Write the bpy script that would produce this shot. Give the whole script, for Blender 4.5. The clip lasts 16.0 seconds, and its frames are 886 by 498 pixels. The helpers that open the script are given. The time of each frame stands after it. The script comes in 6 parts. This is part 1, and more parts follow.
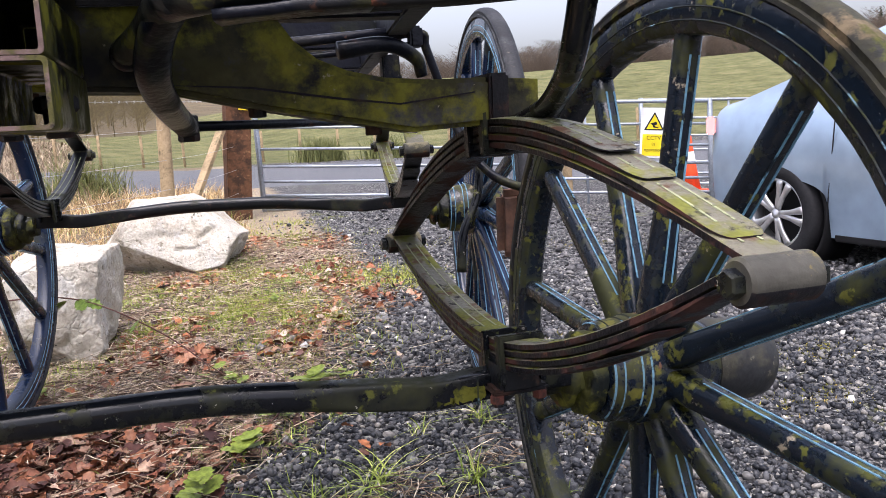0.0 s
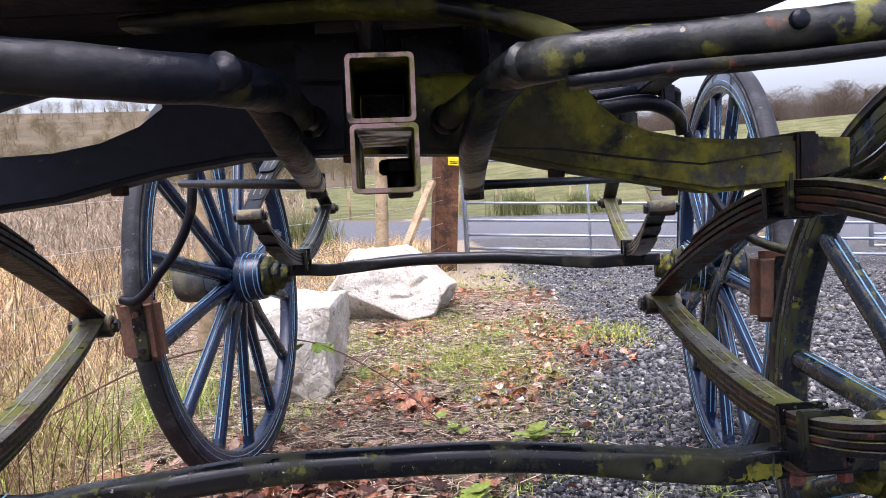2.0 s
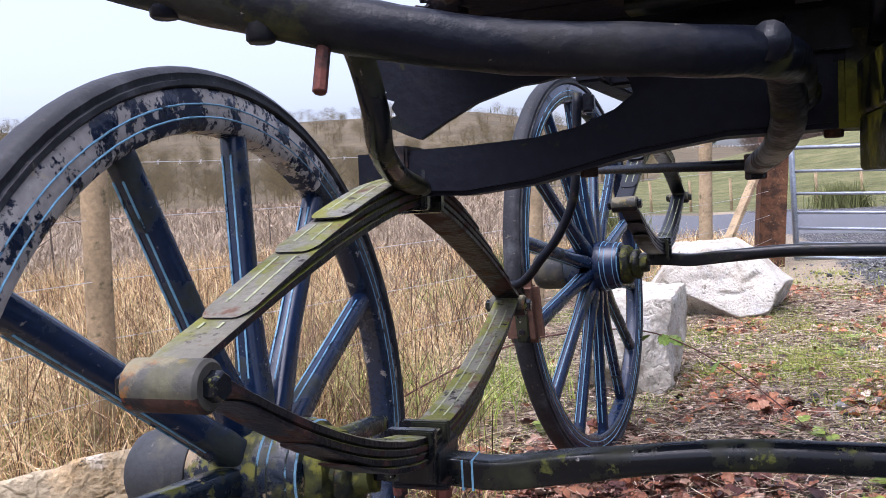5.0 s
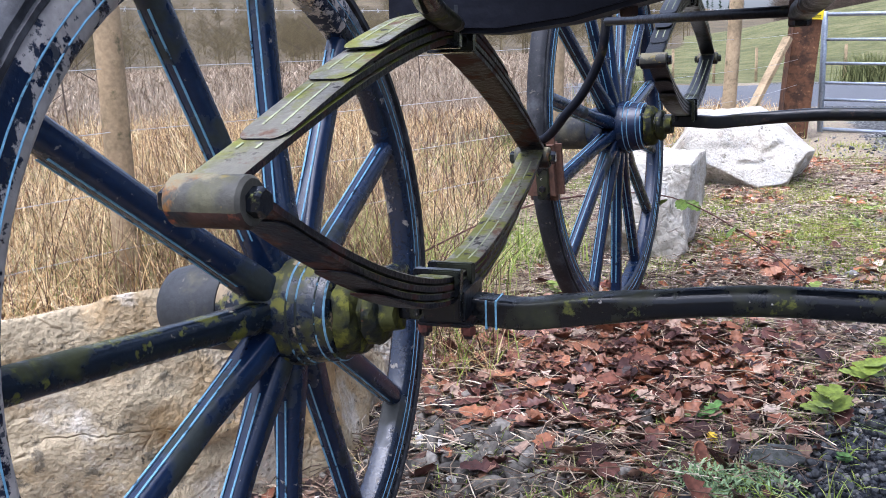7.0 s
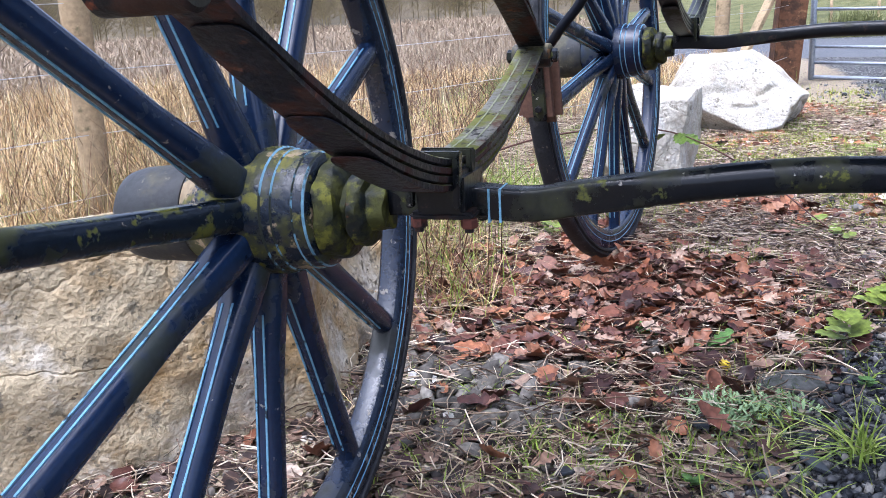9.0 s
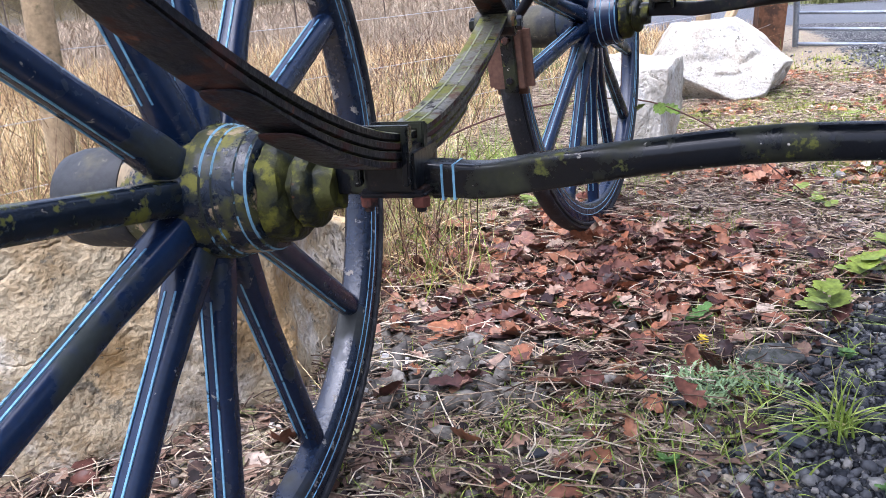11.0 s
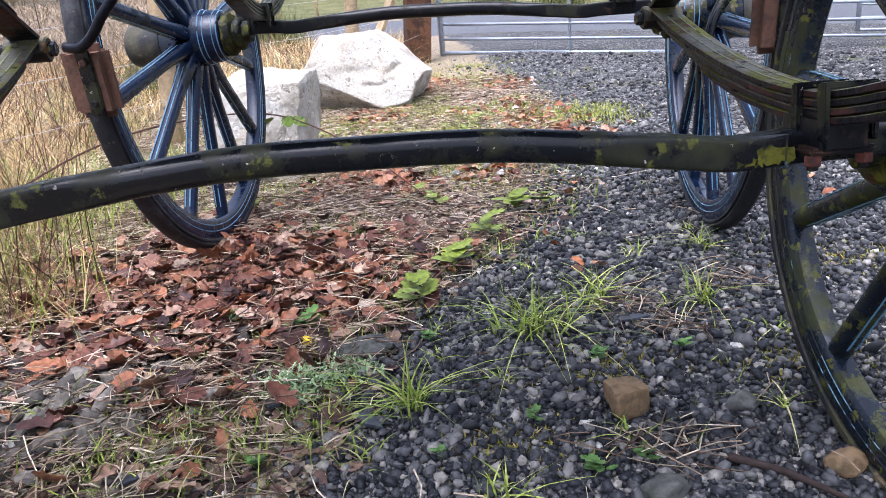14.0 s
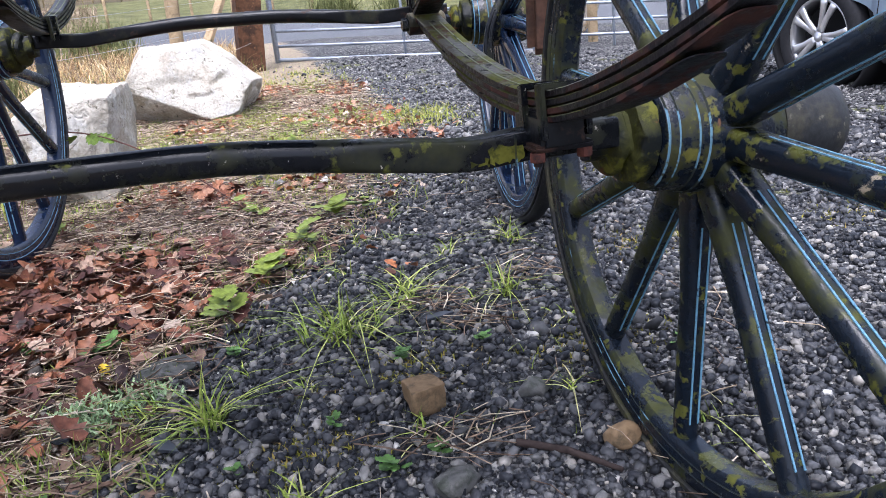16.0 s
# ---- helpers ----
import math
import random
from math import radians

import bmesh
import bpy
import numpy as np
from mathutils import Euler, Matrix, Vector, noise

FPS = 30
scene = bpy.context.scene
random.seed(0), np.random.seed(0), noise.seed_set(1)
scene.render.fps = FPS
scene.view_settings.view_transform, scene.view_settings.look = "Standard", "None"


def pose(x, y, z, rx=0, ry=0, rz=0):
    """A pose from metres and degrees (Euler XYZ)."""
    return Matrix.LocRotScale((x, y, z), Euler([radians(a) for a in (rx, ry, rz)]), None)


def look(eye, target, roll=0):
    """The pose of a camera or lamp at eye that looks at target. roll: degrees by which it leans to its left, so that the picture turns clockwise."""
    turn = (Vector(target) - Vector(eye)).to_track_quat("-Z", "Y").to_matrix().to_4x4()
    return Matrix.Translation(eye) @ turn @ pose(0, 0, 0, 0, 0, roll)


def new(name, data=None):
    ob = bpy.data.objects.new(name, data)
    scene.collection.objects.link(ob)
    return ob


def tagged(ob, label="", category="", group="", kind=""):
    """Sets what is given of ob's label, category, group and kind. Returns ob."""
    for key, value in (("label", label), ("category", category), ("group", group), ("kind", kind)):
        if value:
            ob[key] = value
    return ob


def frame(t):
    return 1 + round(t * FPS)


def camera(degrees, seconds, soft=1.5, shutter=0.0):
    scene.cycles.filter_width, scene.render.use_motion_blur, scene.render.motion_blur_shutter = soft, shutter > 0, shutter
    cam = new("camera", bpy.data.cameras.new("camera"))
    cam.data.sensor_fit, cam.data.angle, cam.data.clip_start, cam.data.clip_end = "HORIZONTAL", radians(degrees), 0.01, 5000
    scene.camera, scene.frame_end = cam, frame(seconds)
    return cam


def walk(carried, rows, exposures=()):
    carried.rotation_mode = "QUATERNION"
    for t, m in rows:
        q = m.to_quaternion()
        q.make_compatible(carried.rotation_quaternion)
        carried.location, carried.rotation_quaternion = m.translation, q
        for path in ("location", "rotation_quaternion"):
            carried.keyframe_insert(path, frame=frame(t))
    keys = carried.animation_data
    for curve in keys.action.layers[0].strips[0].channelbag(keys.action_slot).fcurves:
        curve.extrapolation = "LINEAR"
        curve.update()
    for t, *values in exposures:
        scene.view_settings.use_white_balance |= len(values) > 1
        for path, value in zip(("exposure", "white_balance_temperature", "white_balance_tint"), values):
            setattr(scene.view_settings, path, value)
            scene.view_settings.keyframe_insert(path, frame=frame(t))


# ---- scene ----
cam = camera(57.6, 16.0, soft=0.85)
PATH = [
    (0, (0.122, -0.013, 0.994), (0.692, 1.88, 0.693), -4.2),
    (0.5, (0.087, 0.0, 1.0), (0.58, 1.921, 0.741), -4.3),
    (1, (0.052, 0.008, 1.003), (0.445, 1.959, 0.8), -4.0),
    (1.5, (0.019, 0.012, 1.008), (0.27, 1.99, 0.846), -3.8),
    (2, (-0.018, 0.019, 1.012), (0.108, 2.01, 0.875), -3.8),
    (2.5, (-0.067, 0.022, 1.017), (-0.049, 2.019, 0.896), -3.6),
    (3, (-0.106, 0.016, 1.018), (-0.213, 2.01, 0.912), -3.5),
    (3.5, (-0.14, 0.007, 1.021), (-0.344, 1.994, 0.922), -3.8),
    (4, (-0.183, -0.001, 1.019), (-0.517, 1.968, 0.923), -4.1),
    (4.5, (-0.217, -0.009, 1.015), (-0.663, 1.939, 0.924), -4.3),
    (5, (-0.248, -0.01, 1.009), (-0.831, 1.9, 0.909), -4.3),
    (5.2, (-0.256, -0.007, 1.004), (-0.86, 1.897, 0.894), -4.2),
    (7.3, (-0.274, -0.02, 0.968), (-0.887, 1.832, 0.527), -2.9),
    (7.5, (-0.277, -0.017, 0.963), (-0.883, 1.837, 0.521), -2.9),
    (8, (-0.292, 0.005, 0.932), (-0.893, 1.858, 0.478), -2.9),
    (8.5, (-0.317, 0.061, 0.861), (-0.911, 1.906, 0.37), -3.2),
    (8.7, (-0.33, 0.075, 0.837), (-0.922, 1.921, 0.343), -3.6),
    (10.8, (-0.316, 0.153, 0.823), (-0.888, 1.985, 0.262), -5.1),
    (11, (-0.301, 0.157, 0.82), (-0.863, 1.993, 0.26), -5.1),
    (11.5, (-0.256, 0.161, 0.82), (-0.75, 2.014, 0.253), -5.0),
    (12, (-0.215, 0.159, 0.822), (-0.546, 2.045, 0.244), -4.2),
    (12.5, (-0.176, 0.15, 0.829), (-0.392, 2.05, 0.243), -4.1),
    (13, (-0.125, 0.138, 0.83), (-0.213, 2.047, 0.239), -4.6),
    (13.5, (-0.074, 0.127, 0.827), (-0.033, 2.036, 0.231), -4.9),
    (14, (-0.032, 0.118, 0.825), (0.112, 2.021, 0.226), -5.0),
    (14.5, (0.015, 0.112, 0.822), (0.258, 2.002, 0.215), -5.3),
    (15, (0.056, 0.105, 0.818), (0.391, 1.979, 0.203), -5.6),
    (15.5, (0.085, 0.097, 0.817), (0.487, 1.955, 0.197), -5.8),
    (16, (0.118, 0.082, 0.819), (0.591, 1.923, 0.198), -6.1),
]
walk(cam, [(t, look(eye, target, roll)) for t, eye, target, roll in PATH], exposures=[(0, 1.46, 6220, 19), (2, 1.62, 5940, 23), (3.5, 1.56, 5800, 23), (5, 1.42, 5700, 22), (8, 1.62, 5370, 16), (12, 1.70, 5600, 19), (16, 1.57, 5700, 17)])

# ---- world, sun, exposure ----
world = bpy.data.worlds.new("overcast")
scene.world = world
world.use_nodes = True
wn = world.node_tree.nodes
wl = world.node_tree.links
sky = wn.new("ShaderNodeTexSky")
sky.sky_type = "NISHITA"
sky.sun_disc = False
sky.sun_elevation = radians(70)
sky.sun_rotation = radians(205)
sky.dust_density = 6.0
hue = wn.new("ShaderNodeHueSaturation")
hue.inputs["Saturation"].default_value = 0.5
wl.new(sky.outputs[0], hue.inputs["Color"])
wl.new(hue.outputs[0], wn["Background"].inputs[0])
wn["Background"].inputs[1].default_value = 0.138
sun_data = bpy.data.lights.new("sun", "SUN")
sun_data.energy, sun_data.angle, sun_data.color = 0.95, radians(60), (1.0, 0.98, 0.96)
sun = new("sun", sun_data)
sun.matrix_world = look((-1.4, -2.0, 9), (0, 1, 0))


# ---- materials ----
def mat(name, base, rough=0.6, metal=0.0, layers=(), bump=0.0, bump_scale=60.0, vary=0.0, coat=0.0, space="Object", spec=0.16, top=None, cracks=0.0):
    """base colour, then layers (colour, scale, threshold, softness, detail) laid over by noise; bump in metres."""
    m = bpy.data.materials.new(name)
    m.use_nodes = True
    n, l = m.node_tree.nodes, m.node_tree.links
    b = n["Principled BSDF"]
    b.inputs["Roughness"].default_value, b.inputs["Metallic"].default_value = rough, metal
    b.inputs["Coat Weight"].default_value = coat
    b.inputs["Specular IOR Level"].default_value = spec
    tc = n.new("ShaderNodeTexCoord")
    src = tc.outputs[space]
    info = n.new("ShaderNodeObjectInfo")
    shift = n.new("ShaderNodeVectorMath")
    shift.operation = "MULTIPLY_ADD"
    l.new(info.outputs["Random"], shift.inputs[0])
    shift.inputs[1].default_value = (7.3, 3.1, 5.7)
    l.new(src, shift.inputs[2])
    co = shift.outputs[0]
    fine = n.new("ShaderNodeTexNoise")
    fine.inputs["Scale"].default_value, fine.inputs["Detail"].default_value = bump_scale, 6
    l.new(co, fine.inputs["Vector"])
    big = n.new("ShaderNodeTexNoise")
    big.inputs["Scale"].default_value, big.inputs["Detail"].default_value = bump_scale * 0.08, 3
    l.new(co, big.inputs["Vector"])
    add = n.new("ShaderNodeMath")
    add.operation = "ADD"
    l.new(fine.outputs[0], add.inputs[0]), l.new(big.outputs[0], add.inputs[1])
    rng = n.new("ShaderNodeMapRange")
    rng.inputs[1].default_value, rng.inputs[2].default_value = 0.6, 1.4
    rng.inputs[3].default_value, rng.inputs[4].default_value = 0.62, 1.35
    l.new(add.outputs[0], rng.inputs[0])
    tone = n.new("ShaderNodeMix")
    tone.data_type, tone.blend_type = "RGBA", "MULTIPLY"
    tone.inputs[0].default_value = 1.0
    tone.inputs[6].default_value = (*base, 1)
    l.new(rng.outputs[0], tone.inputs[7])
    col = tone.outputs[2]
    rgh = None
    for i, (c, scale, thr, soft, detail) in enumerate(layers):
        t = n.new("ShaderNodeTexNoise")
        t.inputs["Scale"].default_value, t.inputs["Detail"].default_value = scale, detail
        t.inputs["Roughness"].default_value = 0.65
        off = n.new("ShaderNodeVectorMath")
        off.operation = "ADD"
        off.inputs[1].default_value = (3.7 * i + 1, 9.1 * i, 2.3 * i)
        l.new(co, off.inputs[0])
        l.new(off.outputs[0], t.inputs["Vector"])
        r = n.new("ShaderNodeMapRange")
        r.inputs[1].default_value, r.inputs[2].default_value = thr - soft, thr + soft
        l.new(t.outputs[0], r.inputs[0])
        mx = n.new("ShaderNodeMix")
        mx.data_type = "RGBA"
        l.new(r.outputs[0], mx.inputs[0])
        l.new(col, mx.inputs[6])
        tint = n.new("ShaderNodeMix")
        tint.data_type, tint.blend_type = "RGBA", "MULTIPLY"
        tint.inputs[0].default_value = 1.0
        tint.inputs[6].default_value = (*c, 1)
        l.new(rng.outputs[0], tint.inputs[7])
        l.new(tint.outputs[2], mx.inputs[7])
        col = mx.outputs[2]
        rr = n.new("ShaderNodeMix")
        l.new(r.outputs[0], rr.inputs[0])
        if rgh is None:
            rr.inputs[2].default_value = rough
        else:
            l.new(rgh, rr.inputs[2])
        rr.inputs[3].default_value = min(1.0, max(rough, 0.75))
        rgh = rr.outputs[0]
    if rgh is not None:
        l.new(rgh, b.inputs["Roughness"])
    if top:
        c, scale, thr = top
        geo = n.new("ShaderNodeNewGeometry")
        sep = n.new("ShaderNodeSeparateXYZ")
        l.new(geo.outputs["Normal"], sep.inputs[0])
        t = n.new("ShaderNodeTexNoise")
        t.inputs["Scale"].default_value, t.inputs["Detail"].default_value, t.inputs["Roughness"].default_value = scale, 9, 0.68
        l.new(co, t.inputs["Vector"])
        s = n.new("ShaderNodeMath")
        s.operation = "MULTIPLY_ADD"
        l.new(sep.outputs[2], s.inputs[0])
        s.inputs[1].default_value = 0.16
        l.new(t.outputs[0], s.inputs[2])
        r = n.new("ShaderNodeMapRange")
        r.inputs[1].default_value, r.inputs[2].default_value = thr - 0.03, thr + 0.03
        l.new(s.outputs[0], r.inputs[0])
        mx = n.new("ShaderNodeMix")
        mx.data_type = "RGBA"
        l.new(r.outputs[0], mx.inputs[0]), l.new(col, mx.inputs[6])
        mx.inputs[7].default_value = (*c, 1)
        col = mx.outputs[2]
    crack = None
    if cracks:
        wob = n.new("ShaderNodeTexNoise")
        wob.inputs["Scale"].default_value, wob.inputs["Detail"].default_value = cracks * 1.5, 6
        l.new(co, wob.inputs["Vector"])
        wv = n.new("ShaderNodeVectorMath")
        wv.operation = "MULTIPLY_ADD"
        l.new(wob.outputs["Color"], wv.inputs[0])
        wv.inputs[1].default_value = (1.4 / cracks, 1.4 / cracks, 1.8 / cracks)
        l.new(co, wv.inputs[2])
        vo = n.new("ShaderNodeTexVoronoi")
        vo.feature = "DISTANCE_TO_EDGE"
        vo.inputs["Scale"].default_value = cracks
        l.new(wv.outputs[0], vo.inputs["Vector"])
        cr = n.new("ShaderNodeMapRange")
        cr.inputs[1].default_value, cr.inputs[2].default_value = 0.0, 0.03
        l.new(vo.outputs["Distance"], cr.inputs[0])
        crack = cr.outputs[0]
    if vary:
        geo = n.new("ShaderNodeNewGeometry")
        h = n.new("ShaderNodeHueSaturation")
        for out, sock, lo, hi in (("Random Per Island", "Value", 1 - vary, 1 + vary),):
            q = n.new("ShaderNodeMapRange")
            q.inputs[3].default_value, q.inputs[4].default_value = lo, hi
            l.new(geo.outputs[out], q.inputs[0])
            l.new(q.outputs[0], h.inputs[sock])
        l.new(col, h.inputs["Color"])
        col = h.outputs[0]
    l.new(col, b.inputs["Base Color"])
    if bump:
        bp = n.new("ShaderNodeBump")
        bp.inputs["Distance"].default_value, bp.inputs["Strength"].default_value = bump, 1.0
        if crack is None:
            l.new(add.outputs[0], bp.inputs["Height"])
        else:
            both = n.new("ShaderNodeMath")
            both.operation = "MULTIPLY_ADD"
            l.new(crack, both.inputs[0])
            both.inputs[1].default_value = 0.35
            l.new(add.outputs[0], both.inputs[2])
            l.new(both.outputs[0], bp.inputs["Height"])
        l.new(bp.outputs[0], b.inputs["Normal"])
    return m


def ramp_mat(name, stops, rough=0.8, both=False):
    """Colour picked piece by piece from a ramp."""
    m = bpy.data.materials.new(name)
    m.use_nodes = True
    n, l = m.node_tree.nodes, m.node_tree.links
    b = n["Principled BSDF"]
    b.inputs["Roughness"].default_value = rough
    b.inputs["Specular IOR Level"].default_value = 0.18
    geo = n.new("ShaderNodeNewGeometry")
    r = n.new("ShaderNodeValToRGB")
    e = r.color_ramp.elements
    while len(e) < len(stops):
        e.new(0.5)
    for el, (p, c) in zip(e, stops):
        el.position, el.color = p, (*c, 1)
    l.new(geo.outputs["Random Per Island"], r.inputs[0])
    tc = n.new("ShaderNodeTexCoord")
    t = n.new("ShaderNodeTexNoise")
    t.inputs["Scale"].default_value, t.inputs["Detail"].default_value = 70, 4
    l.new(tc.outputs["Object"], t.inputs["Vector"])
    q = n.new("ShaderNodeMapRange")
    q.inputs[1].default_value, q.inputs[2].default_value, q.inputs[3].default_value, q.inputs[4].default_value = 0.3, 0.7, 0.6, 1.35
    l.new(t.outputs[0], q.inputs[0])
    x = n.new("ShaderNodeMix")
    x.data_type, x.blend_type = "RGBA", "MULTIPLY"
    x.inputs[0].default_value = 1
    l.new(r.outputs[0], x.inputs[6]), l.new(q.outputs[0], x.inputs[7])
    l.new(x.outputs[2], b.inputs["Base Color"])
    return m


navy = mat("navy paint", (0.006, 0.014, 0.038), 0.22, layers=(((0.020, 0.026, 0.024), 7, 0.60, 0.04, 6), ((0.16, 0.15, 0.13), 60, 0.67, 0.012, 8)), bump=0.0003, bump_scale=120, spec=0.34)
navy_mossy = mat("weathered navy paint with algae", (0.005, 0.009, 0.016), 0.24, layers=(((0.026, 0.030, 0.008), 9, 0.55, 0.04, 12), ((0.085, 0.088, 0.012), 26, 0.60, 0.02, 12), ((0.26, 0.22, 0.16), 22, 0.665, 0.010, 12)), bump=0.0009, bump_scale=90, spec=0.34, top=((0.055, 0.058, 0.010), 14, 0.68))
navy_peeling = mat("peeling navy paint over grey wood", (0.006, 0.012, 0.030), 0.26, layers=(((0.34, 0.315, 0.29), 16, 0.49, 0.012, 12), ((0.42, 0.34, 0.24), 34, 0.65, 0.02, 9), ((0.008, 0.014, 0.032), 18, 0.57, 0.015, 12), ((0.035, 0.04, 0.05), 60, 0.62, 0.02, 8)), bump=0.002, bump_scale=70, spec=0.30)
navy_flecked = mat("navy paint with flaked specks", (0.006, 0.012, 0.028), 0.26, layers=(((0.022, 0.024, 0.022), 7, 0.58, 0.05, 8), ((0.20, 0.18, 0.15), 30, 0.62, 0.012, 12)), bump=0.0008, bump_scale=90, spec=0.5)
stripe_blue = mat("light blue lining paint", (0.13, 0.27, 0.38), 0.45, layers=(((0.012, 0.018, 0.026), 24, 0.60, 0.02, 8),), bump_scale=200)
stripe_worn = mat("half worn light blue lining", (0.13, 0.25, 0.34), 0.45, layers=(((0.018, 0.022, 0.018), 14, 0.50, 0.02, 10), ((0.06, 0.062, 0.014), 20, 0.60, 0.03, 9)), bump_scale=200)
stripe_faded = mat("worn away lining paint", (0.012, 0.016, 0.018), 0.5, layers=(((0.13, 0.24, 0.31), 9, 0.56, 0.02, 9), ((0.03, 0.033, 0.012), 30, 0.56, 0.04, 8)), bump_scale=200)
stripe_yellow = mat("faded yellow-green lining paint", (0.26, 0.28, 0.17), 0.6, layers=(((0.08, 0.085, 0.05), 40, 0.60, 0.03, 6),), bump_scale=200)
rubber = mat("weathered black rubber", (0.020, 0.021, 0.024), 0.55, layers=(((0.055, 0.057, 0.062), 14, 0.58, 0.08, 6), ((0.10, 0.09, 0.075), 60, 0.66, 0.03, 7)), bump=0.0006, bump_scale=150)
rubber_mossy = mat("black rubber stained tan and olive", (0.018, 0.019, 0.020), 0.55, layers=(((0.055, 0.052, 0.030), 7, 0.53, 0.08, 11), ((0.15, 0.115, 0.07), 11, 0.61, 0.03, 11), ((0.08, 0.082, 0.018), 16, 0.62, 0.04, 10)), bump=0.0008, bump_scale=120)
rusty = mat("rusted black iron", (0.010, 0.010, 0.012), 0.45, layers=(((0.045, 0.024, 0.018), 14, 0.54, 0.05, 8), ((0.15, 0.05, 0.026), 26, 0.64, 0.03, 8)), bump=0.0014, bump_scale=110)
red_rust = mat("red rusted iron", (0.10, 0.036, 0.026), 0.8, layers=(((0.02, 0.016, 0.016), 22, 0.53, 0.05, 8),), bump=0.001, bump_scale=110)
iron_black = mat("black painted iron", (0.006, 0.007, 0.009), 0.28, layers=(((0.024, 0.026, 0.014), 10, 0.59, 0.05, 7), ((0.05, 0.028, 0.02), 26, 0.63, 0.03, 8)), bump=0.0006, bump_scale=120, spec=0.28)
iron_mossy = mat("glossy black iron with flecks of algae", (0.004, 0.005, 0.007), 0.18, layers=(((0.022, 0.024, 0.010), 9, 0.55, 0.07, 11), ((0.085, 0.09, 0.016), 26, 0.625, 0.025, 11), ((0.34, 0.31, 0.27), 75, 0.685, 0.012, 7)), bump=0.00025, bump_scale=120, spec=0.28)
tube_mossy = mat("square tube black iron under yellow algae", (0.006, 0.007, 0.008), 0.3, layers=(((0.050, 0.050, 0.012), 10, 0.50, 0.05, 9), ((0.13, 0.125, 0.014), 18, 0.57, 0.04, 9)), bump=0.0012, bump_scale=90)
# leaf tops: wear and algae, with light from above added to the tone
spring_top = mat("worn grey-green spring steel in top light", (0.120, 0.112, 0.085), 0.34, layers=(((0.13, 0.135, 0.028), 11, 0.52, 0.05, 11), ((0.10, 0.055, 0.036), 20, 0.60, 0.04, 11), ((0.020, 0.018, 0.018), 32, 0.62, 0.03, 11), ((0.26, 0.235, 0.19), 60, 0.67, 0.02, 8)), bump=0.0008, bump_scale=140)
# leaf sides: rust over a near-black base that paints in their shade
spring_side = mat("rust-brown spring steel darkened for shade", (0.008, 0.008, 0.011), 0.34, layers=(((0.060, 0.027, 0.022), 12, 0.55, 0.04, 10), ((0.13, 0.060, 0.040), 34, 0.655, 0.025, 8), ((0.07, 0.075, 0.018), 20, 0.67, 0.03, 8)), bump=0.0016, bump_scale=110)
beam_mossy = mat("mossy painted timber", (0.013, 0.013, 0.014), 0.5, layers=(((0.050, 0.048, 0.022), 6, 0.485, 0.07, 11), ((0.150, 0.148, 0.020), 9, 0.54, 0.06, 12), ((0.012, 0.012, 0.014), 10, 0.59, 0.05, 12), ((0.045, 0.045, 0.06), 9, 0.62, 0.05, 10), ((0.24, 0.22, 0.15), 60, 0.68, 0.02, 8)), bump=0.003, bump_scale=45, spec=0.12)
beam_dark = mat("dark damp timber", (0.009, 0.010, 0.015), 0.5, layers=(((0.016, 0.018, 0.016), 6, 0.60, 0.06, 10), ((0.03, 0.032, 0.010), 24, 0.665, 0.03, 9)), bump=0.002, bump_scale=60, spec=0.08)
raw_wood = mat("split grey timber", (0.20, 0.17, 0.12), 0.8, layers=(((0.09, 0.095, 0.035), 14, 0.53, 0.06, 8), ((0.03, 0.028, 0.024), 30, 0.62, 0.03, 8)), bump=0.0015, bump_scale=80, spec=0.08)
hub_paint = mat("mossy navy hub paint", (0.004, 0.008, 0.016), 0.24, layers=(((0.034, 0.036, 0.010), 14, 0.53, 0.04, 11), ((0.105, 0.100, 0.016), 26, 0.575, 0.03, 11), ((0.23, 0.175, 0.105), 13, 0.585, 0.012, 12)), bump=0.0014, bump_scale=80, spec=0.34, top=((0.060, 0.060, 0.012), 12, 0.70))
hub_mossy = mat("navy hub paint smeared with algae", (0.004, 0.008, 0.016), 0.24, layers=(((0.034, 0.036, 0.010), 14, 0.53, 0.03, 12), ((0.105, 0.100, 0.016), 22, 0.585, 0.02, 12), ((0.16, 0.07, 0.035), 12, 0.64, 0.015, 12)), bump=0.0014, bump_scale=80, spec=0.34, top=((0.060, 0.060, 0.012), 12, 0.70))
collar_mossy = mat("hub collar thick with green algae", (0.007, 0.009, 0.009), 0.4, layers=(((0.040, 0.042, 0.011), 14, 0.50, 0.06, 11), ((0.105, 0.105, 0.016), 24, 0.57, 0.04, 11), ((0.10, 0.045, 0.02), 16, 0.64, 0.02, 10)), bump=0.003, bump_scale=70)
cap_paint = mat("dull dark grey hub cap", (0.032, 0.034, 0.036), 0.5, layers=(((0.075, 0.07, 0.05), 9, 0.56, 0.06, 9), ((0.14, 0.13, 0.10), 40, 0.64, 0.03, 8)), bump=0.0008, bump_scale=100)
limestone = mat("white limestone", (0.45, 0.42, 0.355), 0.85, layers=(((0.31, 0.275, 0.215), 4, 0.545, 0.06, 12), ((0.45, 0.435, 0.395), 7, 0.57, 0.05, 12), ((0.20, 0.18, 0.14), 18, 0.625, 0.03, 12), ((0.06, 0.055, 0.04), 26, 0.66, 0.02, 12)), bump=0.009, bump_scale=60, spec=0.1, cracks=3.2)
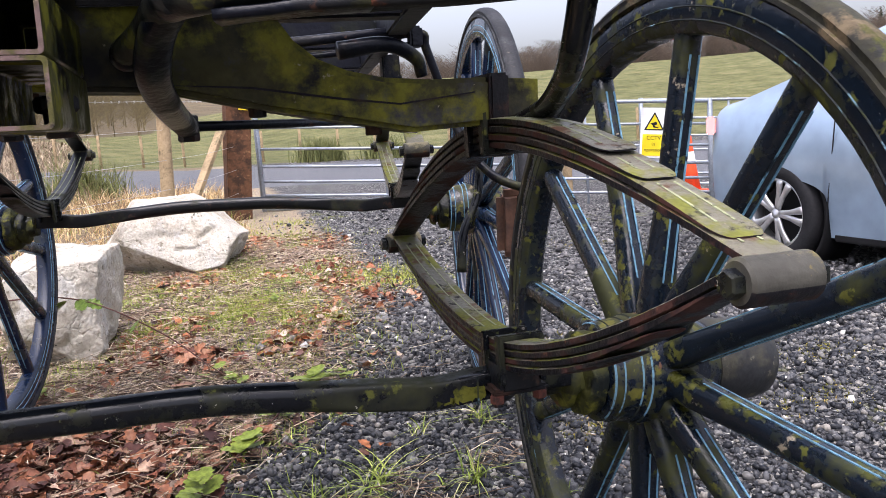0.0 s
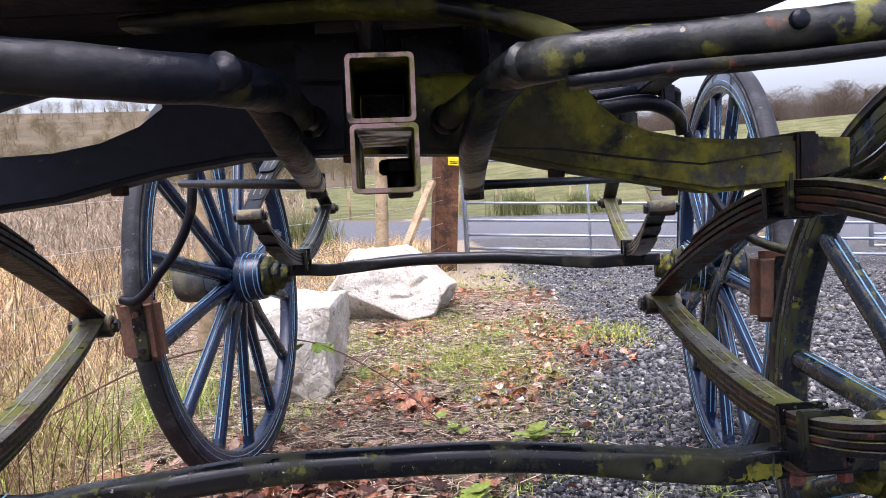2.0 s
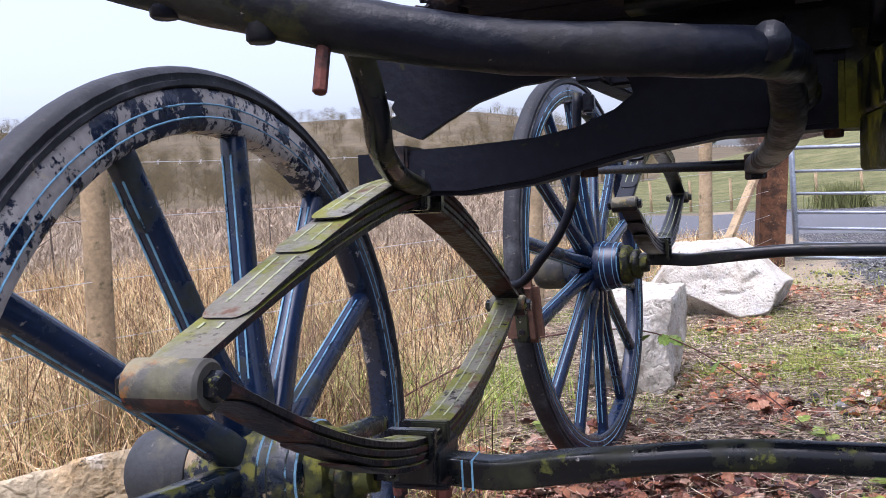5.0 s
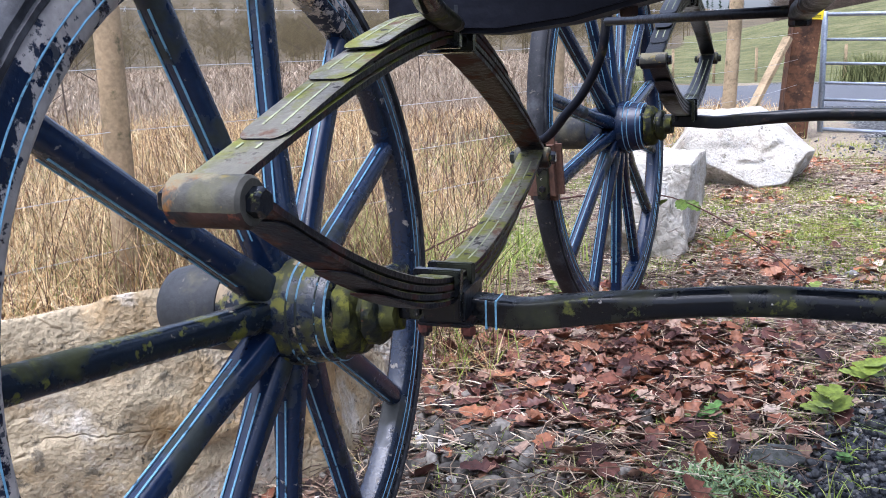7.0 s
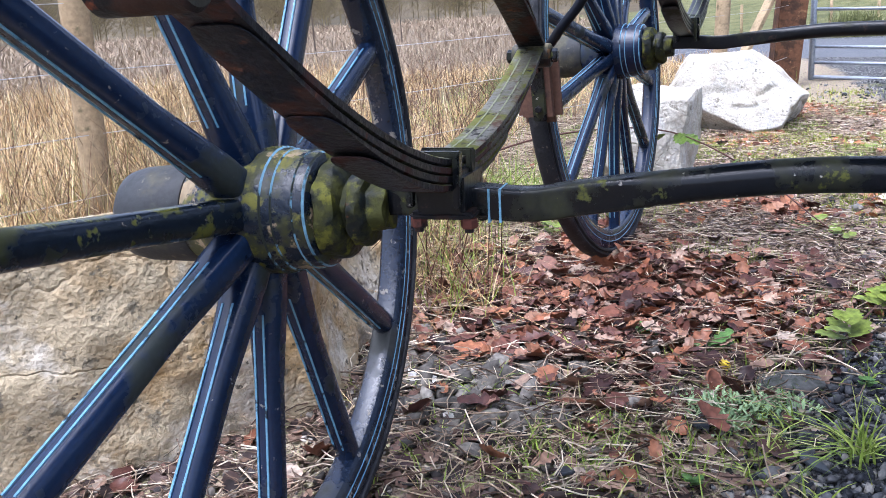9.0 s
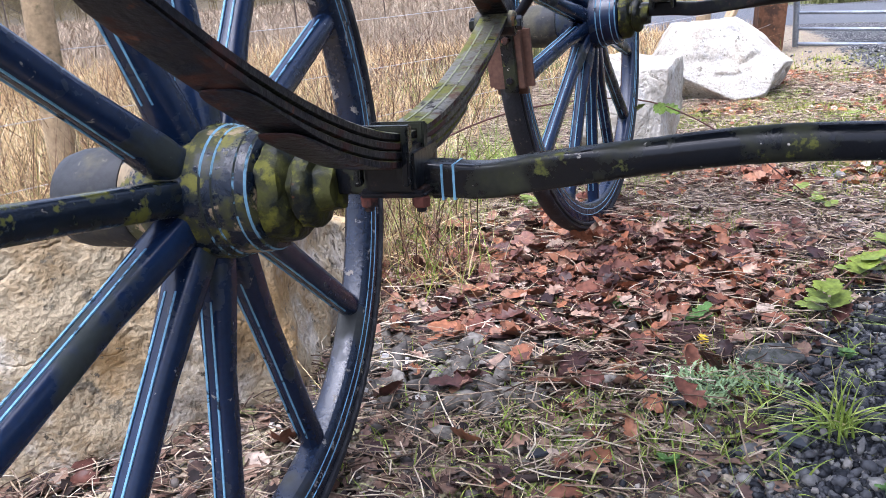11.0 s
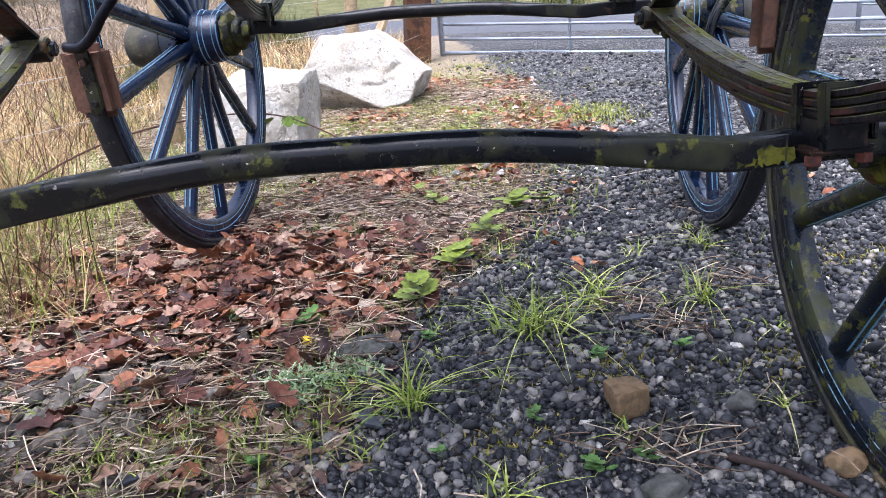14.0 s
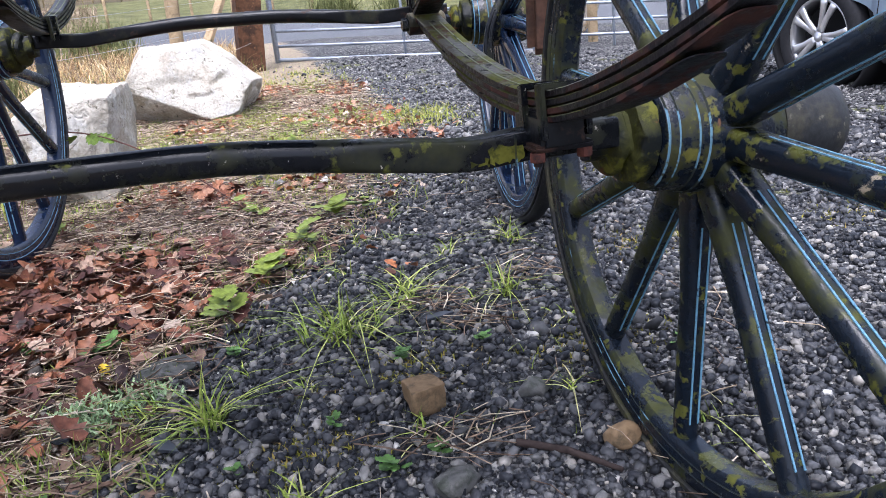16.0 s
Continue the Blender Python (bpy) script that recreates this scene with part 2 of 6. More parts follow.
limestone_tan = mat("weathered tan limestone", (0.42, 0.345, 0.225), 0.85, layers=(((0.38, 0.255, 0.12), 2.6, 0.51, 0.06, 12), ((0.52, 0.47, 0.385), 4, 0.57, 0.05, 12), ((0.18, 0.155, 0.11), 18, 0.61, 0.03, 12), ((0.10, 0.088, 0.066), 34, 0.65, 0.02, 12)), bump=0.011, bump_scale=75, spec=0.1, cracks=2.3)
galv = mat("galvanised steel tube", (0.30, 0.33, 0.37), 0.45, 0.6, bump_scale=60)
timber_brown = mat("brown stained timber post", (0.105, 0.050, 0.026), 0.75, layers=(((0.045, 0.025, 0.016), 9, 0.53, 0.06, 9), ((0.19, 0.10, 0.05), 20, 0.63, 0.04, 8)), bump=0.003, bump_scale=40)
timber_pale = mat("pale softwood", (0.33, 0.245, 0.145), 0.75, layers=(((0.22, 0.165, 0.095), 6, 0.54, 0.08, 8), ((0.13, 0.11, 0.06), 12, 0.62, 0.05, 8)), bump=0.0015, bump_scale=50)
wire = mat("galvanised wire", (0.40, 0.40, 0.40), 0.5, 0.5)
bar_mossy = mat("black iron smeared with olive moss", (0.007, 0.008, 0.009), 0.3, layers=(((0.026, 0.027, 0.018), 9, 0.54, 0.06, 12), ((0.085, 0.088, 0.014), 16, 0.60, 0.03, 12), ((0.14, 0.055, 0.026), 13, 0.665, 0.03, 11), ((0.22, 0.2, 0.16), 55, 0.69, 0.015, 8)), bump=0.0014, bump_scale=90, spec=0.32)
iron_bar = mat("flaking black iron", (0.004, 0.005, 0.009), 0.30, layers=(((0.013, 0.013, 0.013), 9, 0.58, 0.08, 11), ((0.060, 0.060, 0.018), 7, 0.635, 0.06, 11), ((0.08, 0.042, 0.030), 14, 0.65, 0.03, 11), ((0.20, 0.18, 0.14), 55, 0.70, 0.015, 8)), bump=0.0014, bump_scale=90, spec=0.16)
pink_rust = mat("pinkish rusted edge", (0.14, 0.095, 0.088), 0.7, layers=(((0.075, 0.07, 0.022), 22, 0.52, 0.05, 8), ((0.02, 0.018, 0.016), 30, 0.60, 0.04, 8)), bump=0.0008, bump_scale=160)
rust_strip = mat("flaking rust-red strip", (0.012, 0.012, 0.013), 0.6, layers=(((0.13, 0.042, 0.020), 7, 0.56, 0.03, 10), ((0.10, 0.09, 0.025), 14, 0.59, 0.04, 9), ((0.012, 0.012, 0.012), 18, 0.60, 0.03, 9)), bump=0.002, bump_scale=90)
brake_brown = mat("brown worn brake block", (0.11, 0.060, 0.042), 0.8, layers=(((0.05, 0.035, 0.03), 12, 0.56, 0.08, 6),), bump=0.001, bump_scale=100)
rotten = mat("rotten dark wood", (0.020, 0.018, 0.022), 0.85, layers=(((0.045, 0.034, 0.030), 20, 0.60, 0.06, 8),), bump=0.004, bump_scale=70, spec=0.08)
eye_iron = mat("worn iron spring eye with orange rust", (0.050, 0.048, 0.040), 0.42, layers=(((0.075, 0.072, 0.045), 14, 0.55, 0.05, 8), ((0.22, 0.10, 0.025), 13, 0.585, 0.03, 10), ((0.15, 0.12, 0.04), 30, 0.63, 0.03, 9)), bump=0.0012, bump_scale=110, top=((0.16, 0.14, 0.085), 12, 0.63))


# ---- shaping helpers ----
def part(name, bm, material, parent=None, label="", smooth=False):
    """Links a bmesh as one mesh object under a thing or part."""
    me = bpy.data.meshes.new(name)
    bm.normal_update()
    bm.to_mesh(me)
    bm.free()
    me.materials.append(material)
    if smooth:
        me.shade_smooth()
    ob = new(name, me)
    if parent is not None:
        ob.parent = parent
    if label:
        tagged(ob, label)
    return ob


def thing(name, label, category, m=Matrix(), group="", kind=""):
    ob = new(name)
    ob.matrix_world = m
    return tagged(ob, label, category, group, kind)


def crisp(ob, degrees=35):
    """Smooth shading with the sharp edges kept."""
    me = ob.data
    me.shade_smooth()
    bm = bmesh.new()
    bm.from_mesh(me)
    for e in bm.edges:
        if len(e.link_faces) == 2 and e.calc_face_angle(0) > radians(degrees):
            e.smooth = False
    bm.to_mesh(me)
    bm.free()
    return ob


def loft(bm, rings, caps=True, closed=False):
    """Skins rings of equal count."""
    vs = [[bm.verts.new(p) for p in ring] for ring in rings]
    k = len(vs[0])
    pairs = list(zip(vs, vs[1:])) + ([(vs[-1], vs[0])] if closed else [])
    for a, b in pairs:
        for i in range(k):
            bm.faces.new((a[i], a[(i + 1) % k], b[(i + 1) % k], b[i]))
    if caps and not closed:
        bm.faces.new(vs[0][::-1])
        bm.faces.new(vs[-1])
    return bm


def glide(points, n=8):
    """Catmull-Rom through points, n steps a span."""
    p = [Vector(q) for q in points]
    p = [2 * p[0] - p[1]] + p + [2 * p[-1] - p[-2]]
    out = []
    for i in range(1, len(p) - 2):
        a, b, c, d = p[i - 1:i + 3]
        for s in range(n):
            t = s / n
            out.append(0.5 * (2 * b + (c - a) * t + (2 * a - 5 * b + 4 * c - d) * t * t + (3 * b - a - 3 * c + d) * t ** 3))
    out.append(p[-2])
    return out


def frames_along(pts, up=(0, 0, 1)):
    out = []
    u = Vector(up)
    for i, p in enumerate(pts):
        d = (pts[min(i + 1, len(pts) - 1)] - pts[max(i - 1, 0)]).normalized()
        s = d.cross(u)
        if s.length < 1e-4:
            s = d.cross(Vector((1, 0, 0)))
        s.normalize()
        w = s.cross(d).normalized()
        u = w
        out.append((p, s, w))
    return out


def oval(k, a, b, e=2.0):
    """Superellipse ring of k points, half-sizes a and b, exponent e."""
    r = []
    for i in range(k):
        t = 2 * math.pi * (i + 0.5) / k
        c, s = math.cos(t), math.sin(t)
        r.append((a * math.copysign(abs(c) ** (2 / e), c), b * math.copysign(abs(s) ** (2 / e), s)))
    return r


def tube(points, size, n=8, k=12, e=2.0, up=(0, 0, 1), bm=None, rough=0.0):
    """A bar swept along points. size: radius, (a, b) or a list of either, one for each point."""
    bm = bm or bmesh.new()
    pts = glide(points, n) if n > 1 else [Vector(p) for p in points]
    m = len(pts) - 1
    rings = []
    for i, (p, s, w) in enumerate(frames_along(pts, up)):
        if isinstance(size, list):
            f = i / m * (len(size) - 1)
            j = min(int(f), len(size) - 2)
            lo, hi = [(q, q) if not isinstance(q, tuple) else q for q in size[j:j + 2]]
            a, b = lo[0] + (hi[0] - lo[0]) * (f - j), lo[1] + (hi[1] - lo[1]) * (f - j)
        else:
            a, b = size if isinstance(size, tuple) else (size, size)
        ring = []
        for x, y in oval(k, a, b, e):
            q = p + s * x + w * y
            if rough:
                q += Vector(noise.noise_vector(q * 25)) * rough
            ring.append(q)
        rings.append(ring)
    return loft(bm, rings)


def revolve(profile, k=48, m=Matrix(), bm=None, closed=True):
    """Turns (x, r) pairs round the x axis."""
    bm = bm or bmesh.new()
    rings = [[m @ Vector((x, r * math.cos(2 * math.pi * i / k), r * math.sin(2 * math.pi * i / k))) for x, r in profile] for i in range(k)]
    vs = [[bm.verts.new(p) for p in ring] for ring in rings]
    c = len(profile)
    for i in range(k):
        a, b = vs[i], vs[(i + 1) % k]
        for j in range(c if closed else c - 1):
            bm.faces.new((a[j], b[j], b[(j + 1) % c], a[(j + 1) % c]))
    if not closed:
        bm.faces.new([v[0] for v in vs])
        bm.faces.new([v[-1] for v in vs][::-1])
    bmesh.ops.recalc_face_normals(bm, faces=bm.faces)
    return bm


def box(size, m=Matrix(), bevel=0.003, bm=None):
    bm = bm or bmesh.new()
    g = bmesh.ops.create_cube(bm, size=1)
    bmesh.ops.scale(bm, vec=size, verts=g["verts"])
    if bevel:
        edges = list({e for v in g["verts"] for e in v.link_edges})
        r = bmesh.ops.bevel(bm, geom=edges, offset=min(bevel, min(size) * 0.4), segments=2, affect="EDGES")
        vs = {v for f in r["faces"] for v in f.verts} | {v for v in g["verts"] if v.is_valid}
        bmesh.ops.transform(bm, matrix=m, verts=list(vs))
    else:
        bmesh.ops.transform(bm, matrix=m, verts=g["verts"])
    return bm


def rod(a, b, r, k=12, bm=None, chamfer=0.15):
    """A straight round bar from a to b, its ends chamfered."""
    a, b = Vector(a), Vector(b)
    d = (b - a).normalized()
    c = r * chamfer
    return tube([a, a + d * c, b - d * c, b], [r - c, r, r, r - c], n=1, k=k, bm=bm)


def prism(outline, thick, m=Matrix(), bm=None, bevel=0.004):
    """An (x, z) outline given thickness along y."""
    bm = bm or bmesh.new()
    f = [bm.verts.new((x, -thick / 2, z)) for x, z in outline]
    b = [bm.verts.new((x, thick / 2, z)) for x, z in outline]
    k = len(outline)
    bm.faces.new(f), bm.faces.new(b[::-1])
    for i in range(k):
        bm.faces.new((f[(i + 1) % k], f[i], b[i], b[(i + 1) % k]))
    bmesh.ops.recalc_face_normals(bm, faces=bm.faces)
    if bevel:
        bmesh.ops.bevel(bm, geom=[e for e in bm.edges if abs(e.verts[0].co.y - e.verts[1].co.y) < 1e-6], offset=bevel, segments=2, affect="EDGES")
    bmesh.ops.transform(bm, matrix=m, verts=bm.verts)
    return bm


def rumple(bm, amount, scale):
    for v in bm.verts:
        v.co += Vector(noise.noise_vector(v.co * scale)) * amount
    return bm


def from_arrays(name, verts, faces, material, label="", category="", kind="stuff", parent=None, smooth=False):
    me = bpy.data.meshes.new(name)
    verts = np.asarray(verts, np.float32).reshape(-1, 3)
    faces = np.asarray(faces, np.int32)
    k = faces.shape[1]
    me.vertices.add(len(verts))
    me.vertices.foreach_set("co", verts.ravel())
    me.loops.add(faces.size)
    me.loops.foreach_set("vertex_index", faces.ravel())
    me.polygons.add(len(faces))
    me.polygons.foreach_set("loop_start", np.arange(0, faces.size, k, dtype=np.int32))
    me.update(calc_edges=True)
    me.materials.append(material)
    if smooth:
        me.shade_smooth()
    ob = new(name, me)
    if parent is not None:
        ob.parent = parent
    return tagged(ob, label, category, "", kind)


def scatter_mesh(base_v, base_f, mats, offs):
    """Joins copies of one small mesh, by 3x3 matrices and offsets."""
    v = np.einsum("nij,kj->nki", mats, base_v) + offs[:, None, :]
    f = base_f[None] + (np.arange(len(mats)) * len(base_v))[:, None, None]
    return v.reshape(-1, 3), f.reshape(-1, base_f.shape[1])


def spin(rng, n, tilt=0.4):
    """Random turns about z with some tilt."""
    a, b, c = rng.uniform(0, 6.283, n), rng.normal(0, tilt, n), rng.normal(0, tilt, n)
    ca, sa, cb, sb, cc, sc = np.cos(a), np.sin(a), np.cos(b), np.sin(b), np.cos(c), np.sin(c)
    z, o = np.zeros(n), np.ones(n)
    rz = np.stack([np.stack([ca, -sa, z], 1), np.stack([sa, ca, z], 1), np.stack([z, z, o], 1)], 1)
    rx = np.stack([np.stack([o, z, z], 1), np.stack([z, cb, -sb], 1), np.stack([z, sb, cb], 1)], 1)
    ry = np.stack([np.stack([cc, z, sc], 1), np.stack([z, o, z], 1), np.stack([-sc, z, cc], 1)], 1)
    return rz @ rx @ ry


# ---- ground ----
def smooth01(x, a, b):
    t = np.clip((x - a) / (b - a), 0, 1)
    return t * t * (3 - 2 * t)


def ground_z(x, y):
    """Height of the ground sheet."""
    x, y = np.asarray(x, float), np.asarray(y, float)
    d = np.hypot(x, y)
    az = np.degrees(np.arctan2(x, y))
    near = -0.05 - 0.02 * np.clip(x, -1.2, 1.5)
    z = near * (1 - smooth01(y, 1.05, 1.8)) * (1 - smooth01(d, 3.0, 6.0))
    z = z + 0.011 * np.clip(y - 1.3, 0, 9) * (1 - smooth01(d, 20, 60))
    z = z + 0.03 * np.exp(-((x + 0.6) ** 2 + (y - 2.95) ** 2) / 0.12)
    z = z + 0.012 * np.sin(2.3 * x + 0.7) * np.sin(1.9 * y) * smooth01(d, 2.2, 4.0)
    z = z + 0.12 * smooth01(d, 7, 11)
    z = z - 0.055 * np.clip(x - 1.6, 0, 9) * smooth01(y, 4.5, 7.5) * (1 - smooth01(d, 14, 40))
    left = 1 - smooth01(az, -16, 2)
    right = smooth01(az, -4, 14)
    z = z + left * (1.9 * smooth01(d, 12, 60) + 32 * smooth01(d, 60, 300) + 8 * smooth01(d, 300, 900))
    z = z + right * (6.6 * smooth01(d, 28, 105) + 2 * smooth01(d, 105, 400))
    z = z + (1 - left) * (1 - right) * (3.6 * smooth01(d, 30, 110) + 20 * smooth01(d, 110, 400))
    return z


def gravel_edge(y):
    return -0.14 + 0.25 * (y - 1.5) + 0.05 * np.sin(3.1 * y)


def zone(x, y):
    """Shares of litter, dry grass, green field and tarmac at a place; the rest is gravel."""
    d = np.hypot(x, y)
    az = np.degrees(np.arctan2(x, y))
    edge = gravel_edge(np.minimum(y, 6.0))
    litter = 1 - smooth01(x, edge - 0.14, edge + 0.12 + 0.55 * smooth01(y, 2.1, 3.2))
    dry = smooth01(-x - 0.36 * (np.clip(y, 1.0, 4.3) - 2.2), 0.65, 1.15) * (1 - smooth01(y, -0.9, 0.3) * (1 - smooth01(y, 2.1, 2.5)) * smooth01(x, -2.9, -2.4)) * (1 - smooth01(az, -4, 4) * smooth01(d, 5, 9))
    dry = np.maximum(dry, smooth01(y, 6.9, 7.6) * (1 - smooth01(x, 0.3, 0.75)))
    # the lane beyond the gate, running across
    s = y * 0.97 + x * 0.22
    lane = smooth01(s, 13.2, 13.6) * (1 - smooth01(s, 24.5, 25.5))
    lane = lane * smooth01(az, -13, -7)
    green = smooth01(s, 25, 29) * smooth01(az, -16, -2)
    dry = np.maximum(dry, smooth01(s, 25, 29) * (1 - smooth01(az, -16, -2)))
    return litter, dry * (1 - lane), green, lane


rings = [0.0] + list(np.geomspace(0.25, 9.0, 90)) + list(np.geomspace(9.4, 4000, 90))
SPOKES = 300
gv, gf = [], []
cx, cy = 0.0, 1.5
ang = np.arange(SPOKES) * 2 * math.pi / SPOKES
R = np.array(rings[1:])[:, None]
GX, GY = cx + R * np.cos(ang)[None], cy + R * np.sin(ang)[None]
GZ = ground_z(GX, GY)
gv = np.concatenate([[[cx, cy, float(ground_z(cx, cy))]], np.stack([GX, GY, GZ], -1).reshape(-1, 3)])
quads = []
for i in range(len(R) - 1):
    a = 1 + i * SPOKES + np.arange(SPOKES)
    b = 1 + i * SPOKES + (np.arange(SPOKES) + 1) % SPOKES
    quads.append(np.stack([a, a + SPOKES, b + SPOKES, b], 1))
quads = np.concatenate(quads)
hub_tris = np.stack([np.zeros(SPOKES, int), 1 + np.arange(SPOKES), 1 + (np.arange(SPOKES) + 1) % SPOKES, np.zeros(SPOKES, int)], 1)
me = bpy.data.meshes.new("ground")
me.from_pydata([tuple(p) for p in gv], [], [tuple(q) for q in quads] + [tuple(q[:3]) for q in hub_tris])
me.shade_smooth()
for nm, vals in zip(("litter", "dry", "green", "lane"), zone(gv[:, 0], gv[:, 1])):
    at = me.attributes.new(nm, "FLOAT", "POINT")
    at.data.foreach_set("value", np.asarray(vals, np.float32))
at = me.attributes.new("wood", "FLOAT", "POINT")
dd = np.hypot(gv[:, 0], gv[:, 1])
at.data.foreach_set("value", np.asarray(smooth01(dd, 62, 80) * (np.degrees(np.arctan2(gv[:, 0], gv[:, 1])) < -2) + smooth01(dd, 104, 112) * (np.degrees(np.arctan2(gv[:, 0], gv[:, 1])) >= -2), np.float32))
ground = tagged(new("ground", me), "dark gravel, leaf litter, dry grass and a green field", "ground", kind="structure")


def ground_material():
    m = bpy.data.materials.new("ground cover")
    m.use_nodes = True
    n, l = m.node_tree.nodes, m.node_tree.links
    b = n["Principled BSDF"]
    b.inputs["Roughness"].default_value = 0.85
    b.inputs["Specular IOR Level"].default_value = 0.15
    tc = n.new("ShaderNodeTexCoord")

    def tex(scale, detail=6, rough=0.6):
        t = n.new("ShaderNodeTexNoise")
        t.inputs["Scale"].default_value, t.inputs["Detail"].default_value, t.inputs["Roughness"].default_value = scale, detail, rough
        l.new(tc.outputs["Object"], t.inputs["Vector"])
        return t.outputs[0]

    def colours(fac, stops):
        r = n.new("ShaderNodeValToRGB")
        e = r.color_ramp.elements
        while len(e) < len(stops):
            e.new(0.5)
        for el, (p, c) in zip(e, stops):
            el.position, el.color = p, (*c, 1)
        l.new(fac, r.inputs[0])
        return r.outputs[0]

    def mixed(fac, a, c):
        x = n.new("ShaderNodeMix")
        x.data_type = "RGBA"
        l.new(fac, x.inputs[0]), l.new(a, x.inputs[6]), l.new(c, x.inputs[7])
        return x.outputs[2]

    vor = n.new("ShaderNodeTexVoronoi")
    vor.inputs["Scale"].default_value = 75
    l.new(tc.outputs["Object"], vor.inputs["Vector"])
    sep = n.new("ShaderNodeSeparateColor")
    l.new(vor.outputs["Color"], sep.inputs[0])
    gravel = colours(sep.outputs[0], ((0.0, (0.012, 0.012, 0.014)), (0.45, (0.055, 0.055, 0.058)), (0.8, (0.14, 0.138, 0.136)), (1.0, (0.40, 0.39, 0.36))))
    litter = colours(tex(55, 8, 0.7), ((0.3, (0.06, 0.048, 0.040)), (0.42, (0.20, 0.155, 0.12)), (0.50, (0.36, 0.275, 0.21)), (0.58, (0.33, 0.31, 0.16)), (0.70, (0.60, 0.52, 0.42))))
    mossy = colours(tex(40, 6, 0.7), ((0.3, (0.05, 0.06, 0.02)), (0.6, (0.16, 0.17, 0.04)), (0.8, (0.20, 0.17, 0.07))))
    dry = colours(tex(9, 10, 0.75), ((0.25, (0.05, 0.04, 0.025)), (0.5, (0.17, 0.13, 0.085)), (0.75, (0.34, 0.27, 0.18))))
    green = colours(tex(0.5, 14, 0.85), ((0.30, (0.03, 0.036, 0.016)), (0.43, (0.085, 0.092, 0.034)), (0.53, (0.15, 0.148, 0.060)), (0.66, (0.25, 0.215, 0.115))))
    lane = colours(tex(30, 8, 0.7), ((0.3, (0.10, 0.105, 0.115)), (0.7, (0.17, 0.175, 0.185))))
    wood = colours(tex(0.12, 10, 0.75), ((0.3, (0.05, 0.045, 0.03)), (0.55, (0.11, 0.085, 0.05)), (0.75, (0.16, 0.13, 0.075))))

    def share(name, blur=0.0, scale=20):
        a = n.new("ShaderNodeAttribute")
        a.attribute_name = name
        r = n.new("ShaderNodeMath")
        r.operation = "MULTIPLY_ADD"
        l.new(tex(scale, 6, 0.7), r.inputs[0])
        r.inputs[1].default_value = blur
        l.new(a.outputs["Fac"], r.inputs[2])
        q = n.new("ShaderNodeMapRange")
        q.inputs[1].default_value, q.inputs[2].default_value = 0.4 + blur / 2, 0.6 + blur / 2
        l.new(r.outputs[0], q.inputs[0])
        return q.outputs[0]

    patch = n.new("ShaderNodeMapRange")
    patch.inputs[1].default_value, patch.inputs[2].default_value = 0.60, 0.70
    l.new(tex(1.7, 5, 0.65), patch.inputs[0])
    col = mixed(patch.outputs[0], gravel, mossy)
    col = mixed(share("litter", 0.9, 9), col, litter)
    col = mixed(share("dry", 0.6, 5), col, dry)
    col = mixed(share("lane", 0.3, 3), col, lane)
    col = mixed(share("green", 0.3, 1), col, green)
    col = mixed(share("wood", 0.3, 0.3), col, wood)
    l.new(col, b.inputs["Base Color"])
    bp = n.new("ShaderNodeBump")
    bp.inputs["Distance"].default_value = 0.02
    l.new(vor.outputs["Distance"], bp.inputs["Height"])
    l.new(bp.outputs[0], b.inputs["Normal"])
    return m


ground.data.materials.append(ground_material())


# ---- the carriage ----
carriage = thing("carriage", "old navy horse-drawn carriage with blue lining, rust and green algae", "carriage")
FRONT = pose(-0.05, 1.140, 0.591, 0, 1.25, 0)
REAR = pose(0.23, 2.81, 0.755, 0, 1.2, -8)


DISH = 0.030


def placed(ob, m):
    ob.matrix_basis = m
    return ob


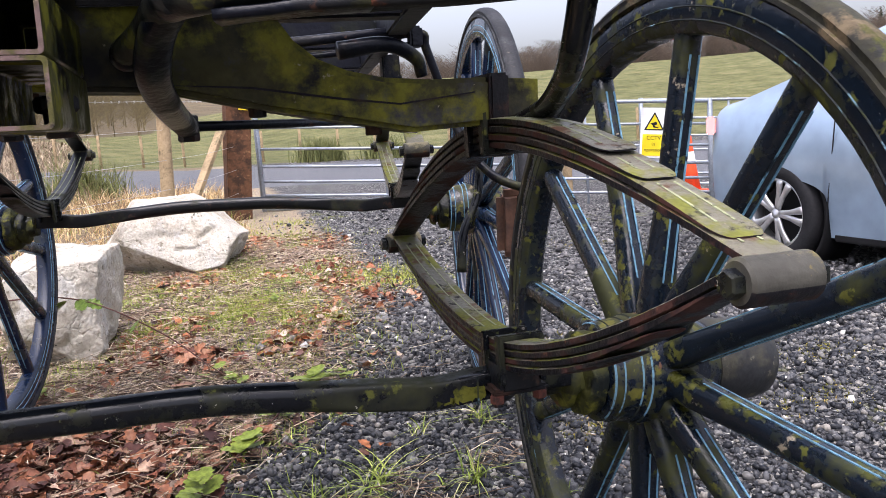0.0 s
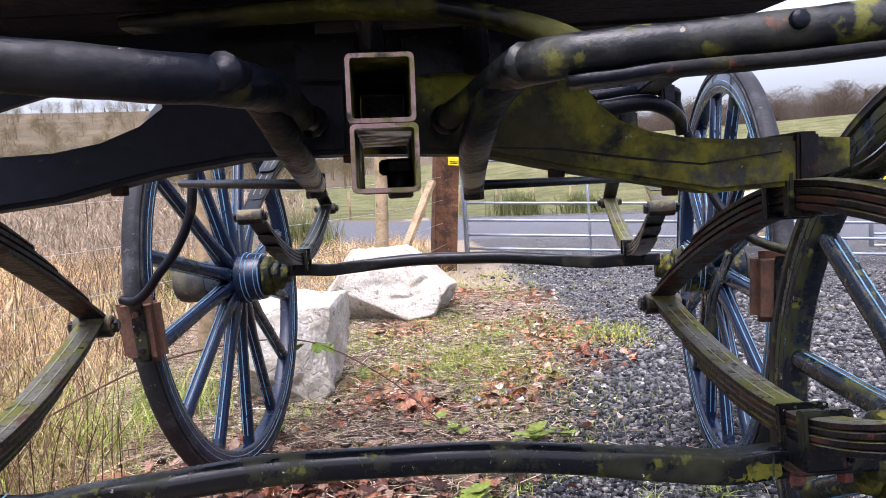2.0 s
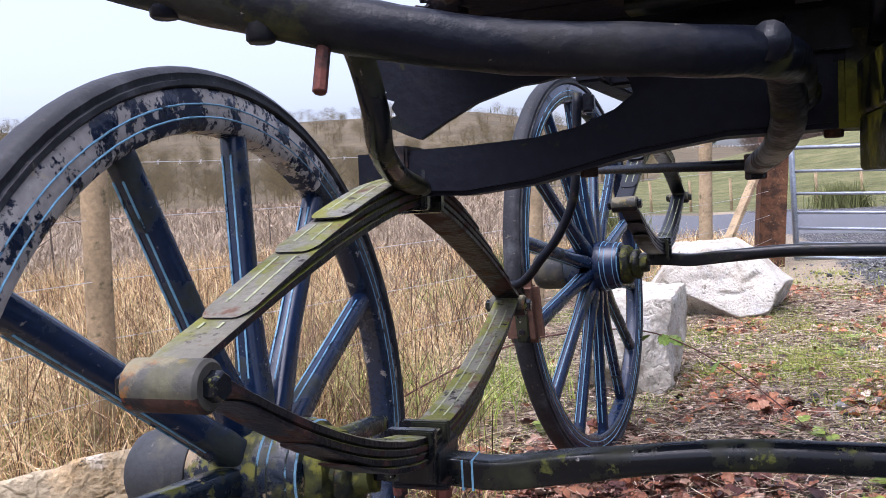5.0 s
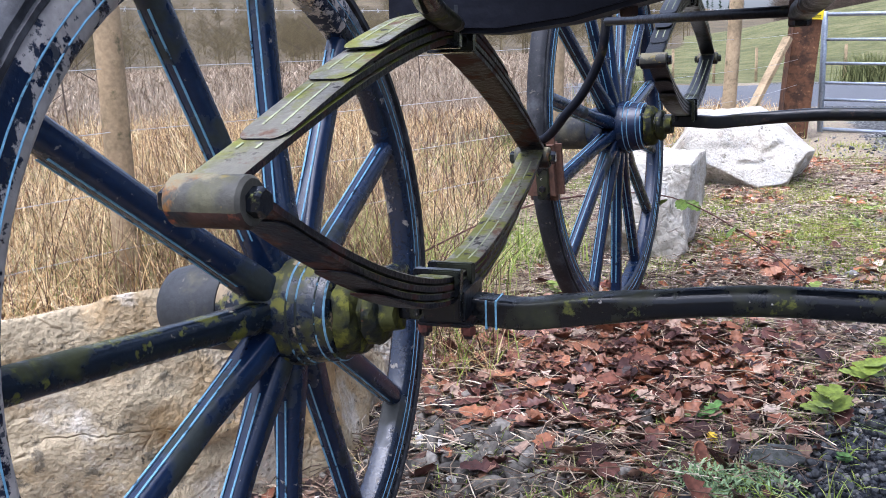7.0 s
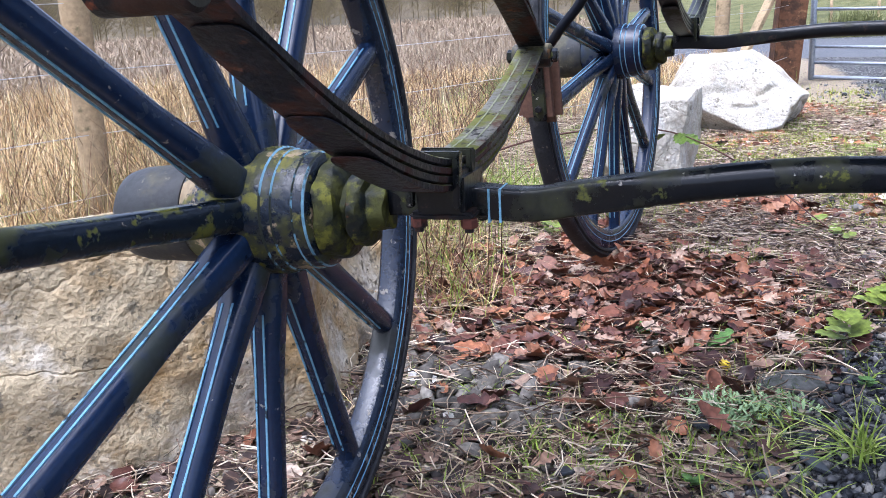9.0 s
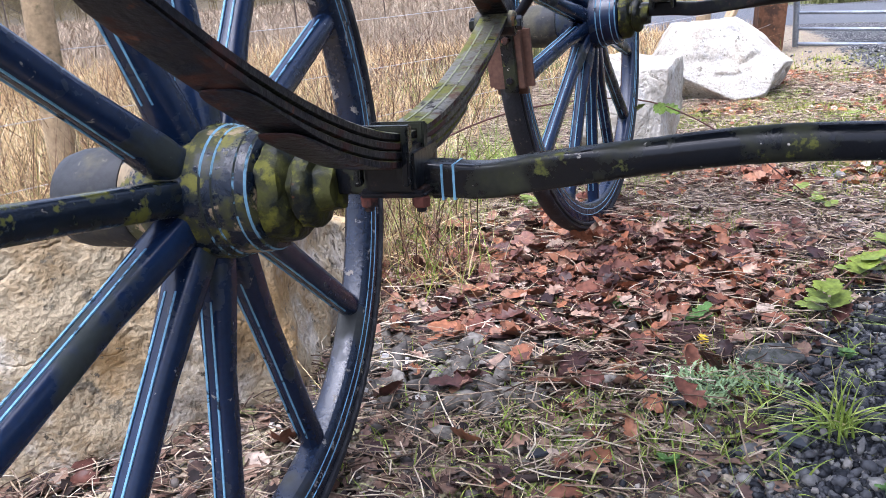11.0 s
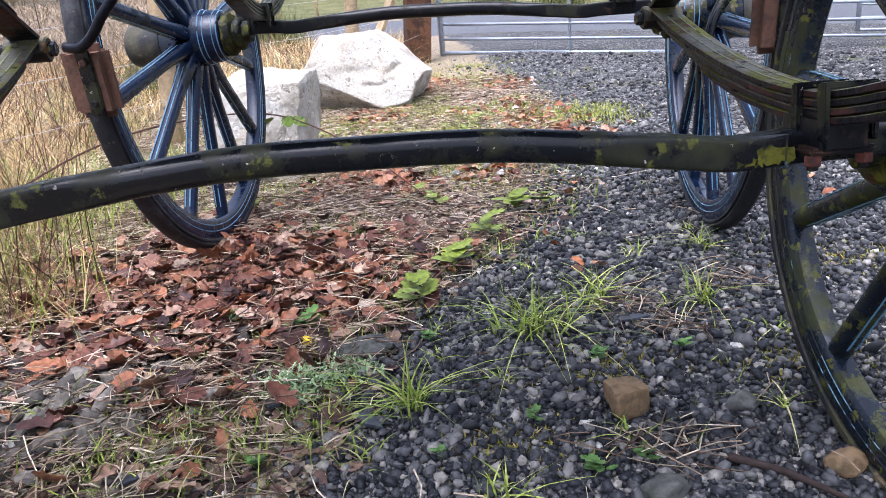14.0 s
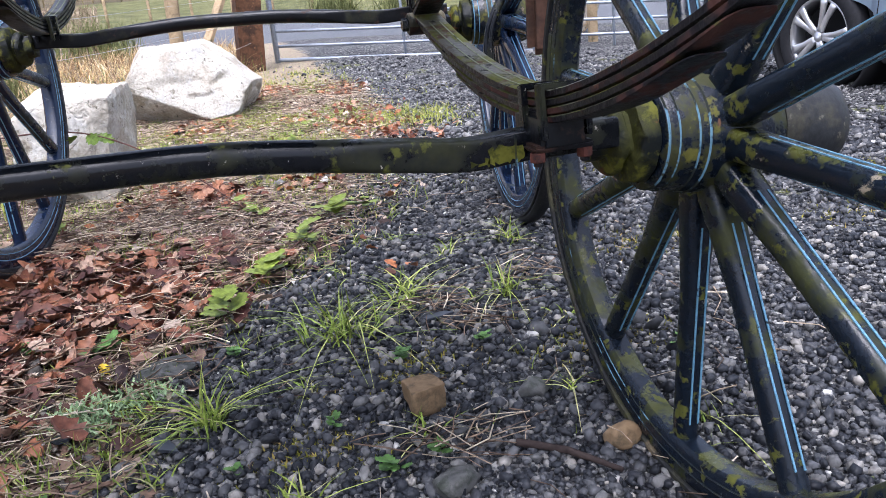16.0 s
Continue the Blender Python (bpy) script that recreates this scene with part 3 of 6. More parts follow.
def wheel_meshes(rim, count, coats):
    """Mesh data of a wheel whose axis is x and whose outer side is -x."""
    ri = rim - 0.100
    out = {}
    felloe = [(-0.024, ri + 0.066), (-0.027, ri + 0.060), (-0.027, ri + 0.012), (-0.019, ri + 0.002), (-0.009, ri), (0.009, ri), (0.019, ri + 0.002), (0.027, ri + 0.012), (0.027, ri + 0.060), (0.024, ri + 0.066)]
    out["felloe"] = revolve(felloe, 84), coats[0]
    tyre = [(-0.026, ri + 0.067), (-0.030, ri + 0.070), (-0.030, ri + 0.077), (-0.024, ri + 0.078), (-0.024, ri + 0.082), (-0.026, ri + 0.088), (-0.020, ri + 0.096), (-0.010, ri + 0.100), (0.010, ri + 0.100), (0.020, ri + 0.096), (0.026, ri + 0.088), (0.024, ri + 0.082), (0.024, ri + 0.078), (0.030, ri + 0.077), (0.030, ri + 0.070), (0.026, ri + 0.067)]
    out["tyre"] = revolve(tyre, 84), coats[5] if len(coats) > 5 else rubber
    collar = [(x + DISH, r) for x, r in ((0.200, 0.024), (0.198, 0.030), (0.176, 0.034), (0.174, 0.046), (0.168, 0.052), (0.154, 0.053), (0.150, 0.044), (0.144, 0.044), (0.140, 0.064), (0.134, 0.068), (0.113, 0.070))]
    out["collar"] = rumple(revolve(collar, 56, closed=False), 0.0055, 45), coats[3]
    hub = [(x + DISH, r) for x, r in ((0.112, 0.060), (0.111, 0.070), (0.108, 0.079), (0.100, 0.082), (0.060, 0.086), (0.036, 0.092), (-0.036, 0.092), (-0.050, 0.087), (-0.070, 0.080), (-0.094, 0.072), (-0.100, 0.062))]
    out["hub"] = revolve(hub, 40, closed=False), coats[1]
    cap = [(x + DISH, r) for x, r in ((-0.096, 0.060), (-0.097, 0.071), (-0.104, 0.074), (-0.190, 0.071), (-0.212, 0.066), (-0.222, 0.056), (-0.225, 0.030), (-0.223, 0.006))]
    out["hub_cap"] = revolve(cap, 36, closed=False), cap_paint
    rings = []
    for r, sec in ((0.080, 0.016), (0.125, 0.05), (0.17, 0.09), (0.26, 0.2), (0.40, 0.5), (ri - 0.05, 0.9), (ri + 0.012, 1.0)):
        f = smooth01(r, 0.10, 0.26)
        w, dpt, e = 0.0235 - 0.002 * f, 0.028 - 0.008 * f, 4.0 - 1.5 * f
        ring = [Vector((x + DISH * (1 - r / ri), y, r)) for x, y in oval(16, dpt, w, e)]
        rings.append(ring)
    bm = loft(bmesh.new(), rings)
    out["spoke"] = bm, coats[2]
    for side in (-1, 1):
        for off in (-0.010, 0.006):
            strip = tube([(off + DISH * (1 - r / ri), side * w, r) for w, r in ((0.0228, 0.15), (0.0215, 0.26), (0.0213, 0.4), (0.0212, ri - 0.03))], (0.0022, 0.0012), n=2, k=4, up=(0, 1, 0))
            out.setdefault("lining", []).append(strip)
    return out


def bmesh_data(name, bm, material, deg=40):
    me = bpy.data.meshes.new(name)
    bm.normal_update()
    for e in bm.edges:
        if len(e.link_faces) == 2 and e.calc_face_angle(0) > radians(deg):
            e.smooth = False
    for f in bm.faces:
        f.smooth = True
    bm.to_mesh(me)
    bm.free()
    me.materials.append(material)
    return me


def join(bms):
    out = bmesh.new()
    for b in bms:
        tmp = bpy.data.meshes.new("tmp")
        b.to_mesh(tmp)
        b.free()
        out.from_mesh(tmp)
        bpy.data.meshes.remove(tmp)
    return out


def lining_rings(rim):
    ri = rim - 0.100
    return join([revolve([(s * 0.0268, r - 0.0018), (s * 0.0284, r), (s * 0.0268, r + 0.0018)], 84) for s in (1, -1) for r in (ri + 0.022, ri + 0.042)])


def hub_rings():
    return join([revolve([(x - 0.0024, r - 0.001), (x, r + 0.0014), (x + 0.0024, r - 0.001)], 40) for x, r in ((0.045 + DISH, 0.0900), (0.060 + DISH, 0.0863), (0.090 + DISH, 0.0831), (0.105 + DISH, 0.0805))])


def make_wheel(m, rim, count, coats, turn, label):
    k = wheel_meshes(rim, count, coats)
    data = {n: bmesh_data(n, *v) for n, v in k.items() if n != "lining"}
    strip = bmesh_data("lining", join(k["lining"]), stripe_blue)
    ringed = bmesh_data("lining", lining_rings(rim), stripe_faded if len(coats) > 5 else stripe_blue)
    w = placed(new("wheel", data["felloe"]), m)
    w.parent = carriage
    tagged(w, label)
    if len(coats) > 4:
        data["felloe"].materials.append(coats[4])
        for f in data["felloe"].polygons:
            c = f.center
            if c.z - 0.8 * c.y < 0.16 + 0.2 * noise.noise(c * 7):
                f.material_index = 1
    for n in ("tyre", "hub", "collar", "hub_cap"):
        new(n, data[n]).parent = w
    new("lining", ringed).parent = w
    new("lining", bmesh_data("lining", hub_rings(), stripe_worn if len(coats) > 4 else stripe_blue)).parent = w
    for i in range(count):
        a = turn + 360 / count * i
        s = placed(new("spoke", data["spoke"]), pose(0, 0, 0, a))
        s.parent = w
        if len(coats) == 5 and i in (2, 8):
            s.material_slots[0].link = "OBJECT"
            s.material_slots[0].material = navy_mossy
            continue
        q = placed(new("lining", strip), pose(0, 0, 0, a))
        q.parent = w
    return w


make_wheel(pose(-0.951, 1.113, 0.611, 0, -1.4, -1.7), 0.643, 12, (navy_peeling, hub_paint, navy, collar_mossy, navy_flecked), 22.6, "front wheel with peeling navy paint and black rubber tyre")
make_wheel(pose(0.851, 1.155, 0.5645, 0, -4.35, 180.3), 0.645, 12, (navy_mossy, hub_mossy, navy_mossy, collar_mossy, navy_mossy, rubber_mossy), 26.1, "front wheel with mossy navy paint and black rubber tyre")
make_wheel(pose(-0.614, 2.979, 0.753, 0, -2.25, -10.9), 0.704, 14, (navy, navy, navy, collar_mossy), 25.5, "rear wheel in glossy navy paint with blue lining")
make_wheel(pose(1.125, 2.75, 0.690, 0, -2.4, 170.5), 0.70, 14, (navy, hub_paint, navy, collar_mossy), 9, "rear wheel in glossy navy paint with blue lining")


# axles
def make_axle(m, half, bow, material):
    pts = [(-half, 0, 0.01), (-half + 0.14, 0, 0.008), (-half + 0.22, 0, 0.004), (-half * 0.55, 0, bow * 0.4), (-half * 0.25, 0, bow * 0.95), (0, 0, bow), (half * 0.25, 0, bow * 0.9), (half * 0.55, 0, bow * 0.35), (half - 0.22, 0, 0.004), (half - 0.14, 0, 0.008), (half, 0, 0.01)]
    bm = bmesh.new()
    path = glide(pts, 8)
    rings = []
    for p, s, w in frames_along(path):
        f = smooth01(abs(p.x), half - 0.42, half - 0.26)
        rings.append([p + s * a + w * b for a, b in oval(36, 0.021 + 0.001 * f, 0.0215, 2.2 + 6 * float(f))])
    loft(bm, rings)
    bmesh.ops.transform(bm, matrix=m, verts=bm.verts)
    return crisp(part("axle", bm, material, carriage))


make_axle(FRONT @ pose(0, -0.020, 0.012), 0.70, 0.043, iron_mossy)
make_axle(pose(0.2225, 2.86, 0.748, 0, 1.7, -8.0), 0.69, 0.032, iron_black)
for x, coat in ((-0.533, stripe_blue), (-0.518, stripe_blue), (0.545, stripe_faded)):
    bm = box((0.003, 0.0452, 0.0446), FRONT @ pose(x, -0.020, 0.0165), 0)
    part("lining", bm, coat, carriage)


# elliptic leaf springs
def leaf(span, low, ratio, stack, width, thick, sign, power=1.65):
    lim = span * ratio
    rings = []
    ends = (0.0, 0.0012, 0.004, 0.008, 0.013, 0.019, 0.026)
    stops = [-lim + e for e in ends] + [-(lim - 0.026) + 2 * (lim - 0.026) * i / 24 for i in range(1, 24)] + [lim - e for e in ends[::-1]]
    for y in stops:
        z = -low * (1 - (abs(y) / span) ** power)
        slope = low * power * (abs(y) / span) ** (power - 1) / span * math.copysign(1, y)
        nrm = Vector((0, -slope, 1)).normalized()
        c = Vector((0, y, z)) - nrm * thick * stack
        d = min(1.0, (lim - abs(y)) / 0.026)
        wd = width * (0.5 + 0.5 * math.sqrt(1 - (1 - d) ** 2)) if stack else width
        th = thick * (0.16 + 0.84 * min(1.0, (lim - abs(y)) / 0.14)) if stack else thick
        c += nrm * (thick - th) / 2
        rings.append([c + Vector((x, 0, 0)) + nrm * q for x, q in oval(12, wd / 2, th / 2 * 0.96, 6)])
    if sign > 0:
        rings = [[Vector((p.x, p.y, -p.z)) for p in r] for r in rings]
    bm = loft(bmesh.new(), rings)
    bmesh.ops.recalc_face_normals(bm, faces=bm.faces)
    return bm


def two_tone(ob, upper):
    """The upward faces take the weathered top coat; where paler, it also paints in light from above."""
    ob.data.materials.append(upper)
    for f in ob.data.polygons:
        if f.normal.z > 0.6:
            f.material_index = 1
    return ob


def make_spring(m, span, low, up, label, lined=True, top_mat=spring_top, side_mat=spring_side, width=0.052, stages=(1.0, 0.90, 0.76, 0.62), eye=0.0225, power=1.65):
    holder = part("leaf_spring", leaf(span, low, 1.0, 0, width, 0.011, -1), side_mat, carriage, label)
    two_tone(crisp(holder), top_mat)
    placed(holder, m)
    for sgn, dep in ((-1, low), (1, up)):
        for i, r in enumerate(stages):
            if sgn < 0 and i == 0:
                continue
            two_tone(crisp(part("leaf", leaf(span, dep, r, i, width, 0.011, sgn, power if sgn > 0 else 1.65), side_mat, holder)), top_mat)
    for y in (-span, span):
        bm = rod((-0.037, y, 0.006 - eye), (0.037, y, 0.006 - eye), eye, 28, None, 0.14)
        ob = crisp(part("spring_eye", bm, eye_iron, holder))
        ob.data.materials.append(rusty)
        for f in ob.data.polygons:
            f.material_index = int(f.center.z < 0.006 - 1.35 * eye)
        bm = rod((-0.049, y, 0.006 - eye), (0.049, y, 0.006 - eye), 0.013, 6)
        part("bolt", bm, iron_mossy, holder)
    # top faces of the lower main leaf
    if lined:
        for off in (-0.010, 0.010):
            runs = [(-1, low, None, (0.15, 0.9))]
            for i, r in enumerate(stages):
                runs.append((1, up, (i, span * r), (stages[i + 1] + 0.012 if i < 3 else 0.1, min(r, 0.96) - 0.05)))
            for sgn, dep, layer, lims in runs:
                for side in (-1, 1):
                    pts = []
                    for j in range(12):
                        y = side * span * (lims[0] + (lims[1] - lims[0]) * j / 11)
                        pw = power if sgn > 0 else 1.65
                        z = dep * (1 - (abs(y) / span) ** pw)
                        slope = dep * pw * (abs(y) / span) ** (pw - 1) / span * math.copysign(1, y)
                        nz = Vector((0, slope if sgn > 0 else -slope, 1)).normalized()
                        lift = 0.0060
                        if layer and layer[0]:
                            lift = 0.011 * layer[0] - 0.0052 + 0.0107 * (0.16 + 0.84 * min(1.0, (layer[1] - abs(y)) / 0.14))
                        pts.append(Vector((off, y, sgn * z)) + nz * lift)
                    part("lining", tube(pts, (0.0019, 0.0005), n=1, k=4), stripe_yellow, holder)
    for y in (-0.030, 0.030):
        for sgn, dep in ((-1, low), (1, up)):
            zc = sgn * (dep + 0.021)
            hw, hh = width / 2 + 0.006, 0.032
            pts = [(-hw, y, zc - sgn * -hh), (-hw, y, zc + sgn * -hh), (hw, y, zc + sgn * -hh), (hw, y, zc - sgn * -hh)]
            bm = bmesh.new()
            for a, b in zip(pts, pts[1:]):
                va, vb = Vector(a), Vector(b)
                mid, ln = (va + vb) / 2, (vb - va).length
                size = (0.009, 0.017, ln + 0.009) if abs(va.x - vb.x) < 1e-6 else (ln + 0.009, 0.017, 0.009)
                box(size, Matrix.Translation(mid), 0.002, bm)
            crisp(part("clip", rumple(bm, 0.0012, 60), iron_mossy, holder))
    return holder


make_spring(FRONT @ pose(-0.5935, -0.035, 0.250, -4.55, 0, -1.75), 0.562, 0.174, 0.169, "front elliptic leaf spring with stepped rusty leaves", stages=(1.0, 0.878, 0.641, 0.487), power=1.344)
make_spring(FRONT @ pose(0.600, -0.035, 0.238, -5.0, 0, 1.2), 0.575, 0.150, 0.145, "front elliptic leaf spring with stepped rusty leaves", eye=0.0215, stages=(1.0, 0.945, 0.725, 0.60), power=1.6)
make_spring(pose(-0.347, 2.88, 0.998, 0, 0, -8.3), 0.497, 0.165, 0.17, "rear elliptic leaf spring in black paint", side_mat=iron_black, top_mat=iron_black)
make_spring(pose(0.810, 2.748, 0.948, 0, 0, -7.9), 0.532, 0.155, 0.17, "rear elliptic leaf spring in black paint", side_mat=iron_black, top_mat=spring_top)

for x, y, foot in ((-0.588, -0.030, 0.010), (0.600, -0.033, 0.020)):
    bm = box((0.066, 0.104, 0.066 - foot), FRONT @ pose(x, y, 0.033 + foot / 2), 0.006)
    part("spring_pad", rumple(bm, 0.003, 30), iron_black, carriage, "dark rusted block between spring and axle")
    part("clip_plate", rumple(box((0.088, 0.098, 0.010), FRONT @ pose(x, y, foot), 0.004), 0.002, 40), rusty, carriage)
    for dx, dy in ((-0.034, -0.036), (0.034, -0.036), (-0.034, 0.036), (0.034, 0.036)):
        nut = part("nut", rod(FRONT @ Vector((x + dx, y + dy, foot - 0.004)), FRONT @ Vector((x + dx, y + dy, foot - 0.018)), 0.0115, 6), red_rust, carriage)
        part("bolt", rod(FRONT @ Vector((x + dx, y + dy, foot)), FRONT @ Vector((x + dx, y + dy, foot - 0.024)), 0.0065, 8), rusty, nut)
# a patch of moss grown on the axle
moss_pad = mat("yellow moss pad", (0.095, 0.094, 0.016), 0.9, layers=(((0.04, 0.042, 0.012), 40, 0.50, 0.05, 9),), bump=0.002, bump_scale=120, spec=0.05)

# bolster: a shaped timber across the springs
BOL = pose(-0.045, 1.125, 1.016, 0, 1.9, 0)
left_half = [(-0.66, 0.0), (-0.5, -0.008), (-0.40, 0.004), (-0.27, 0.035), (-0.15, 0.053), (-0.02, 0.055), (-0.02, 0.18), (-0.16, 0.18), (-0.22, 0.160), (-0.25, 0.128), (-0.29, 0.098), (-0.34, 0.078), (-0.40, 0.067), (-0.50, 0.062), (-0.66, 0.058)]
right_half = [(-0.02, 0.055), (0.15, 0.050), (0.27, 0.024), (0.36, 0.008), (0.47, -0.012), (0.6, -0.004), (0.66, 0.010), (0.66, 0.058), (0.58, 0.062), (0.50, 0.060), (0.43, 0.064), (0.38, 0.074), (0.34, 0.090), (0.31, 0.114), (0.29, 0.142), (0.265, 0.165), (0.20, 0.18), (-0.02, 0.18)]
for half, mt, lb in ((left_half, beam_dark, "shaped dark timber bolster arm"), (right_half, beam_mossy, "shaped timber bolster arm coated with yellow moss")):
    bm = prism(half, 0.085, BOL, bevel=0.007)
    crisp(part("bolster", bm, mt, carriage, lb), 50)
crack = [(0.12, 0.06), (0.25, 0.052), (0.36, 0.036), (0.45, 0.026), (0.56, 0.040), (0.56, 0.042), (0.45, 0.0285), (0.36, 0.039), (0.25, 0.055)]
part("crack", prism(crack, 0.002, BOL @ pose(0, -0.0428, 0), bevel=0), rotten, carriage)
for sx in (-1, 1):
    bm = box((0.075, 0.07, 0.055), BOL @ pose(sx * 0.60, 0.02, 0.02), 0.006)
    part("spring_block", bm, raw_wood, carriage, "weathered grey wooden block on the spring")
    bm = box((0.030, 0.100, 0.09), BOL @ pose(sx * 0.595, 0.0, 0.022), 0.004)
    part("strap", bm, rusty, carriage)

# coupling: two square tubes, one on the other
def square_tube(half, wall, y0, y1):
    bm = bmesh.new()
    loops = []
    for y, h in ((y0, half), (y1, half), (y1, half - wall), (y0, half - wall)):
        ring = []
        for sx, sz in ((1, 1), (-1, 1), (-1, -1), (1, -1)):
            c = 0.005 if h == half else 0.003
            for k in range(4):
                t = math.atan2(sz, sx) - math.pi / 4 + k * math.pi / 6
                ring.append(Vector((sx * (h - c) + c * math.cos(t), y, sz * (h - c) + c * math.sin(t))))
        loops.append(ring)
    loft(bm, loops, closed=True)
    bmesh.ops.recalc_face_normals(bm, faces=bm.faces)
    return bm


for zc in (1.1120, 1.0480):
    bm = square_tube(0.0318, 0.0045, 0.765, 1.04)
    bmesh.ops.transform(bm, matrix=pose(-0.018, 0, zc, 0, 1.5, 0), verts=bm.verts)
    crisp(part("coupling_tube", bm, tube_mossy, carriage, "square steel coupling tube with green algae"))
    bm = square_tube(0.0316, 0.0041, 0.7632, 0.7662)
    bmesh.ops.transform(bm, matrix=pose(-0.018, 0, zc, 0, 1.5, 0), verts=bm.verts)
    part("tube_rim", bm, pink_rust, carriage, "rusty pink cut edge of the tube")
part("end_plate", box((0.052, 0.004, 0.052), pose(-0.018, 1.036, 1.112, 0, 1.5, 0), 0), iron_black, carriage)
bm = rod((-0.004, 0.911, 1.053), (-0.004, 0.911, 1.036), 0.022, 6)
part("bolt_head", bm, rusty, carriage)
part("bolt", rod((-0.004, 0.911, 1.040), (-0.004, 0.911, 1.010), 0.014, 10), rusty, carriage, smooth=True)

# splinter bar: two curved arms meeting at the middle
for pts, sizes, mt, lb in (
    ([(-0.119, 1.003, 1.117), (-0.134, 0.911, 1.130), (-0.170, 0.830, 1.135), (-0.262, 0.774, 1.140), (-0.415, 0.743, 1.159), (-0.547, 0.707, 1.190), (-0.660, 0.667, 1.227), (-0.853, 0.585, 1.302)], [0.021, 0.023, 0.024, 0.0245, 0.026, 0.028, 0.029, 0.030], iron_bar, "curved black iron splinter bar with flaking paint"),
    ([(0.118, 0.830, 1.130), (0.140, 0.795, 1.133), (0.185, 0.772, 1.135), (0.250, 0.760, 1.137), (0.350, 0.750, 1.140), (0.524, 0.743, 1.150), (0.677, 0.728, 1.165), (0.881, 0.697, 1.197)], [0.019, 0.021, 0.020, 0.019, 0.019, 0.020, 0.021, 0.021], bar_mossy, "curved black iron splinter bar with green algae")):
    part("splinter_bar", tube(pts, sizes, n=8, k=18, rough=0.0016), mt, carriage, lb, smooth=True)
bm = tube([(0.160, 0.782, 1.108), (0.250, 0.760, 1.112), (0.300, 0.755, 1.113)], (0.022, 0.0060), n=6, k=12, e=5, rough=0.001)
part("iron_strip", bm, iron_bar, carriage, "flat black iron strip under the bar", smooth=True)
bm = tube([(0.295, 0.7555, 1.113), (0.381, 0.746, 1.115), (0.524, 0.741, 1.124), (0.677, 0.726, 1.139), (0.881, 0.695, 1.173)], (0.022, 0.0060), n=6, k=12, e=5, rough=0.001)
part("iron_strip", bm, rust_strip, carriage, "rust-red flat iron strip under the bar", smooth=True)
part("rust_band", tube([(-0.600, 0.690, 1.203), (-0.660, 0.667, 1.223), (-0.741, 0.633, 1.252), (-0.833, 0.593, 1.289)], [0.0250, 0.0285, 0.0298, 0.0306], n=8, k=18, rough=0.0016), bar_mossy, carriage, "olive and rust stained end of the bar", smooth=True)
part("rust_band", tube([(0.483, 0.744, 1.145), (0.524, 0.743, 1.148), (0.569, 0.739, 1.152)], 0.0258, n=4, k=16), red_rust, carriage, smooth=True)
for x, y, z in ((0.218, 0.752, 1.136), (0.360, 0.726, 1.144)):
    part("rivet", rod((x, y + 0.02, z), (x, y - 0.001, z + 0.003), 0.009, 10), iron_bar, carriage, smooth=True)
part("peg", rod((-0.566, 0.702, 1.183), (-0.566, 0.679, 1.124), 0.007, 8), red_rust, carriage)
for x, y, z in ((-0.619, 0.675, 1.180), (-0.700, 0.646, 1.208)):
    part("rivet", rod((x, y, z + 0.02), (x, y, z - 0.004), 0.014, 10), iron_bar, carriage, smooth=True)

# stays from the bar to the springs
for pts in ([(-0.568, 0.755, 1.205), (-0.565, 0.788, 1.168), (-0.562, 0.809, 1.116), (-0.575, 0.850, 1.082), (-0.593, 0.942, 1.057), (-0.604, 1.054, 1.042)], [(0.524, 0.752, 1.140), (0.527, 0.764, 1.117), (0.533, 0.799, 1.072), (0.555, 0.871, 1.040), (0.574, 0.962, 1.010), (0.584, 1.054, 0.994)]):
    part("stay", tube(pts, [(0.016, 0.013), (0.016, 0.013), (0.016, 0.013), (0.016, 0.014), (0.018, 0.014), (0.022, 0.014)], n=6, k=12), iron_mossy, carriage, smooth=True)

# arms from the bar's middle to the coupling, hooked brackets down and back to the rods
for coat, arm, hook in (
    (iron_bar, ((-0.166, 0.800, 1.141), (-0.152, 0.870, 1.137), (-0.135, 0.950, 1.128), (-0.106, 1.020, 1.113)), ((-0.158, 0.860, 1.140), (-0.142, 0.910, 1.116), (-0.131, 0.990, 1.083), (-0.130, 1.140, 1.057), (-0.138, 1.390, 1.040))),
    (bar_mossy, ((0.122, 0.800, 1.134), (0.108, 0.870, 1.130), (0.091, 0.950, 1.121), (0.062, 1.020, 1.106)), ((0.123, 0.840, 1.132), (0.103, 0.900, 1.110), (0.092, 0.970, 1.076), (0.100, 1.120, 1.046), (0.123, 1.350, 1.020)))):
    part("arm", tube(arm, [0.019, 0.018, 0.017, 0.016], n=6, k=12, rough=0.001), coat, carriage, smooth=True)
    part("bracket", tube(hook, [(0.017, 0.014), (0.019, 0.014), (0.020, 0.014), (0.019, 0.014), (0.017, 0.016)], n=6, k=12, e=3), iron_bar, carriage, smooth=True)
    tip, top = Vector(hook[-1]), Vector(arm[-1])
    part("nut", rod(tip + Vector((0, -0.004, 0.020)), tip + Vector((0, -0.004, -0.022)), 0.017, 6), rusty, carriage)
    bm = bmesh.new()
    bmesh.ops.create_uvsphere(bm, u_segments=16, v_segments=10, radius=0.020)
    bmesh.ops.transform(bm, matrix=Matrix.Translation(top + Vector((0, 0.03, 0))), verts=bm.verts)
    part("bolt_head", bm, iron_bar, carriage, smooth=True)
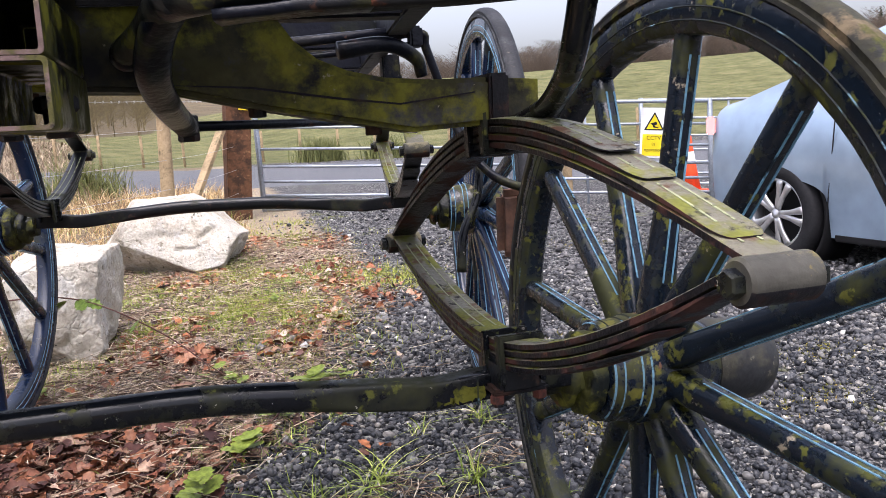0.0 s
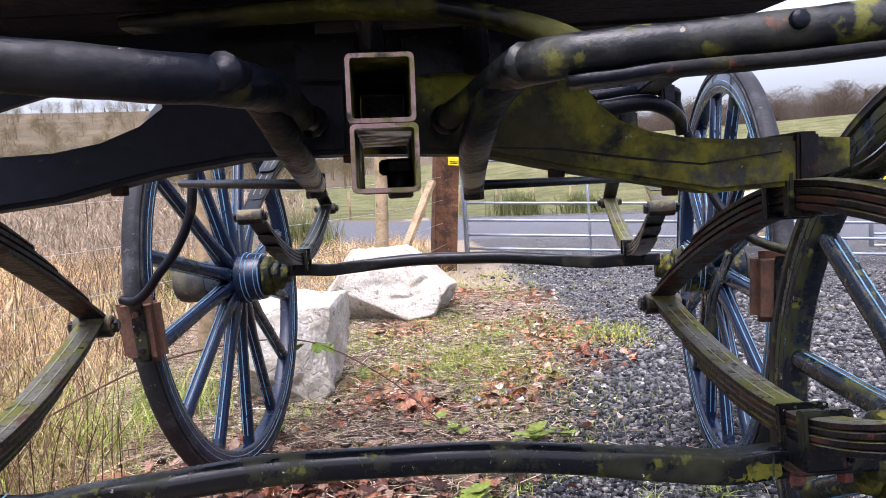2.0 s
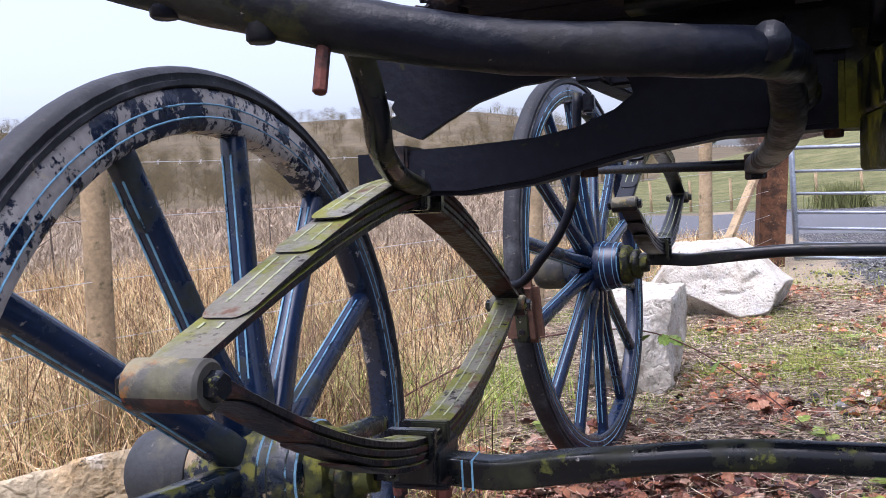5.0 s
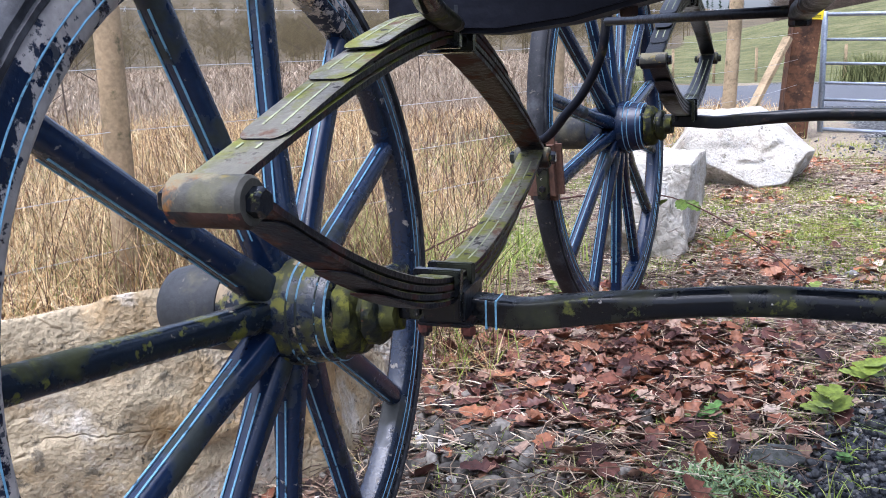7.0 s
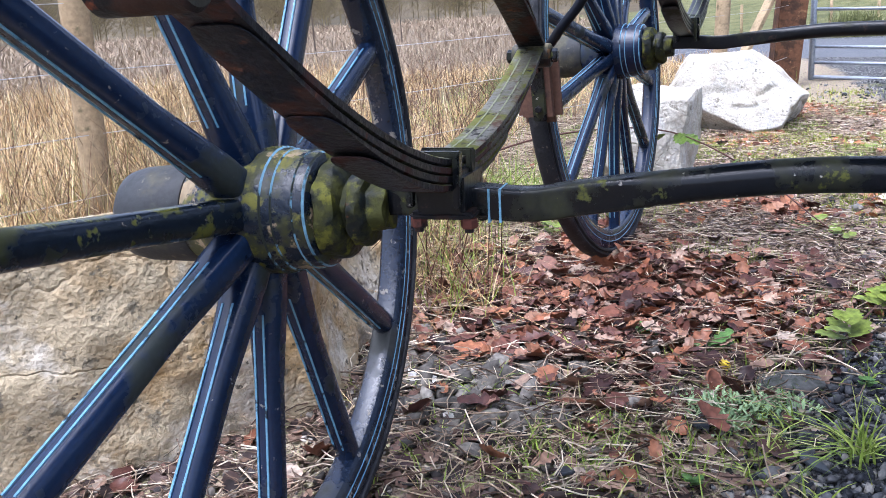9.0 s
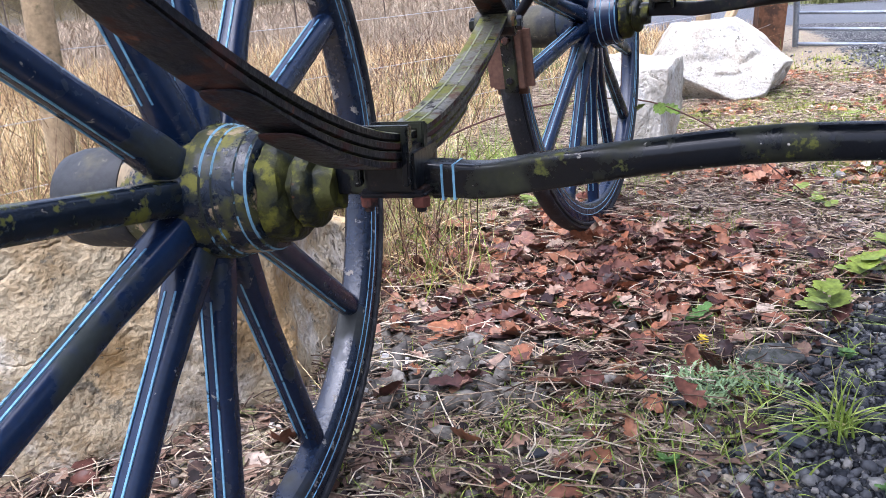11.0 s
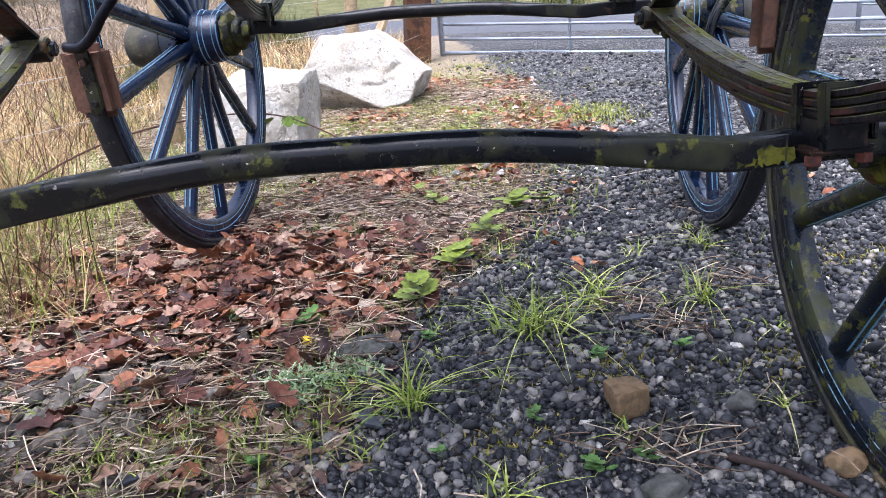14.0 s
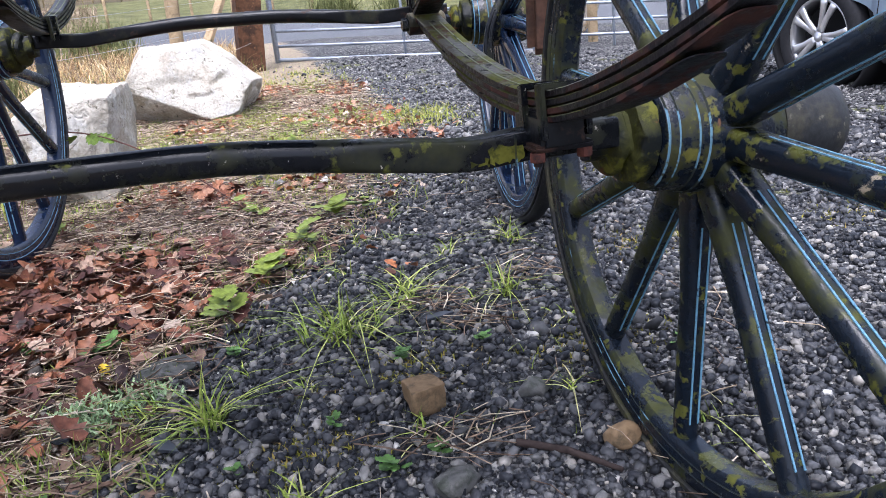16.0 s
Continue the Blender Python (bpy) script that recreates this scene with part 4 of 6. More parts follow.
for a, b, r in (((-0.138, 1.390, 1.042), (-0.50, 1.96, 1.075), 0.0095), ((0.123, 1.350, 1.022), (0.60, 1.92, 1.018), 0.0085)):
    part("cross_rod", rod(a, b, r), iron_bar, carriage, smooth=True)
for x, z in ((-0.02, 0.055), (0.26, 0.026), (-0.33, 0.020), (0.42, -0.004)):
    part("bolt", rod(BOL @ Vector((x, 0, z + 0.012)), BOL @ Vector((x, 0, z - 0.010)), 0.012, 6), rusty, carriage)

# block over the bolster, mossy cross bar and rotted platform
bm = box((0.46, 0.10, 0.085), pose(-0.017, 1.136, 1.188), 0.008)
part("transom", rumple(bm, 0.003, 12), beam_dark, carriage, "dark damp timber transom")
for x, w in ((-0.085, 0.075), (0.075, 0.13)):
    part("plate", rumple(box((w, 0.006, 0.05), pose(x, 1.066, 1.190), 0.002), 0.003, 20), iron_bar, carriage, "torn metal plate on the transom")
bm = tube([(-0.300, 0.975, 1.226), (-0.093, 0.950, 1.227), (-0.025, 0.940, 1.223), (0.063, 0.915, 1.211), (0.128, 0.880, 1.187), (0.166, 0.855, 1.168), (0.188, 0.825, 1.150)], [(0.026, 0.008), (0.030, 0.009), (0.030, 0.010), (0.030, 0.011), (0.028, 0.012), (0.026, 0.013), (0.018, 0.012)], n=7, k=14, e=3, rough=0.0015)
part("cross_bar", bm, tube_mossy, carriage, "mossy bent cross bar above the coupling", smooth=True)
for x in (-0.035, 0.09):
    bm = tube([(x, 0.96, 1.27), (x + 0.01, 1.0, 1.20), (x + 0.015, 1.05, 1.165)], (0.016, 0.008), n=5, k=8, e=4)
    part("strut", bm, iron_bar, carriage, smooth=True)


def ragged(outline, thick, seed, m=Matrix(), tear=0.012, step=0.012):
    """A thin board whose broken edges are uneven; outline of (x, z, torn)."""
    rng = random.Random(seed)
    pts = []
    for (x0, z0, t0), (x1, z1, t1) in zip(outline, outline[1:] + outline[:1]):
        n = max(1, int(math.hypot(x1 - x0, z1 - z0) / step)) if t0 else 1
        for i in range(n):
            f = i / n
            j = tear if t0 and i else 0
            pts.append((x0 + (x1 - x0) * f + rng.uniform(-j, j), z0 + (z1 - z0) * f + rng.uniform(-j, j)))
    return prism(pts, thick, m, bevel=0)


# torn side board: an arched lower edge, a broken outer end with teeth
torn = [(-0.66, 1.285), (-0.700, 1.232), (-0.688, 1.214), (-0.676, 1.204), (-0.681, 1.197), (-0.664, 1.188), (-0.671, 1.181), (-0.652, 1.171), (-0.660, 1.163), (-0.653, 1.152), (-0.664, 1.147), (-0.684, 1.149), (-0.681, 1.138), (-0.658, 1.131), (-0.640, 1.123), (-0.618, 1.114), (-0.600, 1.122), (-0.576, 1.136), (-0.550, 1.148), (-0.529, 1.157), (-0.505, 1.164), (-0.482, 1.170), (-0.460, 1.175), (-0.437, 1.177), (-0.410, 1.179), (-0.381, 1.179), (-0.350, 1.177), (-0.322, 1.174), (-0.312, 1.163), (-0.305, 1.13), (-0.10, 1.11), (-0.10, 1.285)]
rng = random.Random(4)
bm = prism([(x + rng.uniform(-0.002, 0.002), z + rng.uniform(-0.0015, 0.0015)) for x, z in torn], 0.016, pose(0, 1.135, 0), bevel=0)
part("side_board", bm, beam_dark, carriage, "dark rotted board with a torn end")
for x0, x1, z0, z1, sd in ((0.505, 0.555, -0.006, 0.018, 3), (0.480, 0.507, -0.008, 0.002, 5)):
    bm = ragged([(x0, z0, 1), (x1, z0 + 0.002, 1), (x1, z1, 1), (x0, z1 - 0.004, 1)], 0.004, sd, FRONT @ pose(0, -0.0405, 0.008), tear=0.004, step=0.004)
    part("moss", bm, moss_pad, carriage, "yellow moss growing on the axle")
# platform: several rotted planks with splintered ends
def torn_end(y):
    return -0.478 - 0.43 * (min(y, 1.12) - 0.80) + 0.25 * max(y - 1.12, 0)


rng = random.Random(9)
for i in range(7):
    y0 = 0.80 + i * 0.105
    x0 = torn_end(y0) + rng.uniform(0, 0.03)
    th = 0.05 + rng.uniform(0, 0.02)
    outl = [(x0, y0, 1), (x0 + rng.uniform(-0.03, 0.03), y0 + 0.10, 0), (0.55, y0 + 0.10, 0), (0.55, y0, 0)]
    bm = ragged(outl, th, i, Matrix.Translation((0, 0, 1.275)) @ Matrix.Rotation(radians(-90), 4, "X"), tear=0.014)
    part("plank", rumple(bm, 0.006, 15), rotten, carriage)
# fibrous broken ends
rng = random.Random(5)
bm = bmesh.new()
for i in range(340):
    y = rng.uniform(0.79, 1.20)
    z = rng.uniform(1.25, 1.36)
    x = torn_end(y) + 0.04 + (z - 1.25) * 0.45
    d = Vector((-1, rng.uniform(-0.5, 0.3), rng.uniform(-0.5, 0.35))).normalized() * rng.uniform(0.02, 0.05)
    a = Vector((x, y, z))
    tube([a, a + d * 0.6 + Vector((0, 0, rng.uniform(-0.006, 0.006))), a + d], [0.012, 0.010, 0.003], n=1, k=5, bm=bm)
tagged(part("splinter_mass", bm, rotten, carriage, "splintered fibrous rotten wood"), kind="stuff")
bm = box((1.08, 0.70, 0.10), pose(0.02, 1.27, 1.36), 0.02)
part("platform", rumple(bm, 0.03, 6), rotten, carriage, "rotted timber platform of the front carriage")

# frame of the body: bearers on the springs
for x in (-0.53, 0.53):
    part("bearer", box((0.06, 2.1, 0.11), REAR @ pose(x, -0.05, 0.55), 0.006), beam_dark, carriage)
for y in (-1.0, -0.35, 0.4, 0.9):
    part("cross_bearer", box((1.0, 0.07, 0.08), REAR @ pose(0, y, 0.53), 0.006), beam_dark, carriage)
# spring hangers under the body
for x, y, z in ((-0.347, 2.88, 1.18), (0.810, 2.748, 1.13)):
    part("hanger", box((0.06, 0.12, 0.14), pose(x, y, z + 0.045, 0, 0, -9), 0.006), iron_bar, carriage)

# brake blocks, rods and levers
for m, bend, thick in (
    (pose(-0.728, 2.305, 0.690, 9, 0, -9.5), [(-0.765, 2.265, 0.780), (-0.725, 2.25, 0.776), (-0.685, 2.23, 0.80), (-0.646, 2.21, 0.845), (-0.594, 2.20, 0.904), (-0.548, 2.19, 0.987), (-0.528, 2.18, 1.073), (-0.51, 2.18, 1.29)], 0.013),
    (pose(0.955, 2.015, 0.72, 9, 0, -9.5), [(0.985, 1.975, 0.82), (0.945, 1.965, 0.82), (0.875, 2.00, 0.86), (0.825, 2.06, 0.95), (0.795, 2.10, 1.07), (0.752, 2.10, 1.20), (0.735, 2.095, 1.240), (0.60, 2.13, 1.235)], 0.012)):
    blk = placed(part("brake_block", box((0.125, 0.05, 0.19), Matrix(), 0.020), brake_brown, carriage, "brown brake block against the rear wheel"), m)
    part("plate", box((0.038, 0.010, 0.17), pose(0.008, -0.029, 0.0), 0.003), iron_mossy, blk)
    for z in (-0.05, 0.055):
        part("bolt", rod((0.008, -0.033, z), (0.008, -0.046, z), 0.010, 6), rusty, blk)
    part("brake_rod", tube(bend, thick, n=7), iron_bar, carriage, smooth=True)
part("clamp", box((0.035, 0.04, 0.055), pose(0.722, 2.095, 1.231), 0.006), iron_bar, carriage)
part("clamp", box((0.035, 0.04, 0.05), pose(-0.485, 2.20, 1.262), 0.006), iron_bar, carriage)
part("brake_shaft", rod((0.20, 2.16, 1.225), (0.73, 2.10, 1.250), 0.014, 10), iron_bar, carriage, smooth=True)
part("brake_shaft", rod((0.30, 2.16, 1.190), (0.72, 2.10, 1.212), 0.009, 10), iron_bar, carriage, smooth=True)
part("spring_scroll", tube([(0.45, 1.75, 1.17), (0.56, 1.76, 1.18), (0.63, 1.78, 1.15), (0.645, 1.79, 1.11)], [0.02, 0.018, 0.016, 0.014], n=6, k=10), iron_bar, carriage, smooth=True)
part("step_iron", tube([(0.875, 2.08, 0.90), (0.855, 2.06, 0.80), (0.80, 2.04, 0.70), (0.785, 2.03, 0.60)], [0.012, 0.012, 0.012, 0.014], n=6, k=10), iron_mossy, carriage, smooth=True)


# ---- rocks ----
def rock(name, label, centre, size, turn, material, seed, sub=5, planes=(), rough=0.05, lump=1):
    """A boulder: a ball cut by planes, then roughened. planes: (nx, ny, nz, distance)."""
    bm = bmesh.new()
    bmesh.ops.create_icosphere(bm, subdivisions=sub, radius=1.25)
    rng = random.Random(seed)
    cuts = [(Vector(q[:3]).normalized(), q[3]) for q in planes]
    cuts += [(Vector((rng.gauss(0, 1), rng.gauss(0, 1), rng.gauss(0.1, 0.8))).normalized(), rng.uniform(0.78, 1.0)) for _ in range(14)]
    off = Vector((seed * 3.1, seed * 1.7, 0))
    for v in bm.verts:
        p = v.co.copy()
        for nrm, d in cuts:
            s = p.dot(nrm) - d
            if s > 0:
                p -= nrm * s * 0.97
        p += Vector(noise.noise_vector(p * 1.3 + off)) * 0.08 * lump
        v.co = p
    lo, hi = min(v.co.z for v in bm.verts), max(v.co.z for v in bm.verts)
    wx = max(v.co.x for v in bm.verts) - min(v.co.x for v in bm.verts)
    wy = max(v.co.y for v in bm.verts) - min(v.co.y for v in bm.verts)
    for v in bm.verts:
        n1 = Vector((v.co.x / size[0], v.co.y / size[1], (v.co.z - (lo + hi) / 2) / size[2])).normalized()
        p = Vector((v.co.x * size[0] / wx, v.co.y * size[1] / wy, (v.co.z - lo) / (hi - lo) * size[2]))
        unit = min(size) / 2
        q = p / unit + off
        p += n1 * unit * rough * 1.9 * noise.fractal(q * 1.6, 0.7, 2.1, 8)
        pit = noise.noise(q * 3.0)
        if pit > 0.42:
            p -= n1 * (pit - 0.42) * 0.30 * unit
        v.co = p
    ob = part(name, bm, material, smooth=True)
    ob.matrix_world = pose(*centre, 0, 0, turn)
    return tagged(ob, label, "rock")


def gz(x, y):
    return float(ground_z(x, y))


rock("boulder", "white limestone boulder on the gravel edge", (-0.03, 6.45, -0.03), (1.12, 0.85, 0.64), 0, limestone, 3, 6, rough=0.024, lump=0.6, planes=((0.82, -0.15, 0.56, 0.52), (-0.9, -0.1, 0.42, 0.70), (0.05, -1, 0.25, 0.6), (-0.05, -0.1, 1, 0.66)))
rock("boulder", "blocky white limestone boulder behind a wheel", (-0.54, 4.18, -0.05), (0.57, 0.72, 0.61), 4, limestone, 8, 6, rough=0.030, lump=1.1, planes=((0.10, -0.12, 1, 0.66), (1, -0.25, 0.0, 0.56), (0, -1, 0.05, 0.56), (-1, 0, 0.1, 0.62), (-0.5, -0.1, 0.85, 0.72)))


def block(name, label, centre, planes, material, seed, reach=1.7, sub=7, rough=0.02):
    """A blocky boulder: planes (normal, distance in metres) bound it, then the surface breaks up."""
    bm = bmesh.new()
    bmesh.ops.create_icosphere(bm, subdivisions=sub, radius=reach)
    cuts = [(Vector(q[:3]).normalized(), q[3]) for q in planes]
    off = Vector((seed * 3.1, seed * 1.7, 0))
    for v in bm.verts:
        ray = v.co.normalized()
        far = min([d / ray.dot(nrm) for nrm, d in cuts if ray.dot(nrm) > 0.01] + [reach])
        p = ray * far
        p += Vector(noise.noise_vector(p * 1.7 + off)) * 0.05
        ledge = noise.fractal(p * 2.6 + off, 0.9, 2.2, 7)
        step = math.floor(ledge * 5) / 5
        p += ray * (0.6 * ledge + 0.4 * step) * rough * 2.0
        pit = noise.noise(p * 8 + off)
        if pit > 0.4:
            p -= ray * (pit - 0.4) * 0.06
        v.co = p
    ob = part(name, bm, material, smooth=True)
    ob.matrix_world = pose(*centre)
    return tagged(ob, label, "rock")


block("boulder", "large tan weathered limestone boulder beside a wheel", (-1.85, 1.90, 0.10), ((0.72, -0.69, 0.08, 0.645), (0.985, 0.12, 0.10, 0.675), (-0.2, 0.25, 1, 0.205), (0.25, 0.45, 0.85, 0.46), (-0.1, 1, 0.1, 0.70), (-1, 0.1, 0.1, 0.75), (-0.5, -0.86, 0.1, 1.12), (0, 0, -1, 0.22)), limestone_tan, 12)
brown_stone = mat("brown stone", (0.20, 0.135, 0.075), 0.8, layers=(((0.10, 0.075, 0.045), 30, 0.56, 0.08, 6),), bump=0.003, bump_scale=60)
grey_stone = mat("grey stone", (0.10, 0.10, 0.095), 0.8, layers=(((0.045, 0.05, 0.04), 30, 0.55, 0.08, 6),), bump=0.003, bump_scale=60)
pale_stone = mat("pale stone", (0.55, 0.52, 0.46), 0.8, bump=0.002, bump_scale=60)
cube_planes = ((1, 0, 0, 0.66), (-1, 0.1, 0, 0.66), (0, 1, 0, 0.66), (0.1, -1, 0, 0.64), (0.1, 0, 1, 0.6))
rock("stone", "small brown square stone on gravel", (0.420, 1.545, gz(0.42, 1.545) - 0.006), (0.082, 0.075, 0.072), 10, brown_stone, 21, 3, cube_planes, 0.03)
for x, y, s, h, mt, lb in ((0.745, 1.31, 0.075, 0.05, brown_stone, "mossy brown stone beside a wheel"), (0.65, 1.51, 0.075, 0.045, grey_stone, "dark grey stone on gravel"), (-0.11, 1.93, 0.15, 0.05, grey_stone, "flat grey mossy stone among leaves"), (0.79, 2.63, 0.026, 0.018, pale_stone, "small white stone on gravel"), (1.31, 6.70, 0.09, 0.035, pale_stone, "pale flat stone on gravel"), (0.433, 1.413, 0.03, 0.012, pale_stone, "white chip of stone on gravel"), (0.41, 1.30, 0.09, 0.045, grey_stone, "grey stone on gravel")):
    rock("stone", lb, (x, y, gz(x, y) - 0.008), (s, s * 0.8, h), 30 * x, mt, int(100 * x + 7), 3)


# ---- gate, posts and fence ----
def field_gate(a, b, levels, uprights, label, dz=0.0):
    g = thing("field_gate", label, "gate", Matrix.Translation(a), "field gates")
    d = Vector(b) - Vector(a)
    for z in levels:
        end = z in (levels[0], levels[-1])
        part("bar", rod(Vector((0, 0, z)), d + Vector((0, 0, z)), 0.021 if end else 0.016, 10), galv, g, smooth=True)
    for f in uprights:
        r = 0.030 if f in (0, 1) else 0.016
        part("upright", rod(d * f + Vector((0, 0, levels[0] - 0.03)), d * f + Vector((0, 0, levels[-1] + 0.03)), r, 10), galv, g, smooth=True)
    return g


LEVELS = (0.05, 0.20, 0.36, 0.53, 0.73, 0.97, 1.22)
GA = Vector((0.86, 9.4, 0.155))
along = Vector((0.953, -0.30, -0.062))
field_gate(GA, GA + along * 2.85, LEVELS, (0, 0.5, 1), "galvanised steel field gate, closed")
field_gate(GA + along * 3.05, GA + along * 5.12, LEVELS, (0, 0.32, 1), "galvanised steel field gate with a warning sign")
field_gate(GA + along * 5.25 + Vector((0.3, 2.2, 0.1)), GA + along * 7.6 + Vector((0.4, 2.2, 0.1)), LEVELS, (0, 0.5, 1), "galvanised steel field gate beyond the car")


def timber_post(m, w, d, h, material, label, round_=False):
    if round_:
        bm = tube([(0, 0, -0.1), (0, 0, h * 0.5), (0, 0, h - 0.02), (0, 0, h)], [w / 2 * 1.05, w / 2, w / 2, w / 2 * 0.8], n=3, k=14, rough=0.002)
    else:
        bm = box((w, d, h + 0.1), pose(0, 0, h / 2 - 0.05), 0.008)
        rumple(bm, 0.006, 4)
    ob = part("fence_post", bm, material, smooth=round_)
    ob.matrix_world = m
    return tagged(ob, label, "post", "fence posts")


LEANING = 3.0
timber_post(pose(0.545, 9.12, 0.10, 0, 5.0, 8), 0.26, 0.24, 1.5, timber_brown, "thick brown timber gate post")
FENCE = ((-5.2, -2.2), (-3.85, 0.35), (-2.71, 2.85), (-1.27, 5.34), (-0.13, 7.40))
for x, y in FENCE:
    timber_post(pose(x, y, gz(x, y), 0, LEANING, 0), 0.115, 0.115, 1.38, timber_pale, "round pale softwood fence post", True)
br = part("brace", box((0.09, 0.05, 1.35), look((-0.06, 8.30, 0.10), (0.50, 8.98, 1.20)) @ pose(0, 0, -0.675), 0.004), timber_pale)
tagged(br, "pale timber brace leaning against the gate post", "brace")
notice = thing("notice", "small yellow notice on the gate post", "sign", pose(0.735, 8.98, 1.40, 0, 5.0, 8))
sign_yellow = mat("yellow sign plastic", (0.75, 0.58, 0.02), 0.4, bump_scale=5)
sign_white = mat("white sign plastic", (0.75, 0.75, 0.75), 0.4, bump_scale=5)
sign_black = mat("black sign print", (0.012, 0.012, 0.012), 0.5, bump_scale=5)
part("board", box((0.13, 0.006, 0.17), Matrix(), 0.001), sign_yellow, notice)
for z, w in ((0.03, 0.05), (-0.045, 0.09), (-0.062, 0.08)):
    part("print", box((w, 0.002, 0.03 if z > 0 else 0.008), pose(0, -0.0045, z), 0), sign_black, notice)
# strands of wire from post to post
for i, (a, b) in enumerate(zip(FENCE, FENCE[1:] + ((0.545, 9.12),))):
    for h, barbed in ((1.30, True), (1.06, False), (0.80, False), (0.55, False), (0.30, False)):
        p, q = Vector((*a, gz(*a) + h)), Vector((*b, gz(*b) + h))
        off = Vector((0.066, -0.03, 0))
        bm = tube([p + off, (p + q) / 2 + off - Vector((0, 0, 0.012)), q + off], 0.0016, n=4, k=5)
        if barbed:
            n = int((q - p).length / 0.10)
            for j in range(1, n):
                c = p + (q - p) * (j / n) + off - Vector((0, 0, 0.012 * 4 * (j / n) * (1 - j / n)))
                for dv in (Vector((0.006, 0.004, 0.012)), Vector((-0.006, 0.005, 0.011))):
                    rod(c - dv, c + dv, 0.0013, 4, bm)
        tagged(part("barbed_wire" if barbed else "wire", bm, wire), "galvanised barbed wire strand along the fence" if barbed else "thin galvanised wire strand along the fence", "wire", "fence wires")

# warning sign on the gate
sm = pose(*(GA + along * 4.44 + Vector((0.02, -0.045, 0.865))), 0, LEANING + 2, -17.5)
sign = thing("warning_sign", "white and yellow camera warning sign on a gate", "sign", sm)
part("board", box((0.30, 0.006, 0.56), Matrix(), 0.001), sign_white, sign)
part("panel", box((0.25, 0.002, 0.24), pose(0, -0.0045, -0.135), 0), sign_yellow, sign)
tri = [(-0.115, 0.03), (0.115, 0.03), (0.0, 0.235)]
part("triangle", prism(tri, 0.002, pose(0, -0.0045, 0), bevel=0), sign_black, sign)
part("triangle", prism([(-0.088, 0.044), (0.088, 0.044), (0.0, 0.205)], 0.002, pose(0, -0.0070, 0), bevel=0), sign_yellow, sign)
part("pictogram", prism([(-0.045, 0.105), (0.02, 0.125), (0.035, 0.10), (0.0, 0.082), (0.03, 0.062), (0.045, 0.075), (0.045, 0.055), (-0.01, 0.060), (-0.02, 0.085)], 0.002, pose(0, -0.0095, 0), bevel=0), sign_black, sign)
for text, z, size in (("CCTV", -0.075, 0.062), ("in", -0.140, 0.055), ("operation", -0.205, 0.052)):
    cu = bpy.data.curves.new("lettering", "FONT")
    cu.body, cu.size, cu.align_x, cu.extrude = text, size, "CENTER", 0.0006
    ob = new("lettering", cu)
    deps = bpy.context.evaluated_depsgraph_get()
    me = bpy.data.meshes.new_from_object(ob.evaluated_get(deps))
    bpy.data.objects.remove(ob)
    me.materials.clear()
    me.materials.append(sign_black)
    ob = new("lettering", me)
    ob.parent = sign
    ob.matrix_basis = pose(0, -0.0068, z, 90)

# traffic cone and the rest beyond the gate
cone_red = mat("orange-red cone plastic", (0.75, 0.09, 0.03), 0.45, bump_scale=8)
cx0, cy0 = 6.06, 8.75
cone = thing("traffic_cone", "orange traffic cone with a white band behind the gate", "cone", pose(cx0, cy0, gz(cx0, cy0)))
part("base", box((0.34, 0.34, 0.04), pose(0, 0, 0.02), 0.01), cone_red, cone)
part("body", revolve([(0.03, 0.13), (0.30, 0.085), (0.46, 0.06), (0.70, 0.028), (0.71, 0.02)], 24, Matrix.Rotation(radians(-90), 4, "Y"), closed=False), cone_red, cone, smooth=True)
part("band", revolve([(0.36, 0.0775), (0.37, 0.078), (0.50, 0.0575), (0.51, 0.056)], 24, Matrix.Rotation(radians(-90), 4, "Y"), closed=False), sign_white, cone, smooth=True)
rock("boulder", "brown mossy boulder beyond the gate", (4.75, 10.1, gz(4.75, 10.1) - 0.1), (0.85, 0.6, 0.85), 20, limestone_tan, 31)
wp = part("fence_post", box((0.10, 0.06, 0.62), pose(0, 0, 0.26), 0.004), timber_pale)
wp.matrix_world = pose(4.35, 8.7, gz(4.35, 8.7))
tagged(wp, "short sawn timber stake beyond the gate", "post")


# ---- the parked car ----
car_paint = mat("pale blue metallic car paint", (0.28, 0.37, 0.48), 0.28, 0.35, coat=1.0, bump_scale=4)
tyre_black = mat("car tyre rubber", (0.02, 0.02, 0.022), 0.7)
alloy = mat("silver alloy", (0.62, 0.62, 0.63), 0.3, 0.8, bump_scale=5)
dark_trim = mat("black trim", (0.012, 0.012, 0.013), 0.6, bump_scale=5)
lamp_red = mat("red lamp plastic", (0.55, 0.07, 0.06), 0.2, coat=1.0, bump_scale=5)
glass_dark = mat("tinted car glass", (0.015, 0.018, 0.020), 0.06, coat=1.0, bump_scale=4)
CAR_X, CAR_WHEEL_Y, CAR_Z = 3.53, 4.13, -0.005
car = thing("car", "pale blue saloon car parked on gravel", "car", pose(CAR_X, CAR_WHEEL_Y, CAR_Z, 0, 0, 4.7))
WB, OVER_R, OVER_F = 2.65, 0.78, 0.85


